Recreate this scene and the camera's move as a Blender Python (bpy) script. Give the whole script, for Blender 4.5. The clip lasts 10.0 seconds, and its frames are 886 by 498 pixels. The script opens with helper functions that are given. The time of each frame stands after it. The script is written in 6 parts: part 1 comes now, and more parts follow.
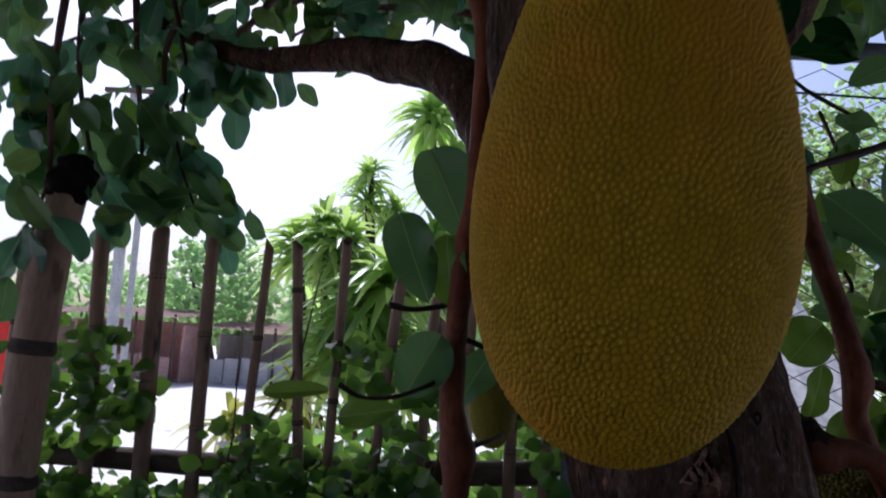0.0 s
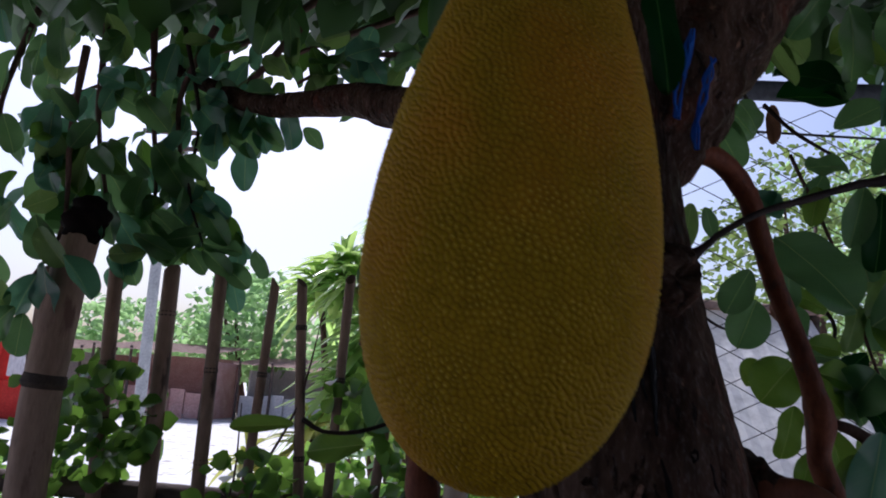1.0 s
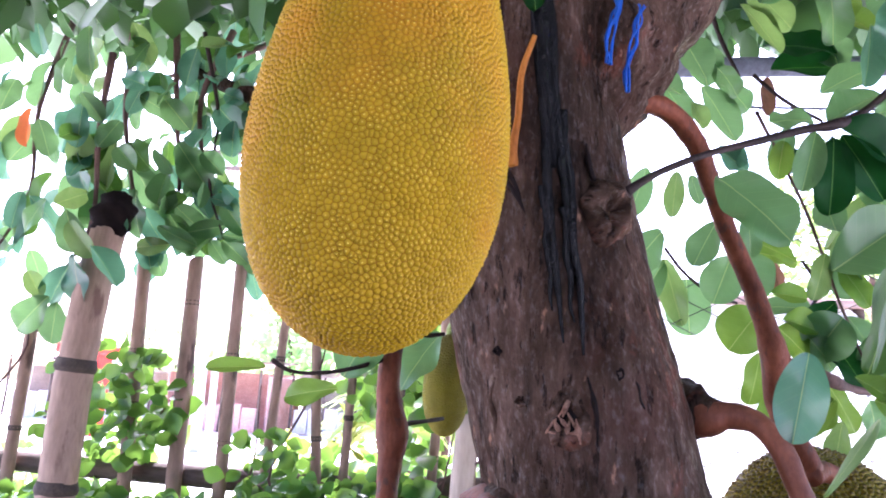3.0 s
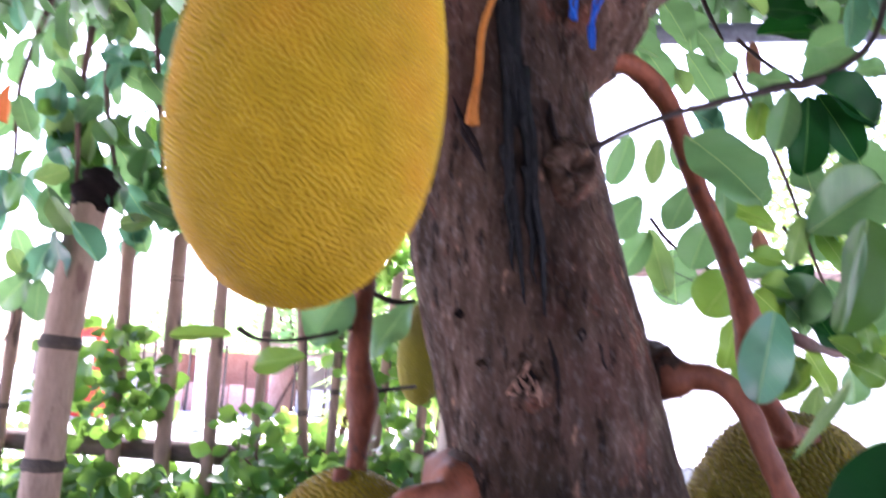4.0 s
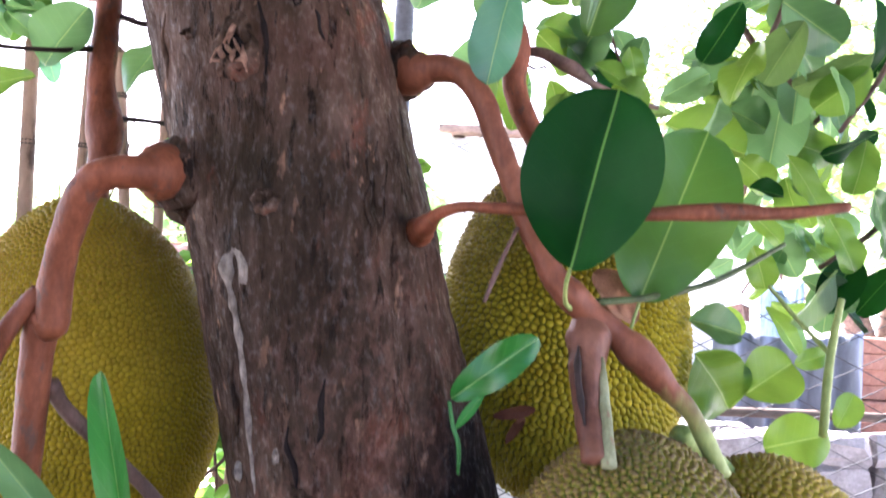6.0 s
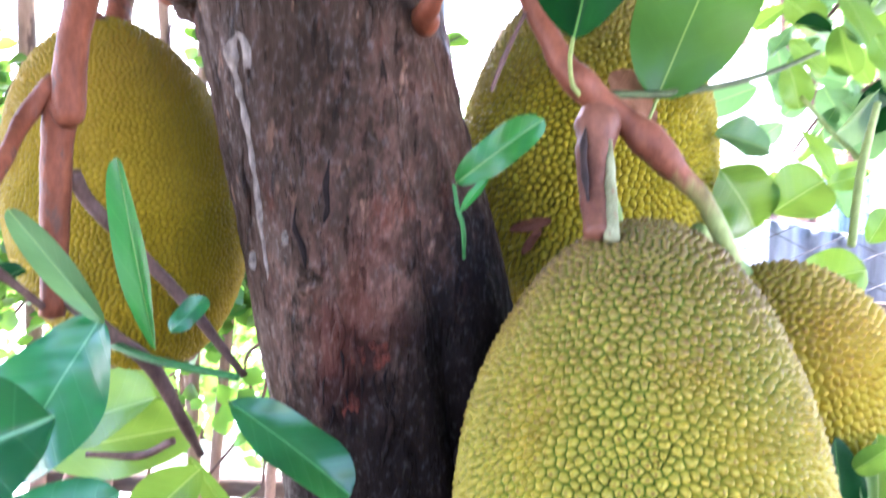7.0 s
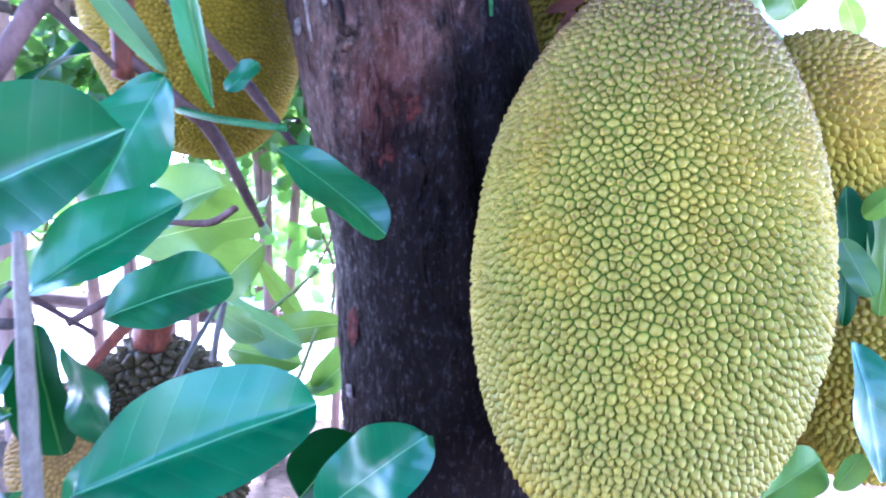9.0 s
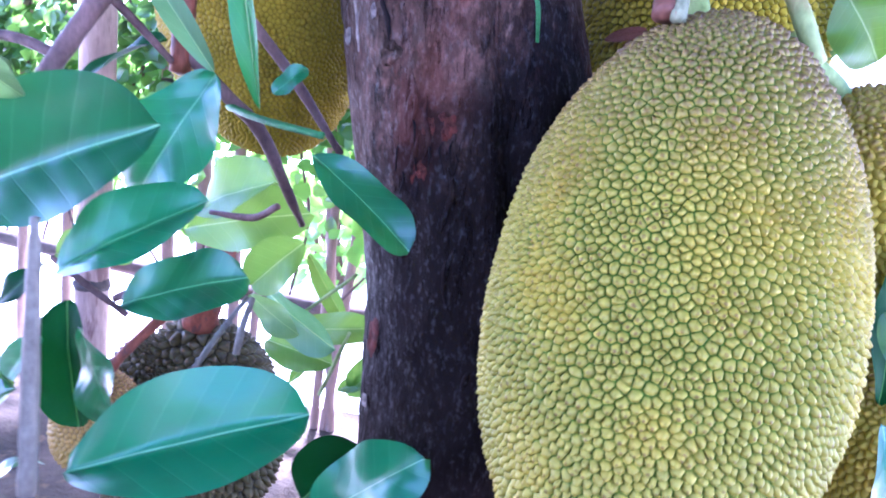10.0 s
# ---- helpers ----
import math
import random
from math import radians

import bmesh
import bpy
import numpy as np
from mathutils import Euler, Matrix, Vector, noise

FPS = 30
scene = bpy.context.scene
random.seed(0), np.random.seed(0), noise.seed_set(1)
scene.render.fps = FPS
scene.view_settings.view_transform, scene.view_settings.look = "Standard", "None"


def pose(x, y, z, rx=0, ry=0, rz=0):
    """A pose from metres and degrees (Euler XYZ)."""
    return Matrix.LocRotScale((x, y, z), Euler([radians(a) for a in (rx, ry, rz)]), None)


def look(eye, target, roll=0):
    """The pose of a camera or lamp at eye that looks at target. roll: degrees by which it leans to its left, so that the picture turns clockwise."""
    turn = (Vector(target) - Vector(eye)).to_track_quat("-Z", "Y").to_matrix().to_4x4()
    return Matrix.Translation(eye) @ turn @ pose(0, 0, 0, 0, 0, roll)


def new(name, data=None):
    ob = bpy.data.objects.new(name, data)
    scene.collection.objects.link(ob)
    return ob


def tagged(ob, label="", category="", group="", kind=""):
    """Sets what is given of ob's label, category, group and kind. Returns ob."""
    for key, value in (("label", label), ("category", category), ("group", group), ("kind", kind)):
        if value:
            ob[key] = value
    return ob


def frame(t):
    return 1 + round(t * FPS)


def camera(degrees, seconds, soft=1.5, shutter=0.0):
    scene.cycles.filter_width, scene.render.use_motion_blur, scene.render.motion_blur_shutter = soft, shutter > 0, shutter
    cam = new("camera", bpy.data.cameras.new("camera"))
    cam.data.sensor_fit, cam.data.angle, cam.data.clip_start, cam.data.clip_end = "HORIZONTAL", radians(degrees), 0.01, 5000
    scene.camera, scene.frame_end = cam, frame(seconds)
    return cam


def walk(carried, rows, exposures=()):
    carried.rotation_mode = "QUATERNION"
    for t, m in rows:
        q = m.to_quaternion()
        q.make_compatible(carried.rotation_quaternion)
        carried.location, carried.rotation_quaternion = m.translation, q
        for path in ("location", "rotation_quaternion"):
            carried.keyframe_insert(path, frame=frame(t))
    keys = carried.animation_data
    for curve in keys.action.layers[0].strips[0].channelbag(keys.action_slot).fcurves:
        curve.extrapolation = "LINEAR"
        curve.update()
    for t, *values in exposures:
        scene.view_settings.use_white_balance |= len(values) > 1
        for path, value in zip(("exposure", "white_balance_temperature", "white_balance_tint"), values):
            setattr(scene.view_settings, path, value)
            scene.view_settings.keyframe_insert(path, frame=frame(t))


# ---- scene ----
cam = camera(61.5, 10.0, 1.8, 0.5)
SKY, SUN = 0.15, 5.0
EXPOSURES = [(0.0, -0.07, 5500, 22), (0.7, -0.18, 5500, 22), (1.3, -0.12, 5500, 22), (1.6, 1.15, 5500, 26), (2.0, 2.66, 5500, 29), (2.5, 3.2, 5500, 31), (4.0, 3.13, 5600, 33), (4.5, 3.13, 5700, 32), (5.0, 2.87, 5650, 29), (5.5, 3.08, 6000, 26), (5.8, 3.35, 6000, 24), (7.0, 4.3, 5600, 23), (7.5, 4.38, 5250, 21), (8.0, 4.38, 4800, 28), (8.5, 4.35, 4600, 31), (9.5, 4.2, 4450, 39), (10.0, 4.21, 4550, 42)]
PATH = [
    (0, (0.142, 0.030, 1.441), (0.062, 2.009, 1.720), 3.8),
    (0.5, (0.167, -0.005, 1.458), (0.032, 1.960, 1.805), 3.1),
    (1, (0.218, 0.001, 1.444), (0.047, 1.958, 1.817), 4.4),
    (1.5, (0.248, -0.002, 1.405), (0.073, 1.962, 1.735), 3.5),
    (2, (0.278, -0.012, 1.392), (0.290, 1.964, 1.705), 0.9),
    (2.5, (0.328, -0.027, 1.378), (0.173, 1.922, 1.800), 4.1),
    (2.7, (0.331, -0.025, 1.373), (0.073, 1.917, 1.776), 3.8),
    (3.8, (0.349, -0.018, 1.367), (0.008, 1.911, 1.769), 3.7),
    (4, (0.368, -0.001, 1.358), (0.058, 1.944, 1.706), 3.1),
    (4.5, (0.418, 0.045, 1.316), (0.202, 2.014, 1.596), 4.0),
    (5, (0.463, 0.060, 1.282), (0.312, 2.045, 1.474), 3.3),
    (5.5, (0.515, 0.090, 1.234), (0.439, 2.085, 1.342), 3.6),
    (5.7, (0.521, 0.089, 1.215), (0.486, 2.087, 1.311), 3.0),
    (6.8, (0.572, 0.077, 1.094), (0.432, 2.071, 1.033), 1.7),
    (7, (0.582, 0.089, 1.068), (0.387, 2.075, 0.948), 2.2),
    (7.5, (0.606, 0.112, 1.022), (0.355, 2.084, 0.803), 1.9),
    (8, (0.605, 0.107, 0.978), (0.353, 2.067, 0.669), 2.8),
    (8.5, (0.634, 0.088, 0.954), (0.311, 2.027, 0.59), 1.6),
    (9, (0.638, 0.03, 0.952), (0.256, 1.952, 0.55), 2.0),
    (9.5, (0.663, 0.004, 0.973), (0.122, 1.89, 0.588), 3.5),
    (10, (0.687, 0.055, 0.972), (0.09, 1.919, 0.56), 7.1),
]

walk(cam, [(t, look(eye, target, roll)) for t, eye, target, roll in PATH], EXPOSURES)

# ---- light ----
world = bpy.data.worlds.new("sky")
scene.world = world
world.use_nodes = True
wn = world.node_tree
sky = wn.nodes.new("ShaderNodeTexSky")
sky.sky_type, sky.sun_disc = "NISHITA", False
sky.sun_elevation, sky.sun_rotation = radians(52), radians(338)
sky.air_density, sky.dust_density, sky.ozone_density = 1.0, 3.8, 0.8
wn.links.new(sky.outputs[0], wn.nodes["Background"].inputs[0])
wn.nodes["Background"].inputs[1].default_value = SKY
sun = new("sun", bpy.data.lights.new("sun", "SUN"))
sun.data.energy, sun.data.angle, sun.data.color = SUN, radians(6), (1.0, 0.96, 0.90)
sun.matrix_world = look((-2.31, 5.71, 7.88), (0, 0, 0))


from mathutils import kdtree


# ---- materials ----
def material(name, rough=0.6, spec=0.5):
    m = bpy.data.materials.new(name)
    m.use_nodes = True
    nt = m.node_tree
    b = nt.nodes["Principled BSDF"]
    b.inputs["Roughness"].default_value = rough
    b.inputs["Specular IOR Level"].default_value = spec
    return m, nt, b


def nd(nt, kind, **values):
    n = nt.nodes.new(kind)
    for key, value in values.items():
        n.inputs[key].default_value = value
    return n


def coords(nt, scale=(1, 1, 1), kind="Object"):
    tc = nt.nodes.new("ShaderNodeTexCoord")
    mp = nt.nodes.new("ShaderNodeMapping")
    mp.inputs["Scale"].default_value = scale
    nt.links.new(tc.outputs[kind], mp.inputs[0])
    return mp.outputs[0]


def noise_tex(nt, vec, scale, detail=6.0, rough=0.6):
    n = nd(nt, "ShaderNodeTexNoise", Scale=scale, Detail=detail, Roughness=rough)
    nt.links.new(vec, n.inputs["Vector"])
    return n.outputs["Fac"]


def ramp(nt, fac, *stops):
    r = nt.nodes.new("ShaderNodeValToRGB")
    e = r.color_ramp.elements
    while len(e) < len(stops):
        e.new(0.5)
    for k, (p, c) in zip(e, stops):
        k.position, k.color = p, (*c, 1) if len(c) == 3 else c
    nt.links.new(fac, r.inputs[0])
    return r.outputs[0]


def mix(nt, fac, a, b, blend="MIX"):
    n = nt.nodes.new("ShaderNodeMix")
    n.data_type, n.blend_type = "RGBA", blend
    for sock, v in ((n.inputs[0], fac), (n.inputs[6], a), (n.inputs[7], b)):
        if isinstance(v, bpy.types.NodeSocket):
            nt.links.new(v, sock)
        else:
            sock.default_value = v if isinstance(v, (int, float)) else (*v, 1)
    return n.outputs[2]


def math_node(nt, op, a, b=0.0, c=0.0):
    n = nt.nodes.new("ShaderNodeMath")
    n.operation = op
    for sock, v in zip(n.inputs, (a, b, c)):
        if isinstance(v, bpy.types.NodeSocket):
            nt.links.new(v, sock)
        else:
            sock.default_value = v
    return n.outputs[0]


def relief(nt, b, height, strength, distance):
    n = nd(nt, "ShaderNodeBump", Strength=strength, Distance=distance)
    nt.links.new(height, n.inputs["Height"])
    nt.links.new(n.outputs[0], b.inputs["Normal"])


def rough_material(name, dark, light, scale, rough=0.7, stretch=(1, 1, 1), bump=0.4, dist=0.003, spots=None, fine=7.0):
    """Two scales of noise between two colours, an optional third colour in spots, and relief."""
    m, nt, b = material(name, rough, 0.12)
    v = coords(nt, stretch)
    big, small = noise_tex(nt, v, scale), noise_tex(nt, v, scale * fine)
    col = mix(nt, ramp(nt, big, (0.3, (0, 0, 0)), (0.7, (1, 1, 1))), dark, light)
    col = mix(nt, 0.55, col, ramp(nt, small, (0.25, (0.25, 0.25, 0.25)), (0.75, (1, 1, 1))), "MULTIPLY")
    if spots:
        col = mix(nt, ramp(nt, noise_tex(nt, v, scale * 2.7), (0.58, (0, 0, 0)), (0.66, (1, 1, 1))), col, spots)
    nt.links.new(col, b.inputs["Base Color"])
    relief(nt, b, math_node(nt, "ADD", big, small), bump, dist)
    return m


def bark_material():
    """Smooth warm brown bark: long soft streaks, short dark cracks, rusty patches, dark sap stains, and shade painted
    on the flank and low front.
    """
    m, nt, b = material("bark", 0.7, 0.12)
    w = coords(nt)
    broad, streak = noise_tex(nt, coords(nt, (1, 1, 0.28)), 15, 5, 0.6), noise_tex(nt, coords(nt, (1, 1, 0.22)), 46, 6, 0.68)
    patch, grain = noise_tex(nt, w, 8, 6, 0.65), noise_tex(nt, coords(nt, (1, 1, 0.5)), 210, 4, 0.6)
    crackle = noise_tex(nt, coords(nt, (1, 1, 0.22)), 95, 5, 0.7)
    plates = noise_tex(nt, coords(nt, (1, 1, 0.45)), 48, 5, 0.65)
    col = mix(nt, ramp(nt, broad, (0.33, (0, 0, 0)), (0.66, (1, 1, 1))), (0.026, 0.0155, 0.0105), (0.086, 0.053, 0.037))
    col = mix(nt, ramp(nt, streak, (0.50, (0, 0, 0)), (0.72, (0.45, 0.45, 0.45))), col, (0.150, 0.090, 0.070))
    col = mix(nt, 0.55, col, ramp(nt, streak, (0.28, (0.30, 0.27, 0.26)), (0.52, (1, 1, 1))), "MULTIPLY")
    col = mix(nt, 0.5, col, ramp(nt, plates, (0.34, (0.16, 0.145, 0.14)), (0.56, (1, 1, 1))), "MULTIPLY")
    col = mix(nt, ramp(nt, patch, (0.50, (0, 0, 0)), (0.66, (0.5, 0.5, 0.5))), col, (0.055, 0.022, 0.016))
    red = ramp(nt, noise_tex(nt, coords(nt, (1, 1, 0.6)), 17, 7, 0.75), (0.56, (0, 0, 0)), (0.66, (1, 1, 1)))
    col = mix(nt, math_node(nt, "MULTIPLY", red, 0.45), col, (0.15, 0.042, 0.024))
    flecks = ramp(nt, noise_tex(nt, coords(nt, (1, 1, 0.35)), 62, 4, 0.6), (0.64, (0, 0, 0)), (0.70, (1, 1, 1)))
    col = mix(nt, math_node(nt, "MULTIPLY", flecks, 0.6), col, (0.30, 0.165, 0.105))
    dark = ramp(nt, crackle, (0.36, (1, 1, 1)), (0.43, (0, 0, 0)))
    col = mix(nt, math_node(nt, "MULTIPLY", dark, 0.85), col, (0.009, 0.006, 0.005))
    flaked = nt.nodes.new("ShaderNodeVectorMath")
    flaked.operation = "DISTANCE"
    nt.links.new(coords(nt, (1, 1, 0.6)), flaked.inputs[0])
    flaked.inputs[1].default_value = (0.47, 0.69, 0.60)
    worn = math_node(nt, "MULTIPLY_ADD", noise_tex(nt, coords(nt, (1, 1, 0.5)), 34, 7, 0.75), 0.26, flaked.outputs["Value"])
    scale_spots = ramp(nt, noise_tex(nt, coords(nt, (1, 1, 0.55)), 85, 5, 0.7), (0.46, (0, 0, 0)), (0.58, (1, 1, 1)))
    col = mix(nt, math_node(nt, "MULTIPLY", math_node(nt, "MULTIPLY", ramp(nt, worn, (0.19, (1, 1, 1)), (0.27, (0, 0, 0))), scale_spots), 0.55), col, (0.155, 0.078, 0.055))
    # dark ragged stains: sap under the branch scar; wet bark and painted shade down the flank and low on the front
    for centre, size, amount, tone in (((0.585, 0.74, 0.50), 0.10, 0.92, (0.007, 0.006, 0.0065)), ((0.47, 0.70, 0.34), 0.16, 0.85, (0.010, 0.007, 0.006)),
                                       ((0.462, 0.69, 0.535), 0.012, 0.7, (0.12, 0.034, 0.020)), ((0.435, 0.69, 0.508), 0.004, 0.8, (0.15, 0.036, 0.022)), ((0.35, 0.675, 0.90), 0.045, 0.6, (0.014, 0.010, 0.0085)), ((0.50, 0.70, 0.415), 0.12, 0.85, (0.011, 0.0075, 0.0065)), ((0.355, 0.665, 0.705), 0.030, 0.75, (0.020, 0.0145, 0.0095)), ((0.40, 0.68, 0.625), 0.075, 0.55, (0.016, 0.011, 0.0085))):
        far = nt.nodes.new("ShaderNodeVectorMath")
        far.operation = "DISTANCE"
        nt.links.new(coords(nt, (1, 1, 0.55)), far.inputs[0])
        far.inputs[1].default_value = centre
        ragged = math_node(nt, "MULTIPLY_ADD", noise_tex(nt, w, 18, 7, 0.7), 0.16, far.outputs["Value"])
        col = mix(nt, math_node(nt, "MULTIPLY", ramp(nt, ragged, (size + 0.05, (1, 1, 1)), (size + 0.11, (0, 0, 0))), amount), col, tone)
    col = mix(nt, 0.4, col, ramp(nt, grain, (0.3, (0.45, 0.43, 0.42)), (0.62, (1, 1, 1))), "MULTIPLY")
    nt.links.new(col, b.inputs["Base Color"])
    nt.links.new(ramp(nt, plates, (0.35, (0.85, 0.85, 0.85)), (0.66, (0.40, 0.40, 0.40))), b.inputs["Roughness"])
    nt.links.new(ramp(nt, grain, (0.54, (0.03, 0.03, 0.03)), (0.68, (0.30, 0.30, 0.30))), b.inputs["Specular IOR Level"])
    height = math_node(nt, "MULTIPLY_ADD", streak, 0.7, math_node(nt, "MULTIPLY_ADD", plates, 0.9, math_node(nt, "MULTIPLY_ADD", grain, 0.18, math_node(nt, "MULTIPLY", dark, -0.5))))
    relief(nt, b, height, 0.85, 0.007)
    return m


def turning_material(name, dark, light, end_dark, end_light, low, high, spread=0.012):
    """Reddish stem bark that turns pale green towards its end, between two heights."""
    m, nt, b = material(name, 0.48, 0.2)
    v = coords(nt, (1, 1, 0.5))
    big, small = noise_tex(nt, v, 28), noise_tex(nt, v, 190)
    fac = ramp(nt, big, (0.3, (0, 0, 0)), (0.7, (1, 1, 1)))
    sep = nt.nodes.new("ShaderNodeSeparateXYZ")
    nt.links.new(coords(nt), sep.inputs[0])
    level = math_node(nt, "MULTIPLY_ADD", math_node(nt, "SUBTRACT", noise_tex(nt, coords(nt, (1, 1, 0.25)), 75, 4), 0.5), spread * 5, sep.outputs[2])
    ripe = math_node(nt, "MULTIPLY_ADD", level, 1 / (high - low), -low / (high - low))
    col = mix(nt, ramp(nt, ripe, (0.0, (0, 0, 0)), (1.0, (1, 1, 1))), mix(nt, fac, end_dark, end_light), mix(nt, fac, dark, light))
    col = mix(nt, 0.5, col, ramp(nt, small, (0.25, (0.3, 0.3, 0.3)), (0.7, (1, 1, 1))), "MULTIPLY")
    nt.links.new(col, b.inputs["Base Color"])
    relief(nt, b, math_node(nt, "ADD", big, small), 0.4, 0.0018)
    return m


def fruit_material(name, tip, groove, crown, blush=None, nub=(0.16, 0.085, 0.03), dots=0.55, shine=0.16, flank=0.30, burnt=0.54):
    """Rind: colour runs from the grooves to the spine tips; the crown by the stalk is browned."""
    m, nt, b = material(name, 0.5 - 0.4 * (shine - 0.16), shine)
    at = nt.nodes.new("ShaderNodeAttribute")
    at.attribute_name = "spine"
    up = nt.nodes.new("ShaderNodeAttribute")
    up.attribute_name = "height"
    v = coords(nt)
    patch, mottled = noise_tex(nt, v, 14, 4), noise_tex(nt, v, 90, 3)
    col = mix(nt, ramp(nt, at.outputs["Fac"], (0.02, (0, 0, 0)), (flank, (1, 1, 1))), groove, tip)
    col = mix(nt, 0.45, col, ramp(nt, patch, (0.3, (0.55, 0.6, 0.5)), (0.7, (1, 1, 1))), "MULTIPLY")
    col = mix(nt, 0.3, col, ramp(nt, mottled, (0.3, (0.5, 0.48, 0.4)), (0.62, (1, 1, 1))), "MULTIPLY")
    if blush:
        where = ramp(nt, noise_tex(nt, v, 8, 3), (0.47, (0, 0, 0)), (0.70, (1, 1, 1)))
        col = mix(nt, math_node(nt, "MULTIPLY", where, 0.7), col, blush)
    top = math_node(nt, "ADD", up.outputs["Fac"], math_node(nt, "MULTIPLY", math_node(nt, "SUBTRACT", patch, 0.5), 0.5))
    tips = ramp(nt, at.outputs["Fac"], (0.25, (0.2, 0.2, 0.2)), (0.72, (1, 1, 1)))
    burn = math_node(nt, "MULTIPLY", ramp(nt, top, (burnt, (0, 0, 0)), (burnt + 0.30, (0.9, 0.9, 0.9))), tips)
    col = mix(nt, burn, col, crown)
    nubs = math_node(nt, "MULTIPLY", ramp(nt, at.outputs["Fac"], (0.74, (0, 0, 0)), (0.90, (1, 1, 1))), ramp(nt, noise_tex(nt, v, 60, 3), (0.44, (0.05, 0.05, 0.05)), (0.60, (1, 1, 1))))
    col = mix(nt, math_node(nt, "MULTIPLY", nubs, dots), col, nub)
    nt.links.new(col, b.inputs["Base Color"])
    relief(nt, b, noise_tex(nt, v, 420, 2), 0.25, 0.0008)
    return m


def leaf_material(name, front, back_glow, rough, glow, vein=(0.32, 0.42, 0.14), wax=0.0, sides=0.08):
    """A leaf 1 long and 1 wide in its own space: pale midrib and side veins, light coming through."""
    m, nt, b = material(name, rough, 0.25)
    b.inputs["Coat Weight"].default_value, b.inputs["Coat Roughness"].default_value = wax, 0.28
    tc = nt.nodes.new("ShaderNodeTexCoord")
    sep = nt.nodes.new("ShaderNodeSeparateXYZ")
    nt.links.new(tc.outputs["Object"], sep.inputs[0])
    ax = math_node(nt, "ABSOLUTE", sep.outputs[0])
    rib = math_node(nt, "LESS_THAN", ax, 0.009)
    wave = math_node(nt, "SINE", math_node(nt, "MULTIPLY", math_node(nt, "SUBTRACT", sep.outputs[1], math_node(nt, "MULTIPLY", ax, 0.5)), 46.0))
    side = ramp(nt, wave, (0.955, (0, 0, 0)), (1.0, (1, 1, 1)))
    info = nt.nodes.new("ShaderNodeObjectInfo")
    spot = noise_tex(nt, tc.outputs["Object"], 5.0, 4)
    base = mix(nt, info.outputs["Random"], [c * 0.7 for c in front], [min(1, c * 1.35) for c in front])
    base = mix(nt, 0.5, base, ramp(nt, spot, (0.3, (0.55, 0.6, 0.5)), (0.7, (1, 1, 1))), "MULTIPLY")
    col = mix(nt, math_node(nt, "MULTIPLY", side, sides), base, vein)
    col = mix(nt, math_node(nt, "MULTIPLY", rib, 0.75), col, vein)
    nt.links.new(col, b.inputs["Base Color"])
    relief(nt, b, math_node(nt, "SUBTRACT", math_node(nt, "MULTIPLY", spot, 0.6), math_node(nt, "MULTIPLY_ADD", side, 3 * sides, rib)), 0.3, 0.004)
    tr = nt.nodes.new("ShaderNodeBsdfTranslucent")
    nt.links.new(mix(nt, 0.5, back_glow, mix(nt, rib, back_glow, vein)), tr.inputs[0])
    ms = nt.nodes.new("ShaderNodeMixShader")
    ms.inputs[0].default_value = glow
    nt.links.new(b.outputs[0], ms.inputs[1])
    nt.links.new(tr.outputs[0], ms.inputs[2])
    nt.links.new(ms.outputs[0], nt.nodes["Material Output"].inputs[0])
    return m


def foliage_material(name, front, glow_colour, glow=0.35, rough=0.5):
    """Leaves joined in one mesh, each with a tone of its own."""
    m, nt, b = material(name, rough)
    geo = nt.nodes.new("ShaderNodeNewGeometry")
    col = mix(nt, geo.outputs["Random Per Island"], [c * 0.55 for c in front], [min(1, c * 1.6) for c in front])
    nt.links.new(col, b.inputs["Base Color"])
    tr = nt.nodes.new("ShaderNodeBsdfTranslucent")
    tr.inputs[0].default_value = (*glow_colour, 1)
    ms = nt.nodes.new("ShaderNodeMixShader")
    ms.inputs[0].default_value = glow
    nt.links.new(b.outputs[0], ms.inputs[1])
    nt.links.new(tr.outputs[0], ms.inputs[2])
    nt.links.new(ms.outputs[0], nt.nodes["Material Output"].inputs[0])
    return m


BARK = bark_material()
RED_STEM = rough_material("red_stem_bark", (0.10, 0.029, 0.014), (0.27, 0.086, 0.044), 26, 0.5, (1, 1, 0.5), 0.5, 0.0025, (0.085, 0.040, 0.028))
TURNING_STEM = turning_material("turning_stem", (0.12, 0.036, 0.018), (0.30, 0.108, 0.060), (0.19, 0.23, 0.06), (0.36, 0.40, 0.14), 1.062, 1.098)
SPLIT_STALK = turning_material("split_stalk", (0.13, 0.048, 0.028), (0.29, 0.125, 0.080), (0.045, 0.016, 0.011), (0.20, 0.080, 0.050), 1.085, 1.145, 0.02)
BROWN_TWIG = rough_material("twig_bark", (0.080, 0.046, 0.038), (0.20, 0.118, 0.098), 45, 0.6, (1, 1, 0.5), 0.35, 0.001)
DARK_TWIG = rough_material("dark_twig", (0.018, 0.012, 0.011), (0.05, 0.032, 0.028), 45, 0.6)
GREY_STEM = rough_material("grey_green_stem", (0.12, 0.10, 0.075), (0.25, 0.22, 0.17), 40, 0.5, (1, 1, 0.5), 0.25, 0.001)
OLIVE_TWIG = rough_material("olive_twig", (0.040, 0.055, 0.020), (0.095, 0.125, 0.045), 45, 0.5)
SPRIG_STEM = rough_material("sprig_stem", (0.03, 0.12, 0.03), (0.06, 0.20, 0.06), 40, 0.4)
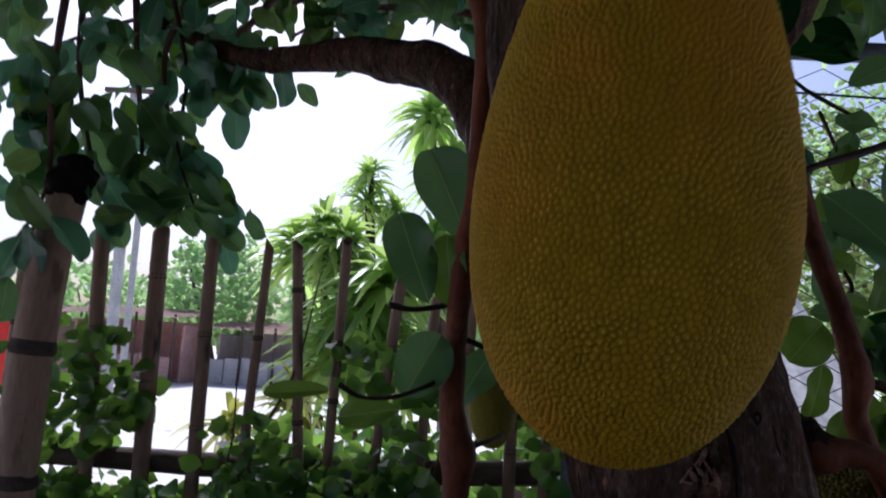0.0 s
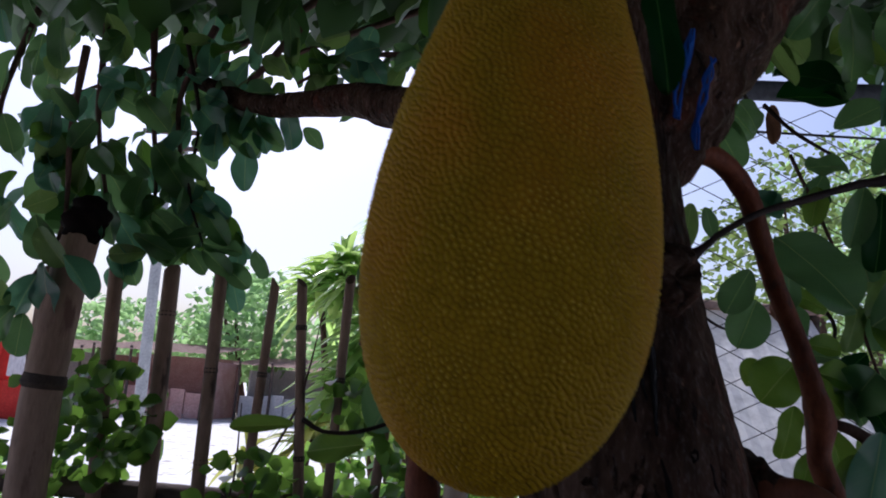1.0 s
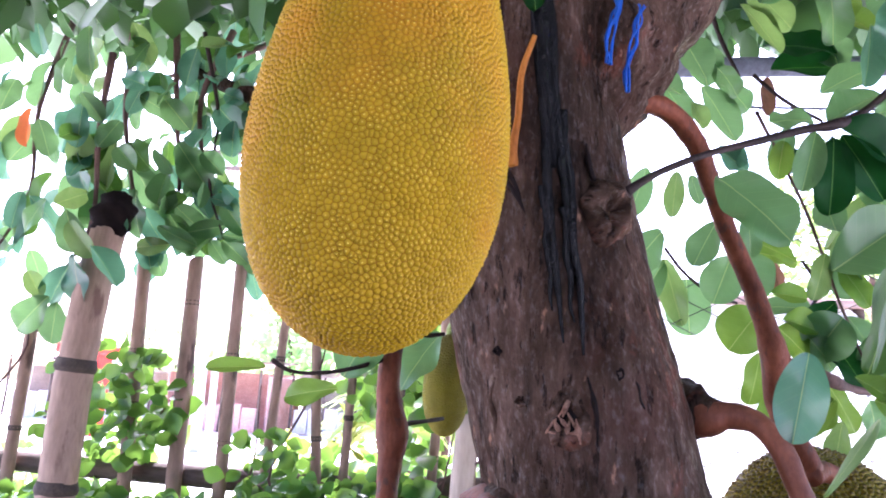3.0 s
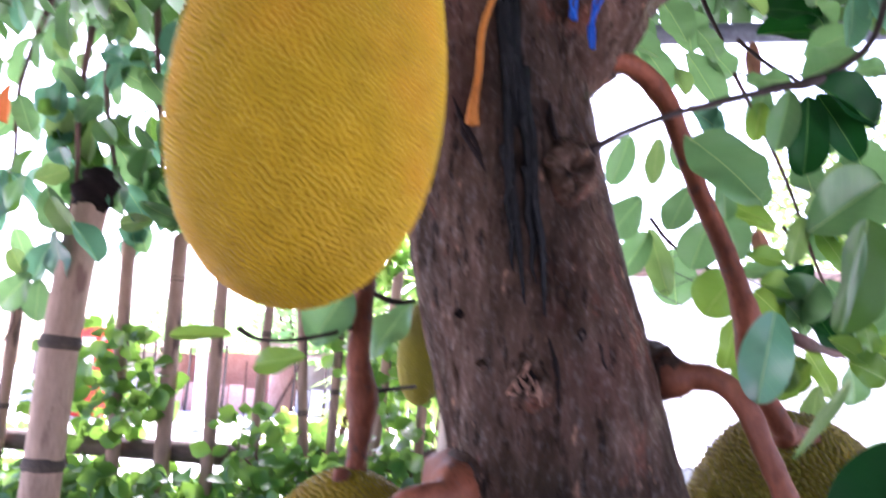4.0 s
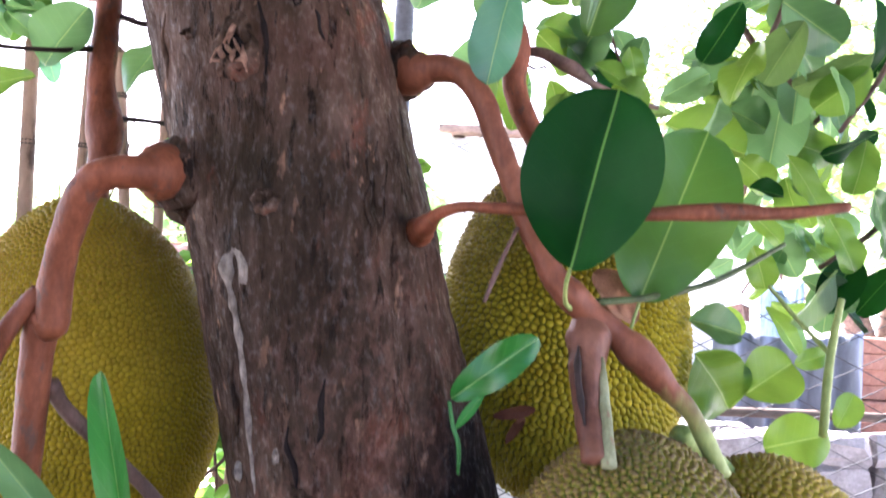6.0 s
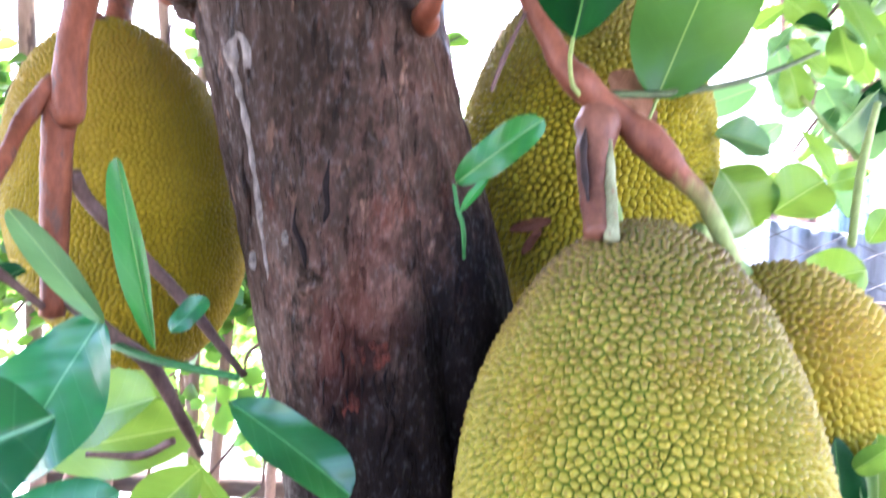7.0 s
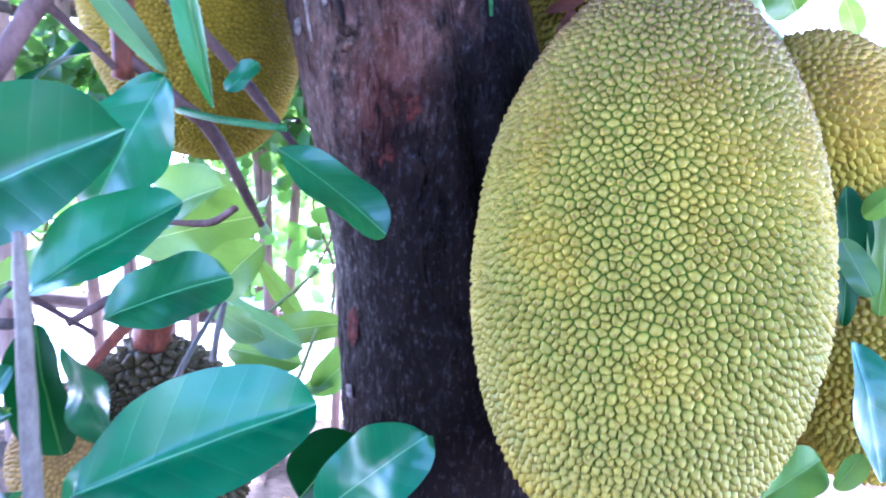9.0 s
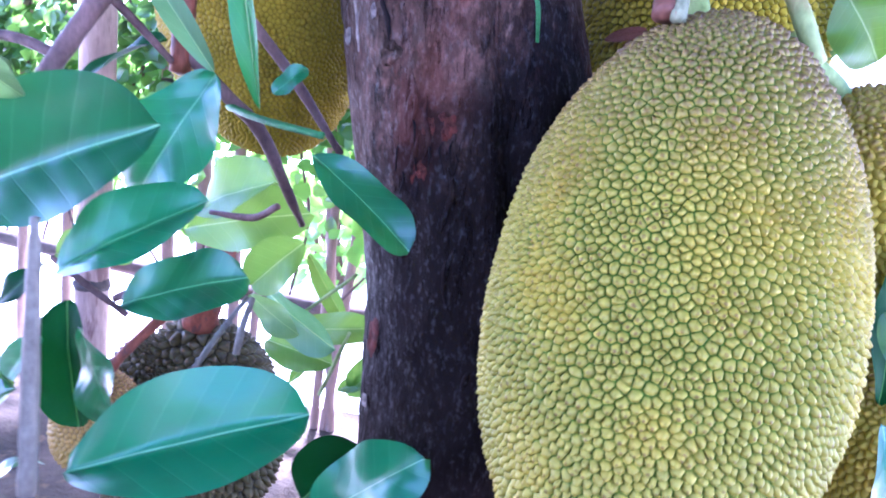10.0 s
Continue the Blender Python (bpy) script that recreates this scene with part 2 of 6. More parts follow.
GREY_GREEN = rough_material("stripped_stalk", (0.18, 0.18, 0.09), (0.34, 0.34, 0.20), 60, 0.5, (1, 1, 0.3), 0.4, 0.0015, (0.20, 0.11, 0.07))
GREEN_STEM = rough_material("green_stem", (0.20, 0.27, 0.07), (0.36, 0.42, 0.15), 40, 0.45, (1, 1, 0.5), 0.2, 0.001)
SCAR_WOOD = rough_material("scar_wood", (0.11, 0.05, 0.033), (0.40, 0.235, 0.165), 160, 0.8, (1, 1, 1), 0.8, 0.003)
PALE_SCAR = rough_material("pale_scar", (0.07, 0.052, 0.043), (0.36, 0.30, 0.255), 120, 0.8, (1, 1, 0.5), 0.7, 0.003)
CRACK = rough_material("bark_crack", (0.006, 0.004, 0.004), (0.016, 0.010, 0.009), 60, 0.9)
RESIN = rough_material("dark_resin", (0.003, 0.003, 0.0035), (0.010, 0.009, 0.010), 60, 0.13, (1, 1, 0.3), 0.9, 0.006)
RESIN.node_tree.nodes["Principled BSDF"].inputs["Specular IOR Level"].default_value = 0.14
BLUE_TWINE = rough_material("blue_twine", (0.01, 0.06, 0.35), (0.03, 0.14, 0.55), 80, 0.6, (1, 1, 0.2), 0.5, 0.001)
ORANGE_STALK = rough_material("orange_stalk", (0.28, 0.09, 0.012), (0.45, 0.17, 0.03), 50, 0.5, (1, 1, 0.4), 0.3, 0.001)
RIND_YELLOW = fruit_material("yellow_rind", (0.36, 0.224, 0.005), (0.24, 0.120, 0.003), (0.20, 0.10, 0.010), (0.38, 0.145, 0.005), (0.56, 0.41, 0.06), 0.8, 0.08)
RIND_GREEN = fruit_material("green_gold_rind", (0.340, 0.278, 0.034), (0.048, 0.140, 0.005), (0.085, 0.043, 0.022), (0.40, 0.280, 0.022), (0.12, 0.050, 0.012), 0.75, 0.22, 0.38, 0.59)
RIND_GOLD = fruit_material("gold_rind", (0.44, 0.33, 0.028), (0.32, 0.25, 0.016), (0.22, 0.13, 0.04), (0.44, 0.27, 0.03), (0.22, 0.11, 0.025), 0.7, 0.16)
RIND_OLIVE = fruit_material("olive_rind", (0.29, 0.205, 0.007), (0.16, 0.108, 0.004), (0.17, 0.10, 0.015), None, (0.33, 0.25, 0.015), 0.4, 0.1)
RIND_DARK = fruit_material("wet_green_rind", (0.34, 0.265, 0.013), (0.075, 0.06, 0.004), (0.08, 0.05, 0.025), None, (0.44, 0.36, 0.04), 0.5)
RIND_YOUNG = fruit_material("young_rind", (0.24, 0.21, 0.02), (0.14, 0.13, 0.012), (0.12, 0.09, 0.03))
RIND_RUST = fruit_material("rust_rind", (0.34, 0.20, 0.04), (0.10, 0.05, 0.012), (0.16, 0.08, 0.03))
RIND_OLD = fruit_material("old_mossy_rind", (0.095, 0.07, 0.02), (0.025, 0.02, 0.009), (0.05, 0.04, 0.02))
LEAF_GLOSSY = leaf_material("glossy_leaf", (0.003, 0.098, 0.034), (0.08, 0.30, 0.045), 0.42, 0.18, vein=(0.16, 0.36, 0.16), wax=0.72)
LEAF_SPRIG = leaf_material("sprig_leaf", (0.012, 0.135, 0.018), (0.09, 0.30, 0.035), 0.35, 0.2, wax=0.4)
LEAF_DARK = leaf_material("dark_leaf", (0.002, 0.031, 0.0055), (0.025, 0.15, 0.015), 0.55, 0.10, vein=(0.11, 0.24, 0.05), sides=0.01)
LEAF_OLIVE = leaf_material("olive_leaf", (0.022, 0.075, 0.012), (0.13, 0.27, 0.035), 0.42, 0.30, vein=(0.22, 0.32, 0.08), sides=0.03)
LEAF_DARK.node_tree.nodes["Principled BSDF"].inputs["Specular IOR Level"].default_value = 0.08
LEAF_MID = leaf_material("mid_leaf", (0.034, 0.100, 0.036), (0.19, 0.35, 0.12), 0.34, 0.42, wax=0.25)
LEAF_YOUNG = leaf_material("young_leaf", (0.06, 0.15, 0.022), (0.24, 0.38, 0.045), 0.38, 0.40)
LEAF_BLUE = leaf_material("blue_green_leaf", (0.03, 0.12, 0.075), (0.15, 0.34, 0.18), 0.3, 0.38, wax=0.5)
LEAF_PALE = leaf_material("pale_leaf", (0.12, 0.20, 0.07), (0.24, 0.38, 0.09), 0.36, 0.33)
ADDED_CROWN_LEAF = foliage_material("added_crown_leaf", (0.03, 0.085, 0.022), (0.10, 0.22, 0.04), 0.12, 0.45)
VINE_LEAF = foliage_material("vine_leaf", (0.020, 0.080, 0.012), (0.26, 0.48, 0.06), 0.33, 0.38)
PALM_LEAF = foliage_material("strap_leaf", (0.14, 0.28, 0.065), (0.54, 0.74, 0.20), 0.55, 0.3)
BUSH_LEAF = foliage_material("bush_leaf", (0.06, 0.17, 0.03), (0.30, 0.52, 0.08), 0.40, 0.38)
YELLOW_LEAF = foliage_material("yellow_strap_leaf", (0.38, 0.42, 0.08), (0.5, 0.5, 0.1), 0.35, 0.4)
SUNNY_LEAF = foliage_material("sunny_leaf", (0.13, 0.20, 0.05), (0.28, 0.38, 0.09), 0.35, 0.45)
SOIL = rough_material("dark_soil", (0.03, 0.022, 0.016), (0.09, 0.065, 0.045), 6, 0.95, (1, 1, 1), 0.8, 0.015, (0.13, 0.08, 0.04), 9)
SCAR_RED = rough_material("red_scar_wood", (0.03, 0.012, 0.009), (0.14, 0.034, 0.020), 90, 0.8, (1, 1, 1), 0.8, 0.003)
TREE_LEAF = foliage_material("tree_leaf", (0.12, 0.23, 0.10), (0.50, 0.74, 0.30), 0.56, 0.45)
BAMBOO = rough_material("bamboo", (0.23, 0.145, 0.105), (0.46, 0.31, 0.23), 9, 0.55, (1, 1, 0.25), 0.3, 0.002, (0.08, 0.05, 0.038), 9)
PALE_BAMBOO = rough_material("pale_bamboo", (0.27, 0.17, 0.12), (0.46, 0.32, 0.24), 9, 0.55, (1, 1, 0.25), 0.3, 0.002, (0.17, 0.10, 0.075), 9)
PEELED_WOOD = rough_material("peeled_wood", (0.46, 0.36, 0.28), (0.66, 0.56, 0.47), 8, 0.6, (1, 1, 0.2), 0.3, 0.002)
BAMBOO_NODE = rough_material("bamboo_node", (0.05, 0.04, 0.035), (0.12, 0.09, 0.07), 30, 0.7)
DARK_WOOD = rough_material("weathered_wood", (0.07, 0.05, 0.04), (0.17, 0.13, 0.11), 14, 0.8, (0.3, 1, 1), 0.6, 0.003)
EARTH = rough_material("pale_earth", (0.74, 0.71, 0.66), (0.90, 0.88, 0.84), 1.3, 0.95, (1, 1, 1), 0.5, 0.02, (0.33, 0.28, 0.23), 12)
WIRE = rough_material("galvanised_wire", (0.05, 0.05, 0.055), (0.13, 0.13, 0.135), 30, 0.5)
PIPE = rough_material("galvanised_pipe", (0.10, 0.11, 0.14), (0.20, 0.21, 0.25), 12, 0.45)
WHITE_WALL = rough_material("white_wall", (0.76, 0.76, 0.77), (0.84, 0.84, 0.83), 2.5, 0.8, (1, 1, 0.4), 0.2, 0.003, (0.70, 0.69, 0.68))
RUST_ROOF = rough_material("rusty_roof", (0.32, 0.20, 0.16), (0.52, 0.37, 0.30), 5, 0.75, (1, 1, 1), 0.4, 0.004)
RED_WALL = rough_material("red_board", (0.58, 0.32, 0.27), (0.72, 0.47, 0.41), 3, 0.8)
GREY_WALL = rough_material("grey_board", (0.60, 0.57, 0.55), (0.76, 0.73, 0.70), 3, 0.85)
RED_PAINT = rough_material("red_paint", (0.55, 0.03, 0.02), (0.68, 0.06, 0.04), 4, 0.45)
CONCRETE = rough_material("concrete", (0.42, 0.42, 0.41), (0.60, 0.60, 0.58), 3, 0.85)
TARP = rough_material("grey_tarpaulin", (0.15, 0.17, 0.22), (0.27, 0.30, 0.36), 4, 0.55, (1, 1, 0.3), 0.6, 0.01)
BLUE_TARP = rough_material("blue_sheet", (0.30, 0.46, 0.66), (0.58, 0.68, 0.78), 14, 0.5, (1, 1, 0.3), 0.5, 0.01)
STONE = rough_material("grey_stone", (0.26, 0.23, 0.24), (0.44, 0.40, 0.41), 12, 0.9, (1, 1, 1), 0.7, 0.006, None, 6)
BRICK = rough_material("brick_red", (0.32, 0.14, 0.10), (0.46, 0.24, 0.18), 10, 0.85)
LEAF_ORANGE = leaf_material("withered_orange_leaf", (0.55, 0.12, 0.03), (0.6, 0.18, 0.05), 0.5, 0.35, vein=(0.5, 0.25, 0.1))
LEAF_BROWN = rough_material("brown_bract", (0.12, 0.040, 0.022), (0.28, 0.105, 0.062), 25, 0.6)
LEAF_DRY = rough_material("dry_bract", (0.26, 0.115, 0.065), (0.48, 0.25, 0.155), 25, 0.6)


# ---- building ----
def empty(name, at, label="", category="", group="", kind=""):
    ob = new(name)
    ob.matrix_world = Matrix.Translation(at)
    ob.empty_display_size = 0.05
    return tagged(ob, label, category, group, kind)


def world_of(ob):
    m = Matrix.Identity(4)
    while ob:
        m = ob.matrix_basis @ m
        ob = ob.parent
    return m


def mesh_of(name, verts, faces, mat, smooth=True):
    me = bpy.data.meshes.new(name)
    me.from_pydata([tuple(v) for v in verts], [], [tuple(f) for f in faces])
    me.materials.append(mat)
    if smooth:
        me.polygons.foreach_set("use_smooth", [True] * len(me.polygons))
    me.update()
    return me


def part(name, me, parent, label="", at=None):
    """Links a mesh under a thing or part; at: its world matrix."""
    ob = new(name, me)
    ob.parent = parent
    m = Matrix.Identity(4) if at is None else at
    ob.matrix_basis = world_of(parent).inverted() @ m if parent else m
    return tagged(ob, label) if label else ob


def from_bm(name, bm, mat, smooth=False):
    me = bpy.data.meshes.new(name)
    bm.to_mesh(me)
    bm.free()
    me.materials.append(mat)
    me.polygons.foreach_set("use_smooth", [smooth] * len(me.polygons))
    return me


def smooth_path(pts, steps=6):
    """Catmull-Rom points with their parameter along the given ones."""
    p = [Vector(q) for q in pts]
    p = [p[0] * 2 - p[1]] + p + [p[-1] * 2 - p[-2]]
    out = []
    for i in range(1, len(p) - 2):
        a, b, c, d = p[i - 1:i + 3]
        for k in range(steps):
            t = k / steps
            out.append((0.5 * ((2 * b) + (c - a) * t + (2 * a - 5 * b + 4 * c - d) * t * t + (3 * b - a - 3 * c + d) * t ** 3), i - 1 + t))
    out.append((p[-2], len(p) - 3))
    return out


def tube(name, pts, radii, mat, sides=14, steps=6, rough=0.0, seed=0.0, freq=40.0):
    """A round limb along points, radii per point, with an uneven skin and closed ends."""
    path = smooth_path(pts, steps)
    n = len(path)
    verts, faces = [], []
    side = None
    for i, (c, u) in enumerate(path):
        d = (path[min(i + 1, n - 1)][0] - path[max(i - 1, 0)][0]).normalized()
        if side is None:
            side = d.orthogonal().normalized()
        side = (side - d * side.dot(d)).normalized()
        other = d.cross(side)
        k = min(int(u), len(radii) - 2)
        f = u - k
        f = f * f * (3 - 2 * f)
        r = radii[k] * (1 - f) + radii[k + 1] * f
        for j in range(sides):
            a = 2 * math.pi * j / sides
            q = side * math.cos(a) + other * math.sin(a)
            rr = r * (1 + rough * noise.noise((c + q * r) * freq + Vector((seed, 0, 0)))) if rough else r
            verts.append(c + q * rr)
    for i in range(n - 1):
        for j in range(sides):
            a, b = i * sides + j, i * sides + (j + 1) % sides
            faces.append((a, b, b + sides, a + sides))
    for i, flip in ((0, True), (n - 1, False)):
        verts.append(path[i][0] + (path[i][0] - path[1 if flip else n - 2][0]).normalized() * radii[0 if flip else -1] * 0.35)
        c = len(verts) - 1
        for j in range(sides):
            a, b = i * sides + j, i * sides + (j + 1) % sides
            faces.append((b, a, c) if flip else (a, b, c))
    return mesh_of(name, verts, faces, mat)


def box_bm(bm, size, at=(0, 0, 0), turn=0.0):
    m = Matrix.Translation(at) @ Matrix.Rotation(turn, 4, "Z") @ Matrix.Diagonal((*size, 1))
    return bmesh.ops.create_cube(bm, size=1, matrix=m)["verts"]


def box(name, size, mat, bevel=0.0, seed=0):
    bm = bmesh.new()
    box_bm(bm, size)
    if bevel:
        bmesh.ops.bevel(bm, geom=bm.edges[:], offset=bevel, segments=1, affect="EDGES")
    if seed:
        rnd = random.Random(seed)
        for v in bm.verts:
            v.co += Vector([rnd.uniform(-1, 1) * bevel * 0.8 for _ in range(3)])
    return from_bm(name, bm, mat)


# ---- leaves ----
def leaf_mesh(name, mat, fold, droop, wave, obovate, rows=44, cols=12, seed=0, ripple=0.0016):
    """A leaf of length 1 along y and width 1 along x, facing z."""
    rnd = random.Random(seed)
    verts, faces = [], []
    ph = rnd.uniform(0, 6)
    for i in range(rows + 1):
        s = i / rows
        w = 0.5 * math.sin(math.pi * s ** obovate) ** 0.44 if 0 < s < 1 else 0.0
        if i == rows:
            w = 0.02
        if i == 0:
            w = 0.012
        for j in range(cols + 1):
            u = 2 * j / cols - 1
            x = u * w
            z = -droop * s * s + fold * abs(x) + wave * abs(u) * math.sin(9 * s + ph + u) * 0.05
            z += ripple * min(1.0, 4 * abs(u)) * (1 - 0.6 * abs(u)) * math.cos(46 * (s - 0.5 * abs(x)) + math.pi / 2) + 0.02 * noise.noise(Vector((x * 4, s * 4, seed * 3.1)))
            verts.append((x, s, z))
    for i in range(rows):
        for j in range(cols):
            a = i * (cols + 1) + j
            faces.append((a, a + 1, a + cols + 2, a + cols + 1))
    return mesh_of(name, verts, faces, mat)


LEAF_MESHES = {}


def leaf_meshes(mat):
    if mat.name not in LEAF_MESHES:
        shapes = ((0.35, 0.18, 1.0, 1.2), (0.2, 0.28, 1.4, 1.38), (0.45, 0.1, 0.8, 1.3), (0.12, 0.22, 1.8, 1.15))
        LEAF_MESHES[mat.name] = [leaf_mesh("leaf", mat, *s, seed=i, ripple=0.0060 if mat == LEAF_GLOSSY else 0.0003 if mat == LEAF_DARK else 0.0012) for i, s in enumerate(shapes)]
    return LEAF_MESHES[mat.name]


leaf_count = 0


def leaf_frame(base, tip, width, tilt, face):
    b, t = Vector(base), Vector(tip)
    y = t - b
    length = y.length
    y.normalize()
    z = Vector(face)
    z = (z - y * z.dot(y)).normalized()
    x = y.cross(z)
    m = Matrix((x, y, z)).transposed().to_4x4()
    return Matrix.Translation(b) @ m @ Matrix.Rotation(radians(tilt), 4, "Y") @ Matrix.Diagonal((width, length, width * 1.3, 1))


def leaf(parent, base, tip, width, tilt, mat, face=(-0.05, -1, 0.45)):
    """One leaf as a part of its twig, from base to tip."""
    global leaf_count
    leaf_count += 1
    rnd = random.Random(leaf_count)
    face = Vector(face) + Vector((rnd.uniform(-0.35, 0.35), 0, rnd.uniform(-0.25, 0.3)))
    return part("leaf", leaf_meshes(mat)[leaf_count % 4], parent, "", leaf_frame(base, tip, width, tilt, face))


def scatter_leaves(name, rows, mat, rows_n=4):
    """Many leaves in one mesh: rows of base, tip, width, face."""
    shape_v, shape_f = [], []
    for i in range(rows_n + 1):
        s = i / rows_n
        w = 0.5 * math.sin(math.pi * s ** 1.2) ** 0.75 if 0 < s < 1 else 0.02
        for u in (-1, 0, 1):
            shape_v.append((u * w, s, 0.14 * abs(u) * w * 2 - 0.15 * s * s))
    for i in range(rows_n):
        for j in (0, 1):
            a = i * 3 + j
            shape_f.append((a, a + 1, a + 4, a + 3))
    verts, faces = [], []
    for base, tip, width, face in rows:
        m = leaf_frame(base, tip, width, 0, face)
        k = len(verts)
        verts.extend(m @ Vector(v) for v in shape_v)
        faces.extend(tuple(k + q for q in f) for f in shape_f)
    return mesh_of(name, verts, faces, mat)


# ---- fruit ----
def clip_cell(poly, dx, dy):
    """Keeps the side of a flat cell that lies nearer its own centre than the neighbour at (dx, dy)."""
    lim = 0.5 * (dx * dx + dy * dy)
    out = []
    n = len(poly)
    for i in range(n):
        ax, ay = poly[i]
        bx, by = poly[(i + 1) % n]
        fa, fb = ax * dx + ay * dy - lim, bx * dx + by * dy - lim
        if fa <= 0:
            out.append((ax, ay))
        if (fa < 0) != (fb < 0):
            t = fa / (fa - fb)
            out.append((ax + (bx - ax) * t, ay + (by - ay) * t))
    return out


def rind_mesh(name, r, h, taper, spacing, height, mat, seed, point=0.35, lump=0.03, sag=0.35, rough=0.75):
    """An egg-shaped fruit about its own centre: a smooth core with a blunt many-sided spine on every cell of its skin."""
    rnd = random.Random(seed)

    def surface(z, a):
        rr = r * math.sqrt(max(0.0, 1 - z * z)) * (1 - taper * z)
        p = Vector((rr * math.cos(a), rr * math.sin(a), h * z))
        return p * (1 + lump * noise.noise(p * 9 + Vector((seed, 0, 0))))

    zs = [math.cos(math.pi * (i + 0.5) / 400) for i in range(400)]
    ring = [2 * math.pi * r * math.sqrt(1 - z * z) * (1 - taper * z) * math.pi / 400 * math.hypot(h * math.sqrt(1 - z * z), r * (abs(z) + taper)) for z in zs]
    total = sum(ring)
    n = int(total / (spacing * spacing * 0.9))
    spots, acc, k = [], 0.0, 0
    for i in range(n):
        want = (i + 0.5) / n * total
        while acc + ring[k] < want and k < 399:
            acc += ring[k]
            k += 1
        z = math.cos(math.pi * (k + min(1, (want - acc) / ring[k])) / 400)
        z = max(-0.9995, min(0.9995, z + rnd.uniform(-1, 1) * rough * spacing / h))
        ang = i * 2.399963 + rnd.uniform(-1, 1) * rough * spacing / (r * math.sqrt(1 - z * z) + 0.3 * spacing)
        p = surface(z, ang)
        spots.append((p, z, ang))

    def cell(i, p, z, ang):
        """The flat cell round one spine, with its own axes."""
        ta = surface(z, ang + 0.02) - p
        tz = surface(max(-0.9999, z - 0.01), ang) - p
        nrm = ta.cross(tz).normalized()
        if nrm.dot(p) < 0:
            nrm = -nrm
        u = ta.normalized()
        v = nrm.cross(u)
        m = 1.1 * spacing
        poly = [(-m, -m), (m, -m), (m, m), (-m, m)]
        for q, j, _ in tree.find_n(p, 14):
            if j == i:
                continue
            d = q - p
            poly = clip_cell(poly, d.dot(u), d.dot(v))
            if len(poly) < 3:
                break
        return nrm, u, v, poly

    def planted():
        kd = kdtree.KDTree(n)
        for i, (p, _, _) in enumerate(spots):
            kd.insert(p, i)
        kd.balance()
        return kd

    # settle the scattered spines towards the middles of their cells
    for turn in range(2):
        tree = planted()
        moved = []
        for i, (p, z, ang) in enumerate(spots):
            nrm, u, v, poly = cell(i, p, z, ang)
            if len(poly) > 2:
                c = len(poly)
                q = p + u * (sum(k[0] for k in poly) / c) + v * (sum(k[1] for k in poly) / c)
                z, ang = max(-0.9995, min(0.9995, q.z / h)), math.atan2(q.y, q.x)
            moved.append((surface(z, ang), z, ang))
        spots = moved
    tree = planted()
    verts, faces, spine, level = [], [], [], []
    bend = 0.5 * (1 / r + 1 / h) * 0.5
    for i, (p, z, ang) in enumerate(spots):
        nrm, u, v, poly = cell(i, p, z, ang)
        if len(poly) < 3:
            continue
        tall = height * rnd.uniform(0.75, 1.2)
        lv = 0.5 + 0.5 * z
        tall *= 1.0 + 0.5 * max(0, lv - 0.75) * 4
        down = Vector((0, 0, -sag * tall)) + u * rnd.uniform(-0.15, 0.15) * tall
        k = len(verts)
        c = len(poly)
        mx, my = sum(q[0] for q in poly) / c, sum(q[1] for q in poly) / c
        for scale, up, tone in ((0.985, 0.0, 0.0), (0.92 - 0.20 * point, 0.34 - 0.04 * point, 0.3), (0.68 - 0.28 * point, 0.74 - 0.10 * point, 0.6), (0.27 - 0.10 * point, 0.95 - 0.06 * point, 0.9)):
            for x, y in poly:
                x, y = mx + (x - mx) * scale, my + (y - my) * scale
                verts.append(p + u * x + v * y + nrm * (up * tall - (x * x + y * y) * bend) + down * up)
                spine.append(tone)
                level.append(lv)
        verts.append(p + u * mx + v * my + nrm * tall + down)
        spine.append(1.0)
        level.append(lv)
        for s in (0, 1, 2):
            for j in range(c):
                a, b = k + s * c + j, k + s * c + (j + 1) % c
                faces.append((a, b, b + c, a + c))
        for j in range(c):
            faces.append((k + 3 * c + j, k + 3 * c + (j + 1) % c, k + 4 * c))
    k = len(verts)
    around, along = 90, 90
    for i in range(along + 1):
        z = -math.cos(math.pi * i / along)
        for j in range(around):
            p = surface(z, 2 * math.pi * j / around)
            verts.append(p * (1 - 0.12 * height / r))
            spine.append(0.0)
            level.append(0.5 + 0.5 * z)
    for i in range(along):
        for j in range(around):
            a, b = k + i * around + j, k + i * around + (j + 1) % around
            faces.append((a, b, b + around, a + around))
    me = mesh_of(name, verts, faces, mat)
    for key, values in (("spine", spine), ("height", level)):
        me.attributes.new(key, "FLOAT", "POINT").data.foreach_set("value", values)
    return me


def fruit(label, at, lean, me, stalk, stalk_r, mat, group="jackfruit on the tree"):
    """A hanging fruit on its stalk; lean: its long axis; stalk: points from the crown upward."""
    ob = empty("jackfruit", at, label, "jackfruit", group)
    q = Vector((0, 0, 1)).rotation_difference(Vector(lean).normalized())
    part("rind", me, ob, "", Matrix.Translation(at) @ q.to_matrix().to_4x4())
    part("stalk", tube("stalk", stalk, stalk_r, mat, 12, 6, 0.15, len(label), 60), ob)
    return ob


# ---- ground ----
bm = bmesh.new()
bmesh.ops.create_grid(bm, x_segments=60, y_segments=60, size=150)
for v in bm.verts:
    v.co.z += 0.06 * noise.noise(v.co * 0.2) if v.co.length > 6 else 0
ground = tagged(new("ground", from_bm("ground", bm, EARTH, True)), "pale trodden earth yard in bright daylight", "ground", kind="structure")

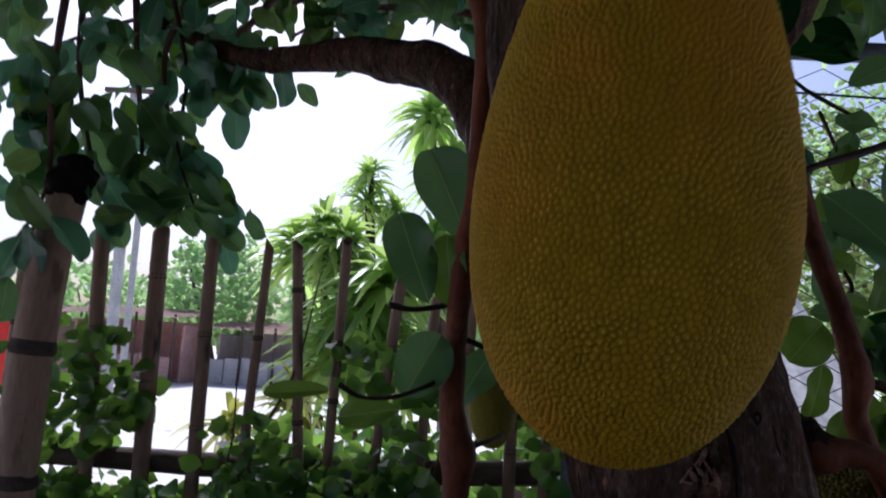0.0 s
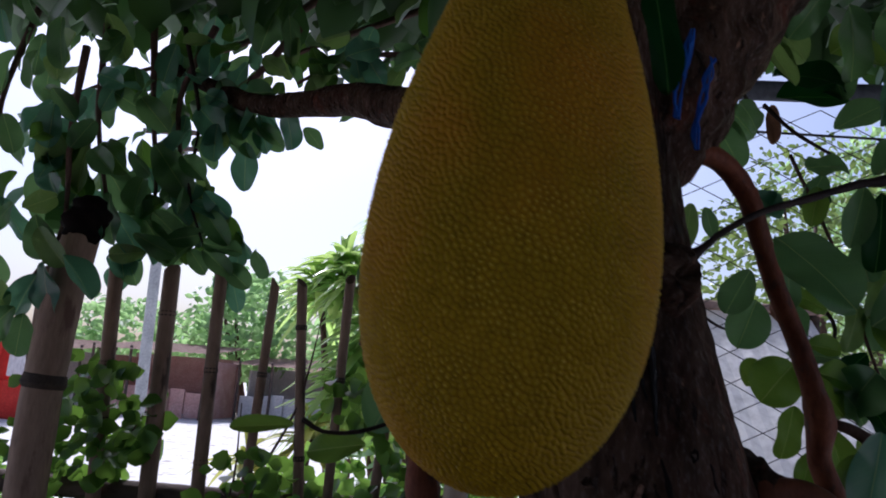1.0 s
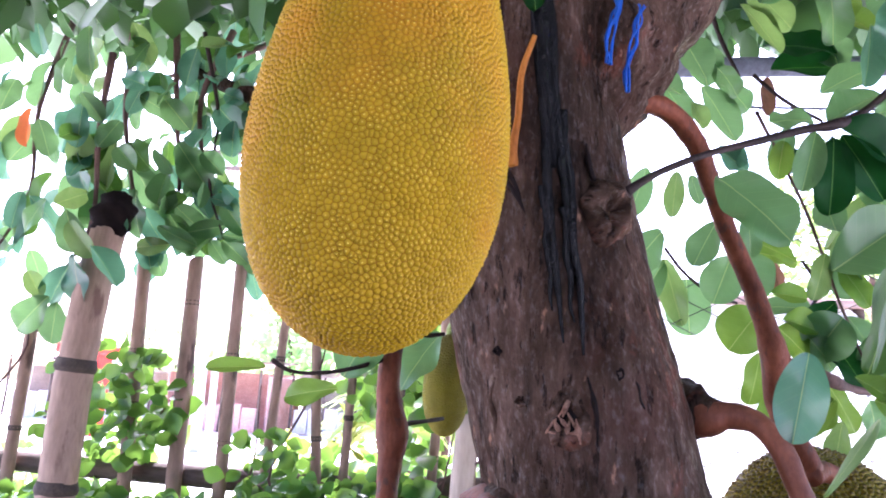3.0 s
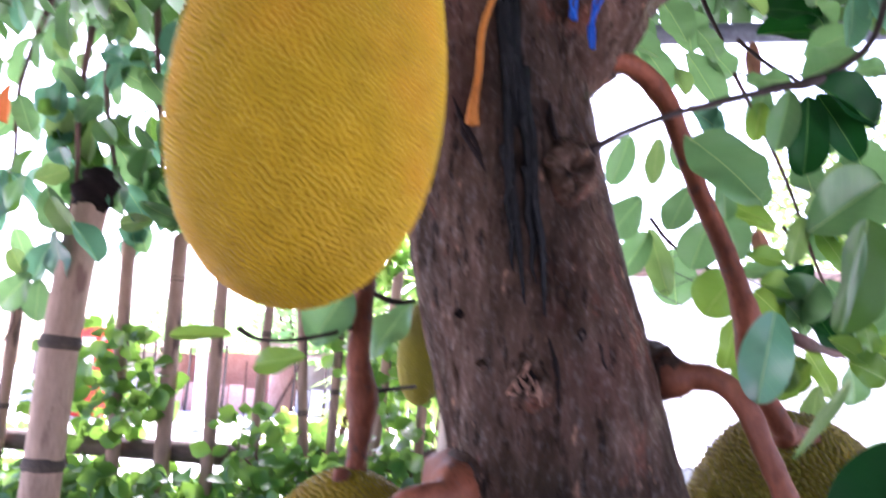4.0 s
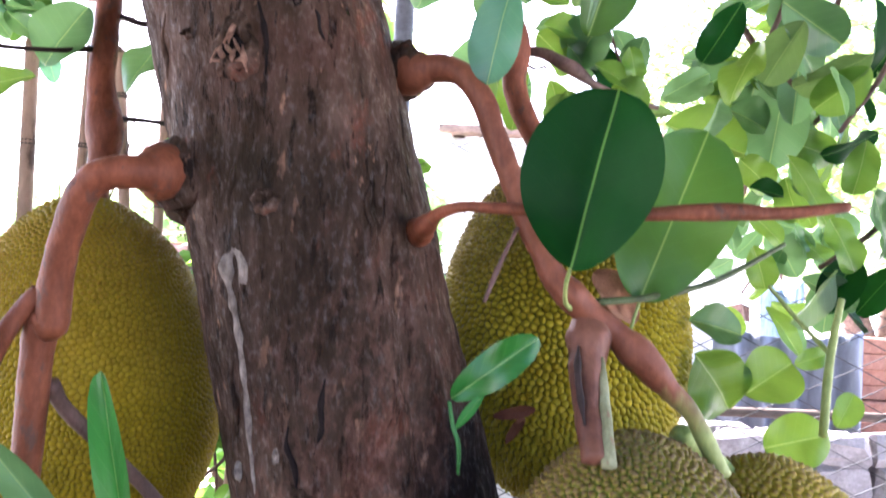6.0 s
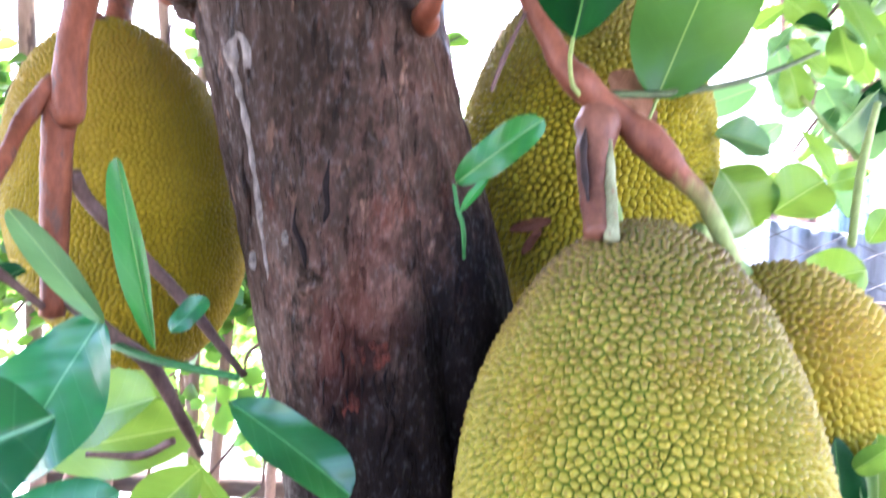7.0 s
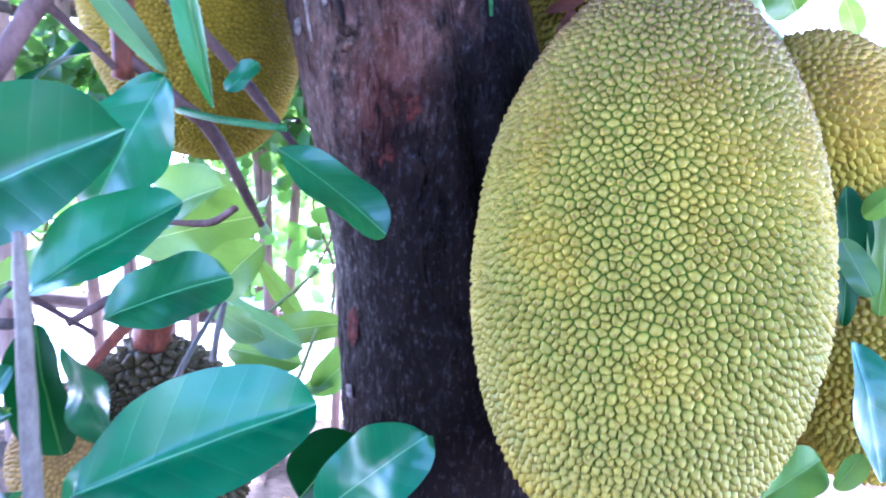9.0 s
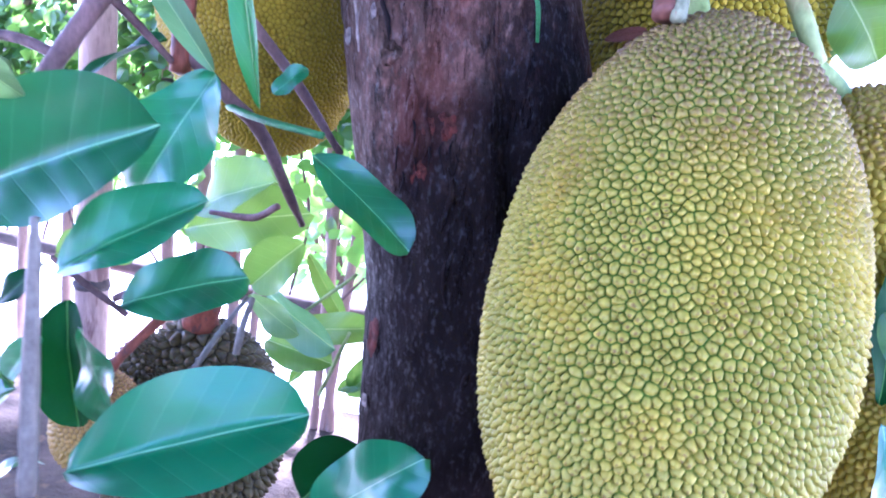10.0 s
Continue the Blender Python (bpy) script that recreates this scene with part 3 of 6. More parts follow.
# Dark soil patch added under the tree to cut light bounced off the earth.
bm = bmesh.new()
bmesh.ops.create_grid(bm, x_segments=70, y_segments=60, size=1, matrix=Matrix.Translation((0.1, -1.0, 0.012)) @ Matrix.Diagonal((3.2, 2.7, 1, 1)))
for v in bm.verts:
    u, w = (v.co.x - 0.1) / 3.2, (v.co.y + 1.0) / 2.7
    edge = min(1.0, 6 * (1 - abs(u)), 6 * (1 - abs(w)))
    spread = 1.12 + 0.16 * noise.noise(Vector((u * 1.3, w * 1.3, 4)))
    v.co.x, v.co.y = 0.1 + 3.2 * u * math.sqrt(1 - 0.42 * w * w) * spread, -1.0 + 2.7 * w * math.sqrt(1 - 0.42 * u * u) * spread
    v.co.z += 0.05 * edge + 0.03 * edge * noise.noise(v.co * 3)
tagged(new("soil_bed", from_bm("soil_bed", bm, SOIL, True)), "dark moist soil with leaf litter, added under the tree to cut bounced light", "soil", kind="structure")
# Unseen wall behind the camera, added to hold back sky light.
tagged(new("wall_back", box("wall_back", (9.0, 0.2, 1.6), DARK_WOOD, 0.01)), "plain dark weathered board wall, added unseen to block sky light", "wall", kind="structure").matrix_world = Matrix.Translation((0, -4.2, 0.8))

# ---- the tree ----
tree = empty("jackfruit_tree", (0.46, 0.86, 0), "jackfruit tree with grey-brown bark, drooping leaves and hanging fruit", "tree")
TRUNK = ((0.53, 0.90, -0.05, 0.24), (0.525, 0.87, 0.22, 0.182), (0.520, 0.860, 0.42, 0.164), (0.511, 0.848, 0.58, 0.149), (0.497, 0.835, 0.74, 0.1375), (0.470, 0.821, 0.90, 0.131), (0.442, 0.808, 1.02, 0.1255), (0.412, 0.798, 1.14, 0.1205),
         (0.382, 0.790, 1.26, 0.1185), (0.352, 0.788, 1.38, 0.1153), (0.319, 0.789, 1.50, 0.1125), (0.291, 0.789, 1.62, 0.116), (0.268, 0.790, 1.74, 0.123), (0.275, 0.80, 1.88, 0.13), (0.31, 0.84, 2.10, 0.11), (0.37, 0.91, 2.5, 0.08), (0.42, 0.98, 2.9, 0.05))


def trunk_at(z):
    for a, b in zip(TRUNK, TRUNK[1:]):
        if a[2] <= z <= b[2]:
            f = (z - a[2]) / (b[2] - a[2])
            return [a[i] * (1 - f) + b[i] * f for i in (0, 1, 3)]
    return TRUNK[-1][0], TRUNK[-1][1], TRUNK[-1][3]


def on_trunk(x, z, out=0.0):
    """The place on the bark's near side at x and height z, and the way out of it."""
    cx, cy, r = trunk_at(z)
    u = max(-0.97, min(0.97, (x - cx) / r))
    n = Vector((u, -math.sqrt(1 - u * u), 0))
    return Vector((cx, cy, z)) + n * (r + out), n


def trunk_mesh():
    path = smooth_path([t[:3] for t in TRUNK], 34)
    sides, verts, faces = 110, [], []
    for c, u in path:
        k = min(int(u), len(TRUNK) - 2)
        f = u - k
        r = TRUNK[k][3] * (1 - f) + TRUNK[k + 1][3] * f
        for j in range(sides):
            a = 2 * math.pi * j / sides
            q = Vector((math.cos(a), math.sin(a), 0))
            p = c + q * r
            w = Vector((p.x, p.y, p.z * 0.25))
            d = 0.05 * noise.noise(Vector((p.x, p.y, p.z * 0.6)) * 9) + 0.012 * noise.noise(w * 45) + 0.016 * noise.noise(p * 50) + 0.005 * noise.noise(w * 140)
            if 0.5 < p.z < 1.3:
                d -= 0.13 * math.exp(-((a - 5.36 + 0.10 * math.sin(p.z * 9)) / 0.10) ** 2) * math.sin(math.pi * (p.z - 0.5) / 0.8)
            d -= 0.018 * max(0, noise.noise(w * 30 + Vector((9, 0, 0))) - 0.3)
            verts.append(c + q * r * (1 + d))
    n = len(path)
    for i in range(n - 1):
        for j in range(sides):
            a, b = i * sides + j, i * sides + (j + 1) % sides
            faces.append((a, b, b + sides, a + sides))
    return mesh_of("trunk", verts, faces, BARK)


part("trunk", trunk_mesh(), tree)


def mound(name, at, n, r, mat, hollow, height, seed, long=1.0):
    """A knot or scar on the bark: a rim round a lumpy hollow, turned the way n."""
    rnd = random.Random(seed)
    rings, sides = 9, 26
    verts, faces = [(0, 0, -height * 0.3 * hollow)], []
    for i in range(1, rings + 1):
        s = i / rings
        for j in range(sides):
            a = 2 * math.pi * j / sides
            rim = math.exp(-((s - 0.55) / 0.3) ** 2) * (0.75 + 0.5 * noise.noise(Vector((math.cos(a) * 1.5, math.sin(a) * 1.5, seed + 2))))
            z = height * (rim - hollow * max(0, 1 - s / 0.5) * 0.5) - (0.35 * height if i == rings else 0)
            z += height * 0.55 * noise.noise(Vector((math.cos(a) * s * 3, math.sin(a) * s * 3, seed))) * (1 - s * 0.6)
            rr = r * s * (1 + 0.45 * noise.noise(Vector((math.cos(a) * 1.6, math.sin(a) * 1.6, seed * 1.7 + 5))))
            verts.append((rr * math.cos(a), rr * math.sin(a) * long, z))
    for j in range(sides):
        faces.append((0, 1 + j, 1 + (j + 1) % sides))
    for i in range(rings - 1):
        for j in range(sides):
            a, b = 1 + i * sides + j, 1 + i * sides + (j + 1) % sides
            faces.append((a, a + sides, b + sides, b))
    q = Vector(n).to_track_quat("Z", "Y").to_matrix().to_4x4()
    return part(name, mesh_of(name, verts, faces, mat), tree, "", Matrix.Translation(at) @ q)


def bark_strip(name, spots, radii, mat, out=0.0, rough=0.3, seed=0):
    """A ridge that follows the bark through (x, z) spots."""
    return part(name, tube(name, [on_trunk(x, z, out)[0] for x, z in spots], radii, mat, 8, 8, rough, seed, 90), tree)


def spot(name, x, z, r, mat, hollow, height, seed, long=1.0, out=0.0):
    p, n = on_trunk(x, z, out)
    return mound(name, p, n, r, mat, hollow, height, seed, long)


spot("knot", 0.378, 1.563, 0.034, BARK, 0.5, 0.018, 3)
tagged(spot("branch_scar", 0.343, 1.361, 0.023, BARK, 0.9, 0.008, 8, 1.1), "torn dark branch scar")
spot("scar_hollow", 0.343, 1.361, 0.014, CRACK, 0.6, 0.004, 9, 1.1, 0.001)
rnd = random.Random(9)
for k in range(11):
    dx, dz = rnd.uniform(-0.015, 0.013), rnd.uniform(-0.012, 0.014)
    p, n = on_trunk(0.343 + dx, 1.361 + dz, 0.003)
    d = Vector((rnd.uniform(-0.9, 0.9), 0, rnd.uniform(-1, 1))).normalized() * rnd.uniform(0.007, 0.014)
    part("splinter", tube("splinter", (p - d, p + n * 0.003, p + d), (0.0008, rnd.uniform(0.0014, 0.003), 0.0009), SCAR_WOOD, 6, 4, 0.4, k, 200), tree, "pale reddish torn wood")
rnd = random.Random(12)
for k in range(9):
    f = rnd.random()
    tagged(spot("red_scar", 0.440 + 0.05 * f + rnd.uniform(-0.014, 0.014), 0.900 + 0.09 * f + rnd.uniform(-0.02, 0.02), rnd.uniform(0.0025, 0.0065), SCAR_RED, 0.3, 0.0018, 50 + k, rnd.uniform(1.3, 3.0), -0.0018), "rusty red bark scar")
    x, z = 0.435 + 0.06 * f + rnd.uniform(-0.02, 0.02), 0.90 + 0.08 * f + rnd.uniform(-0.03, 0.03)
    bark_strip("bark_crack", [(x, z), (x + rnd.uniform(-0.003, 0.003), z - 0.008), (x + rnd.uniform(-0.004, 0.004), z - rnd.uniform(0.014, 0.03))], (0.0006, 0.0012, 0.0006), CRACK, 0.0001, 0.5, k)
for k, (x, z, dx, dz) in enumerate(((0.262, 1.63, 0.035, -0.075), (0.268, 1.61, 0.03, -0.06), (0.352, 1.63, 0.014, -0.05), (0.345, 1.50, 0.012, -0.03), (0.395, 1.41, 0.02, -0.04), (0.362, 1.40, 0.01, -0.06), (0.43, 1.10, -0.005, -0.06), (0.40, 1.06, 0.01, -0.05))):
    bark_strip("bark_crack", [(x + dx * i / 3 + 0.002 * math.sin(4 * i + k), z + dz * i / 3) for i in range(4)], (0.001, 0.0028, 0.0025, 0.0008), CRACK, 0.0008, 0.5, k)
spot("bark_wart", 0.412, 1.0, 0.013, BARK, 0.5, 0.004, 11)
spot("bark_wart", 0.276, 1.421, 0.005, CRACK, 1.2, 0.005, 12)
spot("bark_wart", 0.389, 1.405, 0.006, CRACK, 1.2, 0.005, 13)
spot("bark_wart", 0.300, 1.375, 0.006, BARK, 1.2, 0.006, 14)
spot("bark_wart", 0.405, 0.715, 0.012, SCAR_RED, 0.0, 0.002, 15, 1.7)
spot("bark_wart", 0.375, 1.24, 0.012, BARK, 0.7, 0.007, 16)
spot("pale_fleck", 0.352, 1.012, 0.006, PALE_SCAR, 0.0, 0.003, 17, 1.6)
spot("pale_fleck", 0.391, 1.036, 0.004, PALE_SCAR, 0.0, 0.003, 18, 2.0)
spot("pale_fleck", 0.398, 0.64, 0.008, PALE_SCAR, 0.0, 0.002, 19)
bark_strip("pale_scar_ridge", ((0.350, 1.201), (0.343, 1.185), (0.346, 1.168), (0.352, 1.146), (0.357, 1.12), (0.363, 1.068), (0.366, 1.03), (0.372, 0.99)), (0.005, 0.0075, 0.0045, 0.0055, 0.005, 0.004, 0.003, 0.002), PALE_SCAR, -0.002, 0.5, 2)
bark_strip("pale_scar_ridge", ((0.350, 1.201), (0.357, 1.191), (0.358, 1.178), (0.352, 1.15)), (0.0045, 0.0055, 0.0045, 0.002), PALE_SCAR, -0.002, 0.5, 4)
for k, (dx, top, low, r) in enumerate(((-0.008, 1.92, 1.43, 0.0062), (-0.001, 1.92, 1.60, 0.0095), (0.006, 1.92, 1.50, 0.0068), (0.012, 1.66, 1.42, 0.0048), (-0.014, 1.58, 1.46, 0.0040), (0.004, 1.56, 1.45, 0.0035))):
    zs = [top - i * (top - low) / 7 for i in range(8)]
    bark_strip("resin_streak", [(0.303 + dx + 0.115 * max(0.0, 1.79 - z) + 0.0016 * math.sin(2.1 * i + k), z) for i, z in enumerate(zs)], [r * q for q in (1, 1, 1, 0.95, 0.9, 0.8, 0.6, 0.25)], RESIN, 0.0006, 0.22, k)
for k in range(26):
    rnd = random.Random(k + 40)
    x, z = rnd.uniform(0.29, 0.47), rnd.uniform(0.7, 1.7)
    cx = trunk_at(z)[0]
    bark_strip("bark_ridge", [(cx + (x - 0.38) * 0.9 + 0.004 * math.sin(i * 2 + k), z - i * 0.02) for i in range(4)], (0.001, 0.0035, 0.003, 0.001), BARK, -0.0012, 0.5, k)

# the fork above and the dark limb that reaches out over the fence
part("branch", tube("branch", ((0.28, 0.80, 1.68), (0.352, 0.80, 1.76), (0.41, 0.82, 1.85), (0.50, 0.87, 1.98), (0.66, 0.95, 2.18), (0.95, 1.1, 2.5)), (0.085, 0.088, 0.082, 0.072, 0.058, 0.04), BARK, 36, 12, 0.16, 3, 34), tree)
part("limb", tube("limb", ((0.32, 0.96, 1.62), (0.215, 1.16, 1.71), (0.157, 1.25, 1.811), (0.118, 1.30, 1.902), (0.052, 1.35, 1.966), (-0.031, 1.42, 2.001), (-0.137, 1.50, 2.045), (-0.263, 1.58, 2.061), (-0.45, 1.70, 2.11), (-0.8, 1.9, 2.3)), (0.06, 0.05, 0.046, 0.047, 0.046, 0.043, 0.036, 0.030, 0.024, 0.014), BARK, 20, 8, 0.12, 5, 30), tree)
rnd = random.Random(4)
for k in range(10):
    pts = []
    for i in range(6):
        z = (1.692 if k % 2 else 1.722) + 0.018 * i
        pts.append(Vector(((0.393 if k % 2 else 0.374) + 0.0035 * max(0, i - 1) + rnd.uniform(-0.004, 0.004), 0.708 - 0.002 * i + rnd.uniform(-0.006, 0.003), z)))
    part("blue_twine", tube("blue_twine", pts, [rnd.uniform(0.0008, 0.0019) for _ in range(5)] + [0.0008], BLUE_TWINE, 6, 6, 0.4, k, 120), tree, "frayed bright blue twine tied round the bark")


def stem(name, pts, radii, mat, label="", rough=0.12, sides=14):
    return part(name, tube(name, pts, radii, mat, sides, 7, rough, len(pts), 60), tree, label)


stem("stem", ((0.131, 0.930, 1.893), (0.143, 0.930, 1.832), (0.142, 0.910, 1.636), (0.134, 0.910, 1.578), (0.130, 0.900, 1.504), (0.128, 0.895, 1.434), (0.129, 0.890, 1.379), (0.139, 0.885, 1.330), (0.139, 0.885, 1.295), (0.141, 0.870, 1.257), (0.142, 0.860, 1.242)), (0.0145, 0.0143, 0.0134, 0.0139, 0.0136, 0.0134, 0.0146, 0.0202, 0.0149, 0.0127, 0.0112), RED_STEM, "reddish-brown fruit stem with a swollen joint")
stem("stem", ((0.265, 0.760, 1.265), (0.281, 0.700, 1.262), (0.270, 0.675, 1.258), (0.252, 0.665, 1.255), (0.235, 0.665, 1.243), (0.223, 0.670, 1.218), (0.214, 0.675, 1.190), (0.207, 0.680, 1.158), (0.207, 0.680, 1.131), (0.196, 0.685, 1.132), (0.189, 0.690, 1.061), (0.187, 0.690, 0.959)), (0.0284, 0.0244, 0.0144, 0.0129, 0.0129, 0.0130, 0.0126, 0.0136, 0.0126, 0.0133, 0.0125, 0.0107), RED_STEM, "smooth reddish-brown fruit stem with a dark knuckle")
stem("collar", ((0.302, 0.770, 1.264), (0.295, 0.735, 1.263), (0.289, 0.710, 1.262), (0.284, 0.695, 1.262)), (0.046, 0.040, 0.031, 0.020), BARK, "dark bark collar round the stem", 0.3, 20)
stem("collar", ((0.456, 0.800, 1.383), (0.475, 0.775, 1.376), (0.491, 0.758, 1.374)), (0.027, 0.0245, 0.017), BARK, "dark bark collar round the stem", 0.35, 20)
stem("twig", ((0.197, 0.680, 1.158), (0.179, 0.670, 1.131), (0.179, 0.650, 1.106), (0.183, 0.630, 1.083), (0.188, 0.600, 1.056)), (0.0092, 0.0080, 0.0066, 0.0060, 0.0055), RED_STEM, "")
stem_right = stem("stem", ((0.457, 0.830, 1.390), (0.478, 0.770, 1.373), (0.501, 0.755, 1.375), (0.526, 0.750, 1.369), (0.546, 0.745, 1.344), (0.560, 0.742, 1.309), (0.574, 0.740, 1.275), (0.588, 0.740, 1.241), (0.602, 0.737, 1.213), (0.615, 0.735, 1.190), (0.630, 0.735, 1.175), (0.650, 0.735, 1.158), (0.670, 0.735, 1.143), (0.687, 0.735, 1.129), (0.702, 0.732, 1.114), (0.718, 0.730, 1.097), (0.736, 0.727, 1.078), (0.763, 0.727, 1.029)), (0.0261, 0.0209, 0.0133, 0.0111, 0.0110, 0.0109, 0.0108, 0.0108, 0.0107, 0.0116, 0.0145, 0.0120, 0.0122, 0.0165, 0.0138, 0.0096, 0.0080, 0.0075), TURNING_STEM, "thick arching reddish fruit stem with a pale green end")
stalk = stem("stalk", ((0.647, 0.738, 1.153), (0.646, 0.730, 1.138), (0.643, 0.717, 1.118), (0.641, 0.703, 1.097), (0.642, 0.690, 1.075), (0.644, 0.672, 1.049)), (0.0162, 0.0197, 0.0152, 0.0126, 0.0114, 0.0102), SPLIT_STALK, "brown dried fruit stalk with a split side")
stem("split", ((0.634, 0.709, 1.134), (0.632, 0.697, 1.117), (0.633, 0.688, 1.098), (0.636, 0.677, 1.075)), (0.0010, 0.0034, 0.0028, 0.0012), DARK_TWIG, "dark split down the stalk", 0.4)
stem("stalk", ((0.654, 0.710, 1.125), (0.654, 0.698, 1.100), (0.654, 0.686, 1.078), (0.654, 0.666, 1.046)), (0.0022, 0.0042, 0.0056, 0.0062), GREY_GREEN, "pale grey-green stripped side of the stalk")
stem("stem", ((0.392, 0.800, 1.719), (0.415, 0.800, 1.722), (0.453, 0.820, 1.716), (0.485, 0.840, 1.686), (0.507, 0.860, 1.638), (0.527, 0.870, 1.586), (0.551, 0.880, 1.534), (0.568, 0.885, 1.488), (0.582, 0.893, 1.444), (0.583, 0.900, 1.405), (0.594, 0.900, 1.370), (0.618, 0.905, 1.330), (0.622, 0.910, 1.325)), (0.0170, 0.0131, 0.0126, 0.0127, 0.0115, 0.0114, 0.0121, 0.0126, 0.0166, 0.0132, 0.0131, 0.0130, 0.0128), RED_STEM, "long reddish-brown fruit stem with a swollen joint")
twig_right = stem("twig", ((0.494, 0.735, 1.223), (0.501, 0.710, 1.227), (0.513, 0.690, 1.237), (0.532, 0.675, 1.242), (0.558, 0.660, 1.241), (0.581, 0.655, 1.240), (0.622, 0.660, 1.241), (0.667, 0.670, 1.242), (0.739, 0.680, 1.248), (0.789, 0.685, 1.250), (0.843, 0.690, 1.258)), (0.0137, 0.0094, 0.0055, 0.0049, 0.0047, 0.0051, 0.0047, 0.0052, 0.0075, 0.0053, 0.0045), RED_STEM, "")
stem("twig", ((0.657, 0.760, 1.170), (0.712, 0.790, 1.176), (0.774, 0.820, 1.191), (0.826, 0.860, 1.211), (0.883, 0.900, 1.239)), (0.0035, 0.0037, 0.0033, 0.0029, 0.0024), OLIVE_TWIG, "")
twig_upper = stem("twig", ((0.395, 0.720, 1.588), (0.412, 0.730, 1.603), (0.440, 0.760, 1.627), (0.491, 0.800, 1.659), (0.557, 0.830, 1.687), (0.614, 0.860, 1.712), (0.653, 0.870, 1.723), (0.697, 0.900, 1.753), (0.753, 0.950, 1.813), (0.792, 1.000, 1.893)), (0.0061, 0.0040, 0.0037, 0.0038, 0.0044, 0.0051, 0.0066, 0.0048, 0.0044, 0.0041), DARK_TWIG, "")
twig_left = stem("twig", ((0.017, 0.783, 1.404), (0.039, 0.790, 1.393), (0.070, 0.810, 1.394), (0.098, 0.850, 1.404), (0.121, 0.885, 1.417)), (0.0030, 0.0021, 0.0024, 0.0025, 0.0033), DARK_TWIG, "")
stem("twig", ((0.051, 0.880, 1.493), (0.080, 0.890, 1.490), (0.136, 0.910, 1.503)), (0.0039, 0.0033, 0.0033), DARK_TWIG, "")
stem("twig", ((0.139, 0.900, 1.460), (0.168, 0.900, 1.451), (0.191, 0.910, 1.454)), (0.0034, 0.0034, 0.0027), DARK_TWIG, "")
stem("twig", ((0.153, 0.885, 1.341), (0.172, 0.910, 1.345), (0.190, 0.950, 1.349)), (0.0033, 0.0027, 0.0028), DARK_TWIG, "")
stem("twig", ((0.873, 1.200, 2.141), (0.909, 1.200, 2.079), (0.970, 1.200, 2.034)), (0.0080, 0.0079, 0.0068), BROWN_TWIG, "")
stem("hanging_twig", ((0.932, 1.200, 2.067), (0.944, 1.200, 1.972), (0.938, 1.200, 1.820), (0.912, 1.200, 1.707), (0.931, 1.200, 1.624), (0.936, 1.200, 1.593), (0.977, 1.200, 1.533), (1.033, 1.200, 1.488)), (0.0049, 0.0048, 0.0042, 0.0043, 0.0043, 0.0051, 0.0051, 0.0042), BROWN_TWIG, "")
stem("hanging_twig", ((1.110, 1.200, 1.684), (1.084, 1.200, 1.636), (1.070, 1.200, 1.550)), (0.0059, 0.0050, 0.0042), BROWN_TWIG, "")
stem("hanging_twig", ((0.609, 1.400, 2.196), (0.632, 1.400, 2.114), (0.667, 1.400, 2.029)), (0.0047, 0.0046, 0.0034), DARK_TWIG, "")
stem("hanging_twig", ((0.694, 1.400, 2.032), (0.749, 1.400, 1.980), (0.782, 1.300, 1.898)), (0.0043, 0.0037, 0.0029), DARK_TWIG, "")
stem("hanging_twig", ((0.556, 1.600, 1.725), (0.597, 1.600, 1.671), (0.660, 1.600, 1.624), (0.679, 1.500, 1.597)), (0.0036, 0.0036, 0.0030, 0.0028), DARK_TWIG, "")
stem("hanging_twig", ((0.710, 1.200, 1.624), (0.731, 1.200, 1.588), (0.725, 1.200, 1.557), (0.661, 1.100, 1.519)), (0.0026, 0.0031, 0.0030, 0.0024), DARK_TWIG, "")
stem("twig", ((0.595, 0.910, 1.443), (0.616, 0.900, 1.436), (0.646, 0.900, 1.422), (0.681, 0.950, 1.418), (0.725, 1.000, 1.417), (0.791, 1.100, 1.431)), (0.0058, 0.0064, 0.0082, 0.0047, 0.0042, 0.0039), BROWN_TWIG, "")
twig_low_right = stem("twig", ((0.926, 0.860, 1.183), (0.916, 0.860, 1.120), (0.911, 0.860, 1.042)), (0.0034, 0.0045, 0.0045), GREEN_STEM, "")
stem("twig", ((0.868, 0.900, 1.193), (0.896, 0.890, 1.158), (0.918, 0.865, 1.126)), (0.0024, 0.0024, 0.0029), GREEN_STEM, "")
stem("petiole", ((0.618, 0.665, 1.197), (0.617, 0.678, 1.185), (0.621, 0.705, 1.170), (0.629, 0.728, 1.164)), (0.0016, 0.0018, 0.0020, 0.0026), GREEN_STEM)
stem("petiole", ((0.706, 0.800, 1.174), (0.699, 0.795, 1.155), (0.690, 0.775, 1.135), (0.684, 0.745, 1.125)), (0.0016, 0.0017, 0.0019, 0.0026), GREEN_STEM)
stem("twig", ((0.581, 0.732, 1.232), (0.566, 0.732, 1.197), (0.555, 0.732, 1.166)), (0.0018, 0.0024, 0.0020), BROWN_TWIG, "")
stem("stalk", ((0.300, 0.665, 1.733), (0.289, 0.665, 1.694), (0.287, 0.665, 1.647), (0.283, 0.668, 1.616), (0.282, 0.672, 1.600)), (0.0028, 0.0033, 0.0033, 0.0049, 0.0071), ORANGE_STALK, "bright orange dried stalk")
twig_low = stem("twig", ((0.293, 0.420, 0.861), (0.292, 0.420, 0.812), (0.290, 0.420, 0.744), (0.288, 0.420, 0.662)), (0.003, 0.005, 0.006, 0.0065), GREY_STEM, "pale grey-green upright stem")
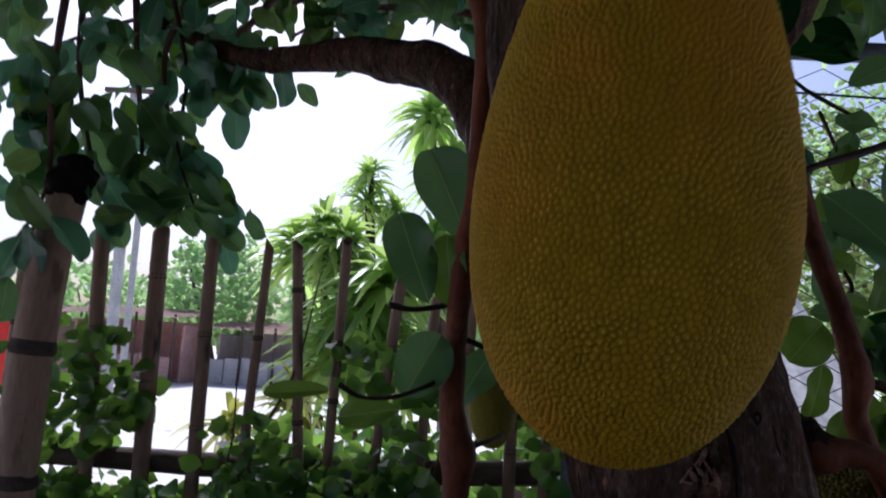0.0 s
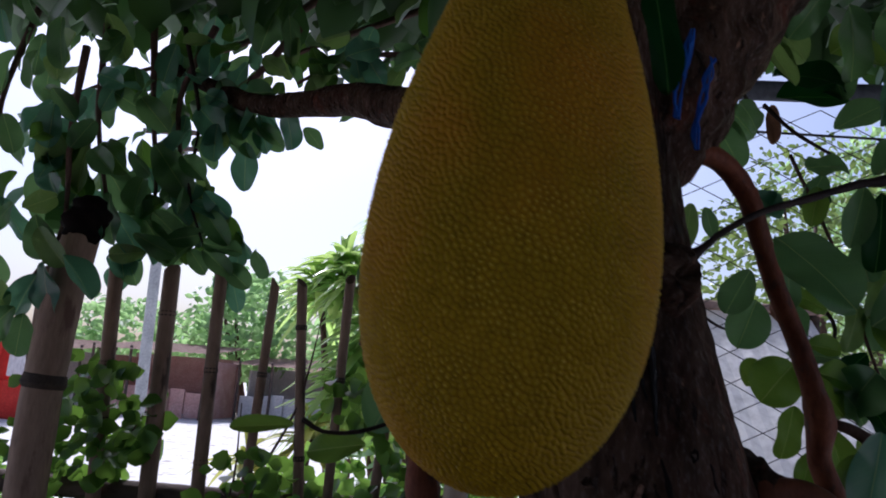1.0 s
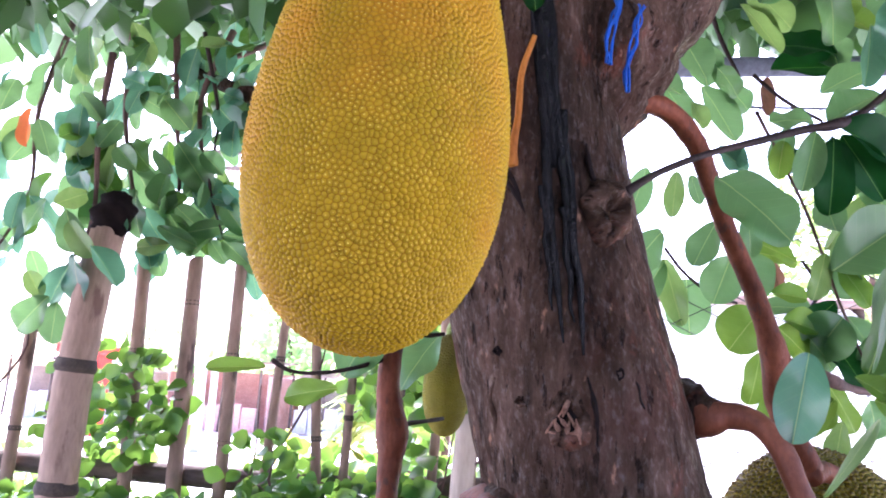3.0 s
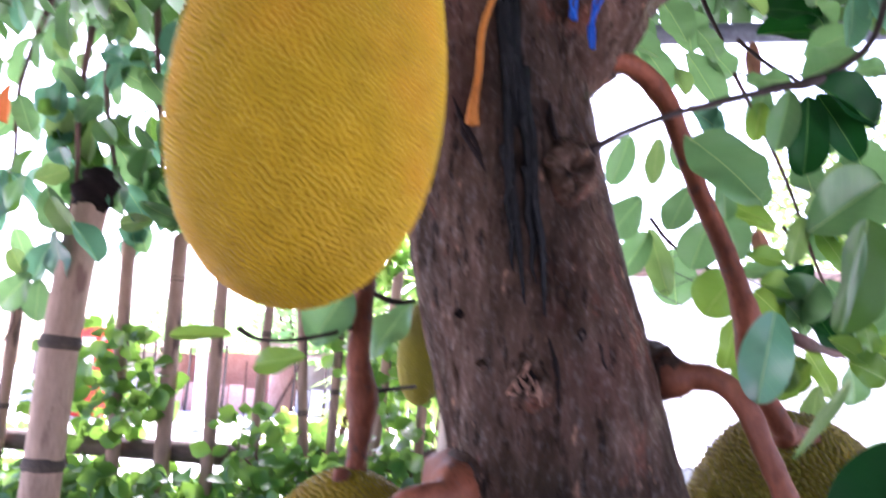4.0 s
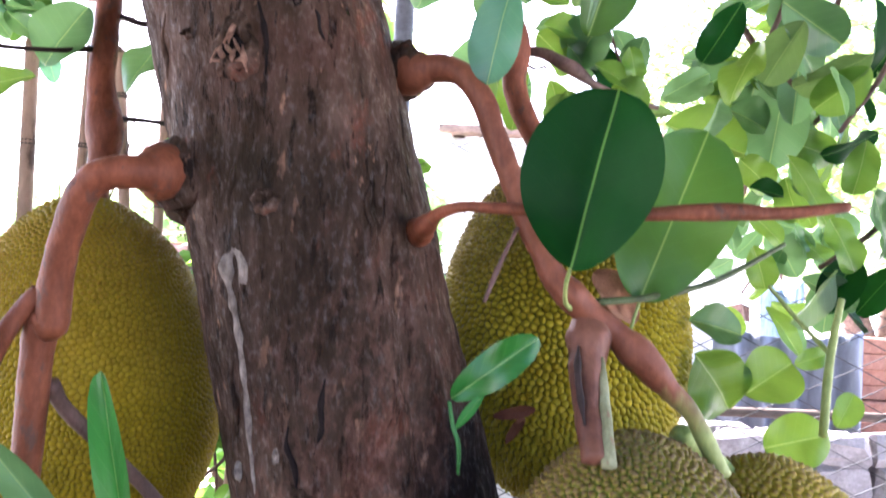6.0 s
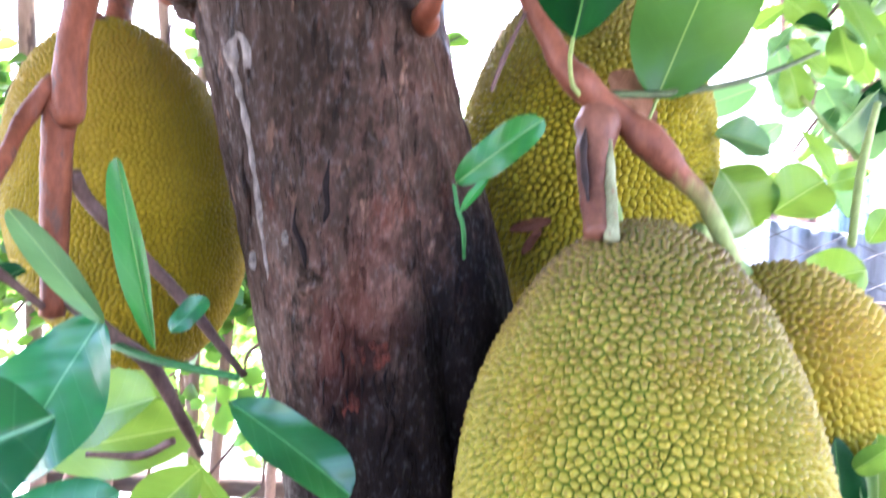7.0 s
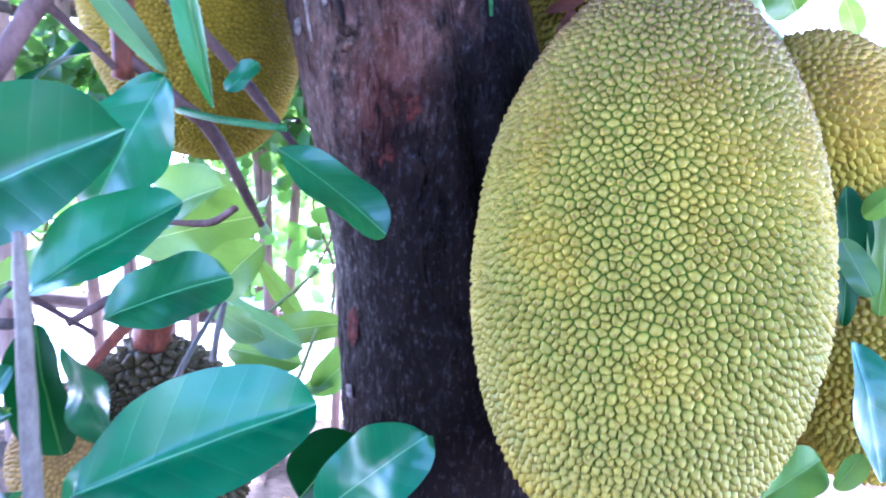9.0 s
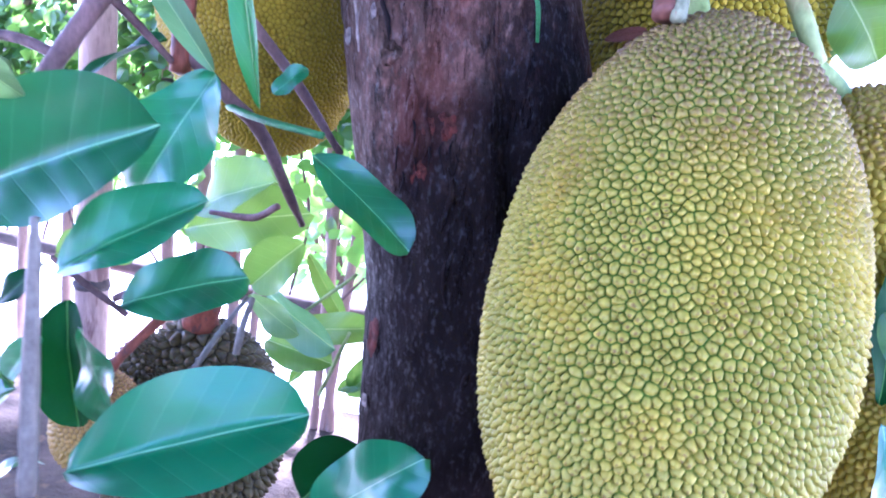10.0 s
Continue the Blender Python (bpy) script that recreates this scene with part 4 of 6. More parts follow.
stem("twig", ((0.173, 0.620, 1.060), (0.160, 0.620, 1.026), (0.144, 0.610, 0.996), (0.127, 0.600, 0.963), (0.094, 0.580, 0.901)), (0.009, 0.01, 0.009, 0.009, 0.008), BROWN_TWIG, "")
stem("twig", ((0.028, 0.600, 0.973), (0.076, 0.600, 0.972), (0.119, 0.600, 0.963)), (0.005, 0.005, 0.005), BROWN_TWIG, "")
stem("twig", ((0.160, 0.620, 1.021), (0.170, 0.650, 0.997), (0.185, 0.680, 0.968)), (0.005, 0.004, 0.0035), BROWN_TWIG, "")
stem("twig", ((0.198, 0.700, 1.082), (0.202, 0.720, 1.057), (0.237, 0.750, 1.008), (0.273, 0.770, 0.961), (0.322, 0.790, 0.892)), (0.007, 0.0065, 0.006, 0.006, 0.004), BROWN_TWIG, "")
twig_mid = stem("twig", ((0.191, 0.690, 0.980), (0.226, 0.720, 0.938), (0.247, 0.750, 0.905), (0.260, 0.790, 0.842), (0.266, 0.820, 0.799)), (0.006, 0.007, 0.0075, 0.006, 0.004), BROWN_TWIG, "")
stem("twig", ((0.226, 0.720, 0.930), (0.279, 0.700, 0.923), (0.357, 0.680, 0.918)), (0.004, 0.004, 0.0035), SPRIG_STEM, "")
twig_back = stem("twig", ((0.284, 0.950, 0.717), (0.207, 0.950, 0.646)), (0.0025, 0.0025), GREEN_STEM, "")
stem("twig", ((0.264, 0.620, 0.670), (0.269, 0.660, 0.706), (0.276, 0.700, 0.740)), (0.003, 0.003, 0.0025), GREY_STEM, "")
stem("twig", ((0.267, 0.700, 0.676), (0.272, 0.700, 0.706), (0.276, 0.710, 0.737)), (0.004, 0.004, 0.003), GREY_STEM, "")
stem("twig", ((0.259, 0.920, 0.547), (0.277, 0.920, 0.596), (0.295, 0.920, 0.645)), (0.0028, 0.003, 0.002), GREEN_STEM, "")
stem("twig", ((0.033, 0.780, 0.669), (0.071, 0.800, 0.695), (0.094, 0.820, 0.711), (0.118, 0.840, 0.733)), (0.005, 0.006, 0.006, 0.005), BROWN_TWIG, "")
stem("twig", ((0.153, 0.800, 0.798), (0.211, 0.800, 0.801), (0.250, 0.790, 0.822)), (0.003, 0.0045, 0.004), BROWN_TWIG, "")
stem("twig", ((0.119, 0.600, 0.771), (0.145, 0.620, 0.743), (0.177, 0.640, 0.714)), (0.003, 0.0035, 0.003), BROWN_TWIG, "")
sprig = stem("sprig", ((0.529, 0.700, 1.084), (0.533, 0.700, 1.064), (0.538, 0.700, 1.049), (0.539, 0.710, 1.023)), (0.0018, 0.002, 0.002, 0.0015), SPRIG_STEM, "fresh green sprig on the bark")
twig_base = stem("twig", ((0.46, 0.70, 0.40), (0.45, 0.69, 0.52), (0.44, 0.68, 0.60)), (0.005, 0.004, 0.003), GREEN_STEM)


leaf(twig_upper, (0.502, 0.800, 1.630), (0.558, 0.740, 1.566), 0.068, 0, LEAF_MID)
leaf(twig_upper, (0.500, 1.450, 1.856), (0.466, 1.450, 1.754), 0.055, 0, LEAF_MID)
leaf(twig_upper, (0.535, 1.300, 1.800), (0.525, 1.300, 1.718), 0.037, 0, LEAF_PALE)
leaf(twig_upper, (0.559, 1.300, 1.795), (0.575, 1.300, 1.741), 0.027, 0, LEAF_MID)
leaf(twig_upper, (0.496, 1.200, 1.664), (0.440, 1.200, 1.604), 0.071, 0, LEAF_MID)
leaf(twig_upper, (0.568, 1.700, 1.713), (0.504, 1.700, 1.612), 0.074, 0, LEAF_MID)
leaf(twig_upper, (0.568, 1.700, 1.722), (0.605, 1.700, 1.570), 0.060, 15, LEAF_PALE)
leaf(twig_upper, (0.625, 1.750, 1.687), (0.632, 1.750, 1.555), 0.102, 0, LEAF_MID)
leaf(twig_upper, (0.540, 1.000, 1.631), (0.509, 1.000, 1.575), 0.044, 0, LEAF_MID)
leaf(twig_upper, (0.581, 1.100, 1.606), (0.555, 1.100, 1.536), 0.061, 0, LEAF_MID)
leaf(twig_upper, (0.608, 1.100, 1.615), (0.676, 1.100, 1.605), 0.034, 0, LEAF_YOUNG)
leaf(twig_upper, (0.594, 1.000, 1.512), (0.552, 1.000, 1.464), 0.068, 0, LEAF_YOUNG)
leaf(twig_upper, (0.621, 1.100, 1.533), (0.668, 1.050, 1.533), 0.037, 0, LEAF_MID)
leaf(twig_upper, (0.622, 1.000, 1.504), (0.667, 1.000, 1.493), 0.042, 0, LEAF_YOUNG)
leaf(twig_upper, (0.593, 1.000, 1.459), (0.583, 1.000, 1.391), 0.039, 0, LEAF_YOUNG)
leaf(twig_upper, (0.565, 0.720, 1.437), (0.546, 0.712, 1.354), 0.046, 0, LEAF_BLUE)
leaf(twig_upper, (0.594, 0.950, 1.407), (0.585, 0.950, 1.363), 0.030, 0, LEAF_YOUNG)
leaf(twig_upper, (0.644, 0.950, 1.406), (0.634, 0.950, 1.366), 0.032, 0, LEAF_YOUNG)
leaf(twig_upper, (0.648, 0.950, 1.410), (0.657, 0.950, 1.365), 0.032, 0, LEAF_YOUNG)
leaf(twig_upper, (0.646, 0.800, 1.425), (0.678, 0.770, 1.535), 0.068, 20, LEAF_OLIVE)
leaf(twig_upper, (0.640, 0.775, 1.425), (0.660, 0.750, 1.520), 0.014, 55, LEAF_MID)
leaf(twig_upper, (0.669, 0.950, 1.561), (0.759, 0.950, 1.629), 0.085, 0, LEAF_MID)
leaf(twig_upper, (0.685, 1.000, 1.576), (0.755, 1.000, 1.651), 0.050, 0, LEAF_PALE)
leaf(twig_upper, (0.696, 1.000, 1.510), (0.659, 1.000, 1.461), 0.069, 0, LEAF_MID)
leaf(twig_upper, (0.653, 1.000, 1.480), (0.690, 1.000, 1.446), 0.046, 0, LEAF_MID)
leaf(twig_upper, (0.670, 0.900, 1.428), (0.712, 0.900, 1.405), 0.028, 0, LEAF_YOUNG)
leaf(twig_upper, (0.708, 0.900, 1.448), (0.720, 0.900, 1.410), 0.028, 0, LEAF_YOUNG)
leaf(twig_upper, (0.690, 0.900, 1.403), (0.733, 0.900, 1.386), 0.040, 0, LEAF_YOUNG)
leaf(twig_upper, (0.605, 0.820, 1.299), (0.667, 0.820, 1.381), 0.016, 30, LEAF_PALE)
leaf(twig_upper, (0.653, 0.870, 1.720), (0.735, 0.900, 1.688), 0.066, 0, LEAF_DARK)
leaf(twig_upper, (0.701, 0.900, 1.710), (0.754, 0.920, 1.695), 0.051, 0, LEAF_DARK)
leaf(twig_upper, (0.660, 0.880, 1.713), (0.716, 0.900, 1.639), 0.044, 0, LEAF_DARK)
leaf(twig_upper, (0.651, 0.880, 1.710), (0.649, 0.880, 1.618), 0.050, 0, LEAF_DARK)
leaf(twig_upper, (0.632, 0.880, 1.717), (0.614, 0.880, 1.642), 0.036, 0, LEAF_MID)
leaf(twig_upper, (0.677, 0.900, 1.700), (0.682, 0.900, 1.646), 0.025, 0, LEAF_MID)
leaf(twig_upper, (0.655, 0.900, 1.738), (0.739, 0.950, 1.807), 0.055, 0, LEAF_MID)
leaf(twig_upper, (0.746, 1.000, 1.787), (0.791, 1.000, 1.806), 0.034, 0, LEAF_MID)
leaf(twig_upper, (0.754, 1.500, 2.090), (0.903, 1.500, 2.104), 0.109, 0, LEAF_DARK)
leaf(twig_upper, (0.888, 1.500, 2.087), (0.868, 1.500, 2.177), 0.075, 0, LEAF_MID)
leaf(twig_upper, (0.611, 1.500, 2.152), (0.631, 1.500, 2.060), 0.075, 0, LEAF_MID)
leaf(twig_upper, (0.645, 1.500, 2.107), (0.665, 1.500, 2.054), 0.039, 0, LEAF_MID)
leaf(twig_upper, (0.616, 1.500, 2.055), (0.686, 1.500, 1.936), 0.067, 0, LEAF_MID)
leaf(twig_upper, (0.656, 1.500, 2.063), (0.715, 1.500, 2.009), 0.062, 0, LEAF_MID)
leaf(twig_upper, (0.471, 1.400, 2.078), (0.524, 1.400, 1.996), 0.092, 0, LEAF_MID)
leaf(twig_upper, (0.522, 1.400, 2.014), (0.578, 1.400, 1.939), 0.063, 0, LEAF_MID)
leaf(twig_upper, (0.579, 1.400, 1.976), (0.602, 1.400, 1.921), 0.040, 0, LEAF_PALE)
leaf(twig_upper, (0.745, 1.500, 2.074), (0.750, 1.500, 1.992), 0.031, 0, LEAF_DRY)
leaf(twig_upper, (0.541, 1.000, 1.738), (0.584, 1.000, 1.708), 0.033, 0, LEAF_BLUE)
leaf(twig_upper, (0.575, 1.000, 1.740), (0.558, 1.000, 1.712), 0.037, 0, LEAF_BLUE)
leaf(twig_upper, (0.748, 1.500, 1.683), (0.761, 1.500, 1.625), 0.032, 30, LEAF_DRY)
leaf(twig_upper, (0.658, 1.300, 2.165), (0.744, 1.300, 2.089), 0.065, 0, LEAF_PALE)
leaf(twig_upper, (0.648, 1.300, 2.129), (0.723, 1.300, 2.035), 0.051, 0, LEAF_PALE)
leaf(twig_upper, (0.711, 1.400, 2.090), (0.857, 1.400, 2.113), 0.109, 0, LEAF_DARK)
leaf(twig_upper, (0.892, 1.400, 2.199), (0.824, 1.400, 2.147), 0.072, 0, LEAF_YOUNG)
leaf(twig_upper, (0.950, 1.400, 2.265), (0.940, 1.400, 2.146), 0.074, 0, LEAF_MID)
leaf(twig_upper, (0.782, 1.300, 1.950), (0.869, 1.300, 2.006), 0.057, 0, LEAF_MID)
leaf(twig_upper, (0.946, 1.300, 2.108), (0.898, 1.300, 2.019), 0.092, 0, LEAF_MID)
leaf(twig_upper, (0.856, 1.400, 2.158), (0.923, 1.400, 2.125), 0.055, 0, LEAF_YOUNG)
leaf(twig_upper, (0.611, 1.000, 1.775), (0.671, 1.000, 1.790), 0.045, 0, LEAF_MID)
leaf(twig_upper, (0.526, 1.200, 2.009), (0.571, 1.200, 1.941), 0.061, 0, LEAF_MID)
leaf(twig_upper, (0.585, 1.200, 1.952), (0.624, 1.200, 1.912), 0.047, 0, LEAF_MID)
leaf(twig_upper, (0.453, 1.100, 1.896), (0.512, 1.100, 1.865), 0.047, 0, LEAF_MID)
leaf(twig_upper, (0.868, 1.100, 1.762), (0.900, 1.100, 1.871), 0.078, 0, LEAF_PALE)
leaf(twig_upper, (0.900, 1.100, 1.717), (0.958, 1.100, 1.784), 0.066, 0, LEAF_PALE)
leaf(twig_upper, (0.988, 1.200, 1.995), (1.035, 1.200, 1.903), 0.081, 0, LEAF_MID)
leaf(twig_upper, (0.902, 1.200, 1.653), (0.990, 1.200, 1.683), 0.059, 0, LEAF_YOUNG)
leaf(twig_right, (0.577, 1.000, 1.611), (0.642, 1.000, 1.588), 0.031, 0, LEAF_YOUNG)
leaf(twig_right, (0.579, 1.000, 1.594), (0.604, 1.000, 1.533), 0.046, 0, LEAF_MID)
leaf(twig_right, (0.568, 0.950, 1.636), (0.575, 0.950, 1.575), 0.030, 0, LEAF_MID)
leaf(twig_right, (0.608, 1.000, 1.538), (0.654, 1.000, 1.534), 0.031, 0, LEAF_YOUNG)
leaf(twig_right, (0.615, 1.000, 1.493), (0.663, 1.000, 1.453), 0.047, 0, LEAF_YOUNG)
leaf(twig_right, (0.664, 1.050, 1.498), (0.700, 1.050, 1.483), 0.033, 0, LEAF_YOUNG)
leaf(twig_right, (0.567, 1.100, 1.482), (0.580, 1.100, 1.524), 0.035, 0, LEAF_YOUNG)
leaf(twig_right, (0.843, 1.250, 1.441), (0.974, 1.250, 1.407), 0.095, 0, LEAF_YOUNG)
leaf(twig_right, (0.758, 1.150, 1.467), (0.792, 1.150, 1.443), 0.030, 0, LEAF_PALE)
leaf(twig_right, (0.787, 1.200, 1.443), (0.843, 1.200, 1.451), 0.028, 0, LEAF_PALE)
leaf(twig_right, (0.847, 1.300, 1.490), (0.936, 1.300, 1.536), 0.054, 0, LEAF_MID)
leaf(twig_right, (0.908, 1.400, 1.582), (0.994, 1.400, 1.596), 0.044, 0, LEAF_MID)
leaf(twig_right, (0.989, 1.500, 1.692), (1.021, 1.500, 1.616), 0.052, 0, LEAF_YOUNG)
leaf(twig_right, (1.014, 1.500, 1.881), (1.036, 1.500, 1.790), 0.093, 0, LEAF_MID)
leaf(twig_right, (1.111, 1.600, 1.721), (1.207, 1.600, 1.737), 0.045, 0, LEAF_YOUNG)
leaf(twig_right, (1.133, 1.500, 1.778), (1.187, 1.500, 1.729), 0.072, 0, LEAF_YOUNG)
leaf(twig_right, (1.099, 1.500, 1.873), (1.187, 1.500, 1.930), 0.095, 0, LEAF_DARK)
leaf(twig_right, (1.110, 1.500, 1.842), (1.190, 1.500, 1.815), 0.070, 0, LEAF_MID)
leaf(twig_right, (0.980, 1.300, 1.541), (1.056, 1.300, 1.519), 0.050, 0, LEAF_YOUNG)
leaf(twig_right, (0.943, 1.250, 1.469), (1.004, 1.250, 1.444), 0.066, 0, LEAF_MID)
leaf(twig_right, (1.030, 1.250, 1.529), (1.008, 1.250, 1.382), 0.094, 0, LEAF_MID)
leaf(twig_right, (1.043, 1.400, 1.616), (1.100, 1.400, 1.629), 0.029, 0, LEAF_YOUNG)
leaf(twig_right, (0.966, 1.350, 1.574), (1.030, 1.350, 1.565), 0.038, 0, LEAF_YOUNG)
leaf(twig_right, (1.028, 1.200, 1.547), (1.020, 1.200, 1.439), 0.056, 0, LEAF_MID)
leaf(twig_right, (0.960, 1.250, 1.392), (1.019, 1.250, 1.348), 0.056, 0, LEAF_YOUNG)
leaf(twig_right, (0.876, 1.300, 1.447), (0.922, 1.300, 1.380), 0.048, 0, LEAF_MID)
leaf(twig_right, (0.798, 1.200, 1.414), (0.816, 1.200, 1.356), 0.053, 0, LEAF_MID)
leaf(twig_right, (0.634, 1.000, 1.436), (0.661, 1.000, 1.359), 0.041, 0, LEAF_YOUNG)
leaf(twig_right, (0.692, 1.050, 1.424), (0.729, 1.050, 1.366), 0.035, 0, LEAF_YOUNG)
leaf(twig_right, (0.810, 1.100, 1.651), (0.777, 1.100, 1.733), 0.066, 0, LEAF_MID)
leaf(twig_right, (0.710, 1.100, 1.619), (0.786, 1.100, 1.708), 0.036, 30, LEAF_PALE)
leaf(twig_right, (0.618, 0.665, 1.196), (0.641, 0.630, 1.330), 0.102, 0, LEAF_DARK)
leaf(twig_right, (0.705, 0.800, 1.172), (0.761, 0.780, 1.339), 0.108, 0, LEAF_OLIVE)
leaf(twig_right, (0.665, 0.950, 1.404), (0.627, 0.950, 1.358), 0.031, 0, LEAF_YOUNG)
leaf(twig_right, (0.765, 1.100, 1.439), (0.730, 1.100, 1.467), 0.026, 0, LEAF_PALE)
leaf(twig_right, (0.852, 1.200, 1.528), (0.928, 1.200, 1.542), 0.037, 0, LEAF_MID)
leaf(twig_right, (0.825, 1.200, 1.470), (0.896, 1.200, 1.516), 0.040, 0, LEAF_MID)
leaf(twig_right, (0.970, 1.250, 1.526), (1.029, 1.250, 1.488), 0.047, 0, LEAF_MID)
leaf(twig_right, (0.969, 1.100, 1.373), (1.040, 1.100, 1.285), 0.048, 0, LEAF_YOUNG)
leaf(twig_right, (0.959, 1.200, 1.341), (1.011, 1.200, 1.333), 0.038, 0, LEAF_DARK)
leaf(twig_right, (0.919, 1.100, 1.295), (0.972, 1.100, 1.255), 0.033, 0, LEAF_YOUNG)
leaf(twig_right, (0.998, 1.300, 1.643), (1.070, 1.300, 1.646), 0.036, 0, LEAF_YOUNG)
leaf(twig_right, (0.964, 1.400, 1.668), (0.992, 1.400, 1.601), 0.041, 0, LEAF_MID)
leaf(twig_right, (1.030, 1.300, 1.704), (1.060, 1.300, 1.631), 0.053, 0, LEAF_YOUNG)
leaf(twig_right, (1.095, 1.300, 1.661), (1.066, 1.300, 1.729), 0.052, 0, LEAF_YOUNG)
leaf(twig_low_right, (0.784, 0.900, 1.152), (0.844, 0.900, 1.143), 0.047, 0, LEAF_MID)
leaf(twig_low_right, (0.790, 0.900, 1.116), (0.844, 0.900, 1.058), 0.081, 0, LEAF_YOUNG)
leaf(twig_low_right, (0.853, 0.920, 1.072), (0.906, 0.920, 1.111), 0.066, 0, LEAF_YOUNG)
leaf(twig_low_right, (0.920, 0.950, 1.105), (0.961, 0.950, 1.120), 0.025, 0, LEAF_YOUNG)
leaf(twig_low_right, (0.906, 1.000, 1.169), (0.954, 1.000, 1.112), 0.029, 0, LEAF_YOUNG)
leaf(twig_low_right, (0.869, 0.950, 1.239), (0.889, 0.950, 1.189), 0.037, 0, LEAF_YOUNG)
leaf(twig_low_right, (0.948, 1.000, 1.205), (1.018, 1.000, 1.174), 0.043, 0, LEAF_MID)
leaf(twig_low_right, (0.787, 0.950, 1.048), (0.809, 0.950, 1.099), 0.028, 0, LEAF_PALE)
leaf(twig_low_right, (0.945, 0.900, 1.045), (0.965, 0.900, 1.081), 0.031, 0, LEAF_YOUNG)
leaf(twig_left, (0.095, 0.900, 1.499), (0.045, 0.920, 1.614), 0.062, 0, LEAF_MID)
leaf(twig_left, (0.135, 0.950, 1.582), (0.080, 0.950, 1.701), 0.081, 0, LEAF_MID)
leaf(twig_left, (0.122, 0.900, 1.497), (0.106, 0.900, 1.583), 0.049, 0, LEAF_YOUNG)
leaf(twig_left, (0.076, 0.870, 1.392), (0.112, 0.870, 1.463), 0.063, 0, LEAF_MID)
leaf(twig_left, (0.073, 0.860, 1.378), (0.003, 0.860, 1.367), 0.034, 0, LEAF_YOUNG)
leaf(twig_left, (0.004, 0.800, 1.397), (-0.056, 0.772, 1.392), 0.021, 0, LEAF_YOUNG)
leaf(twig_left, (0.180, 0.950, 1.458), (0.132, 0.920, 1.391), 0.056, 0, LEAF_MID)
leaf(twig_left, (0.147, 0.950, 1.579), (0.136, 0.950, 1.519), 0.039, 0, LEAF_YOUNG)
leaf(twig_left, (0.077, 0.970, 1.598), (0.051, 0.970, 1.547), 0.047, 0, LEAF_MID)
leaf(twig_low, (0.117, 0.500, 0.839), (0.286, 0.530, 0.923), 0.118, 10, LEAF_GLOSSY, (-0.05, -1, 0.55))
leaf(twig_low, (0.237, 0.680, 0.961), (0.183, 0.620, 0.841), 0.090, -25, LEAF_GLOSSY, (-0.05, -1, 0.55))
leaf(twig_low, (0.227, 0.500, 0.796), (0.321, 0.550, 0.871), 0.067, 0, LEAF_GLOSSY, (-0.05, -1, 0.55))
leaf(twig_low, (0.275, 0.520, 0.774), (0.355, 0.560, 0.814), 0.061, 0, LEAF_GLOSSY, (-0.05, -1, 0.55))
leaf(twig_low, (0.301, 0.440, 0.673), (0.448, 0.520, 0.729), 0.092, 0, LEAF_GLOSSY, (0.1, -1, 0.95))
leaf(twig_low, (0.256, 0.500, 0.756), (0.307, 0.470, 0.688), 0.050, 35, LEAF_GLOSSY, (-0.05, -1, 0.55))
leaf(twig_low, (0.170, 0.570, 0.745), (0.193, 0.550, 0.630), 0.066, 0, LEAF_DARK)
leaf(twig_low, (0.277, 0.420, 0.739), (0.136, 0.460, 0.765), 0.074, 0, LEAF_GLOSSY, (0.0, -1, 0.1))
leaf(twig_low, (0.273, 0.420, 0.743), (0.134, 0.460, 0.674), 0.072, 10, LEAF_YOUNG, (0.0, -1, 0.0))
leaf(twig_low, (0.205, 0.440, 0.632), (0.210, 0.500, 0.638), 0.036, 0, LEAF_GLOSSY, (-0.05, -1, 0.55))
leaf(twig_low, (0.245, 0.500, 0.618), (0.269, 0.520, 0.662), 0.027, 0, LEAF_GLOSSY, (-0.05, -1, 0.55))
leaf(twig_low, (0.182, 0.440, 0.975), (0.209, 0.480, 0.924), 0.035, 0, LEAF_PALE)
leaf(twig_low, (0.005, 0.600, 0.861), (0.114, 0.580, 0.834), 0.068, 0, LEAF_PALE)
leaf(twig_low, (0.197, 0.520, 0.792), (0.154, 0.500, 0.755), 0.030, 20, LEAF_DARK)
leaf(twig_low, (0.161, 0.550, 0.713), (0.127, 0.520, 0.651), 0.038, 0, LEAF_GLOSSY, (-0.05, -1, 0.55))
leaf(twig_mid, (0.353, 0.670, 0.900), (0.463, 0.665, 0.841), 0.055, -20, LEAF_GLOSSY)
leaf(twig_mid, (0.275, 0.700, 0.932), (0.247, 0.680, 1.096), 0.030, 35, LEAF_SPRIG, (-0.6, -1, 0.0))
leaf(twig_mid, (0.289, 0.700, 0.949), (0.314, 0.710, 0.980), 0.023, 0, LEAF_GLOSSY)
leaf(twig_mid, (0.263, 0.640, 0.964), (0.195, 0.620, 1.052), 0.025, 30, LEAF_MID, (-0.3, -1, 0.2))
leaf(twig_mid, (0.022, 0.720, 0.929), (0.113, 0.740, 1.003), 0.043, -30, LEAF_DARK)
leaf(twig_base, (0.368, 0.680, 0.545), (0.431, 0.660, 0.632), 0.066, 0, LEAF_DARK)
leaf(twig_base, (0.418, 0.620, 0.576), (0.503, 0.600, 0.665), 0.077, 0, LEAF_GLOSSY)
leaf(twig_back, (0.248, 0.860, 0.768), (0.183, 0.840, 0.704), 0.066, 0, LEAF_YOUNG)
leaf(twig_back, (0.153, 0.900, 0.673), (0.229, 0.880, 0.637), 0.043, 20, LEAF_PALE)
leaf(twig_back, (0.153, 0.950, 0.594), (0.271, 0.920, 0.597), 0.061, 0, LEAF_YOUNG)
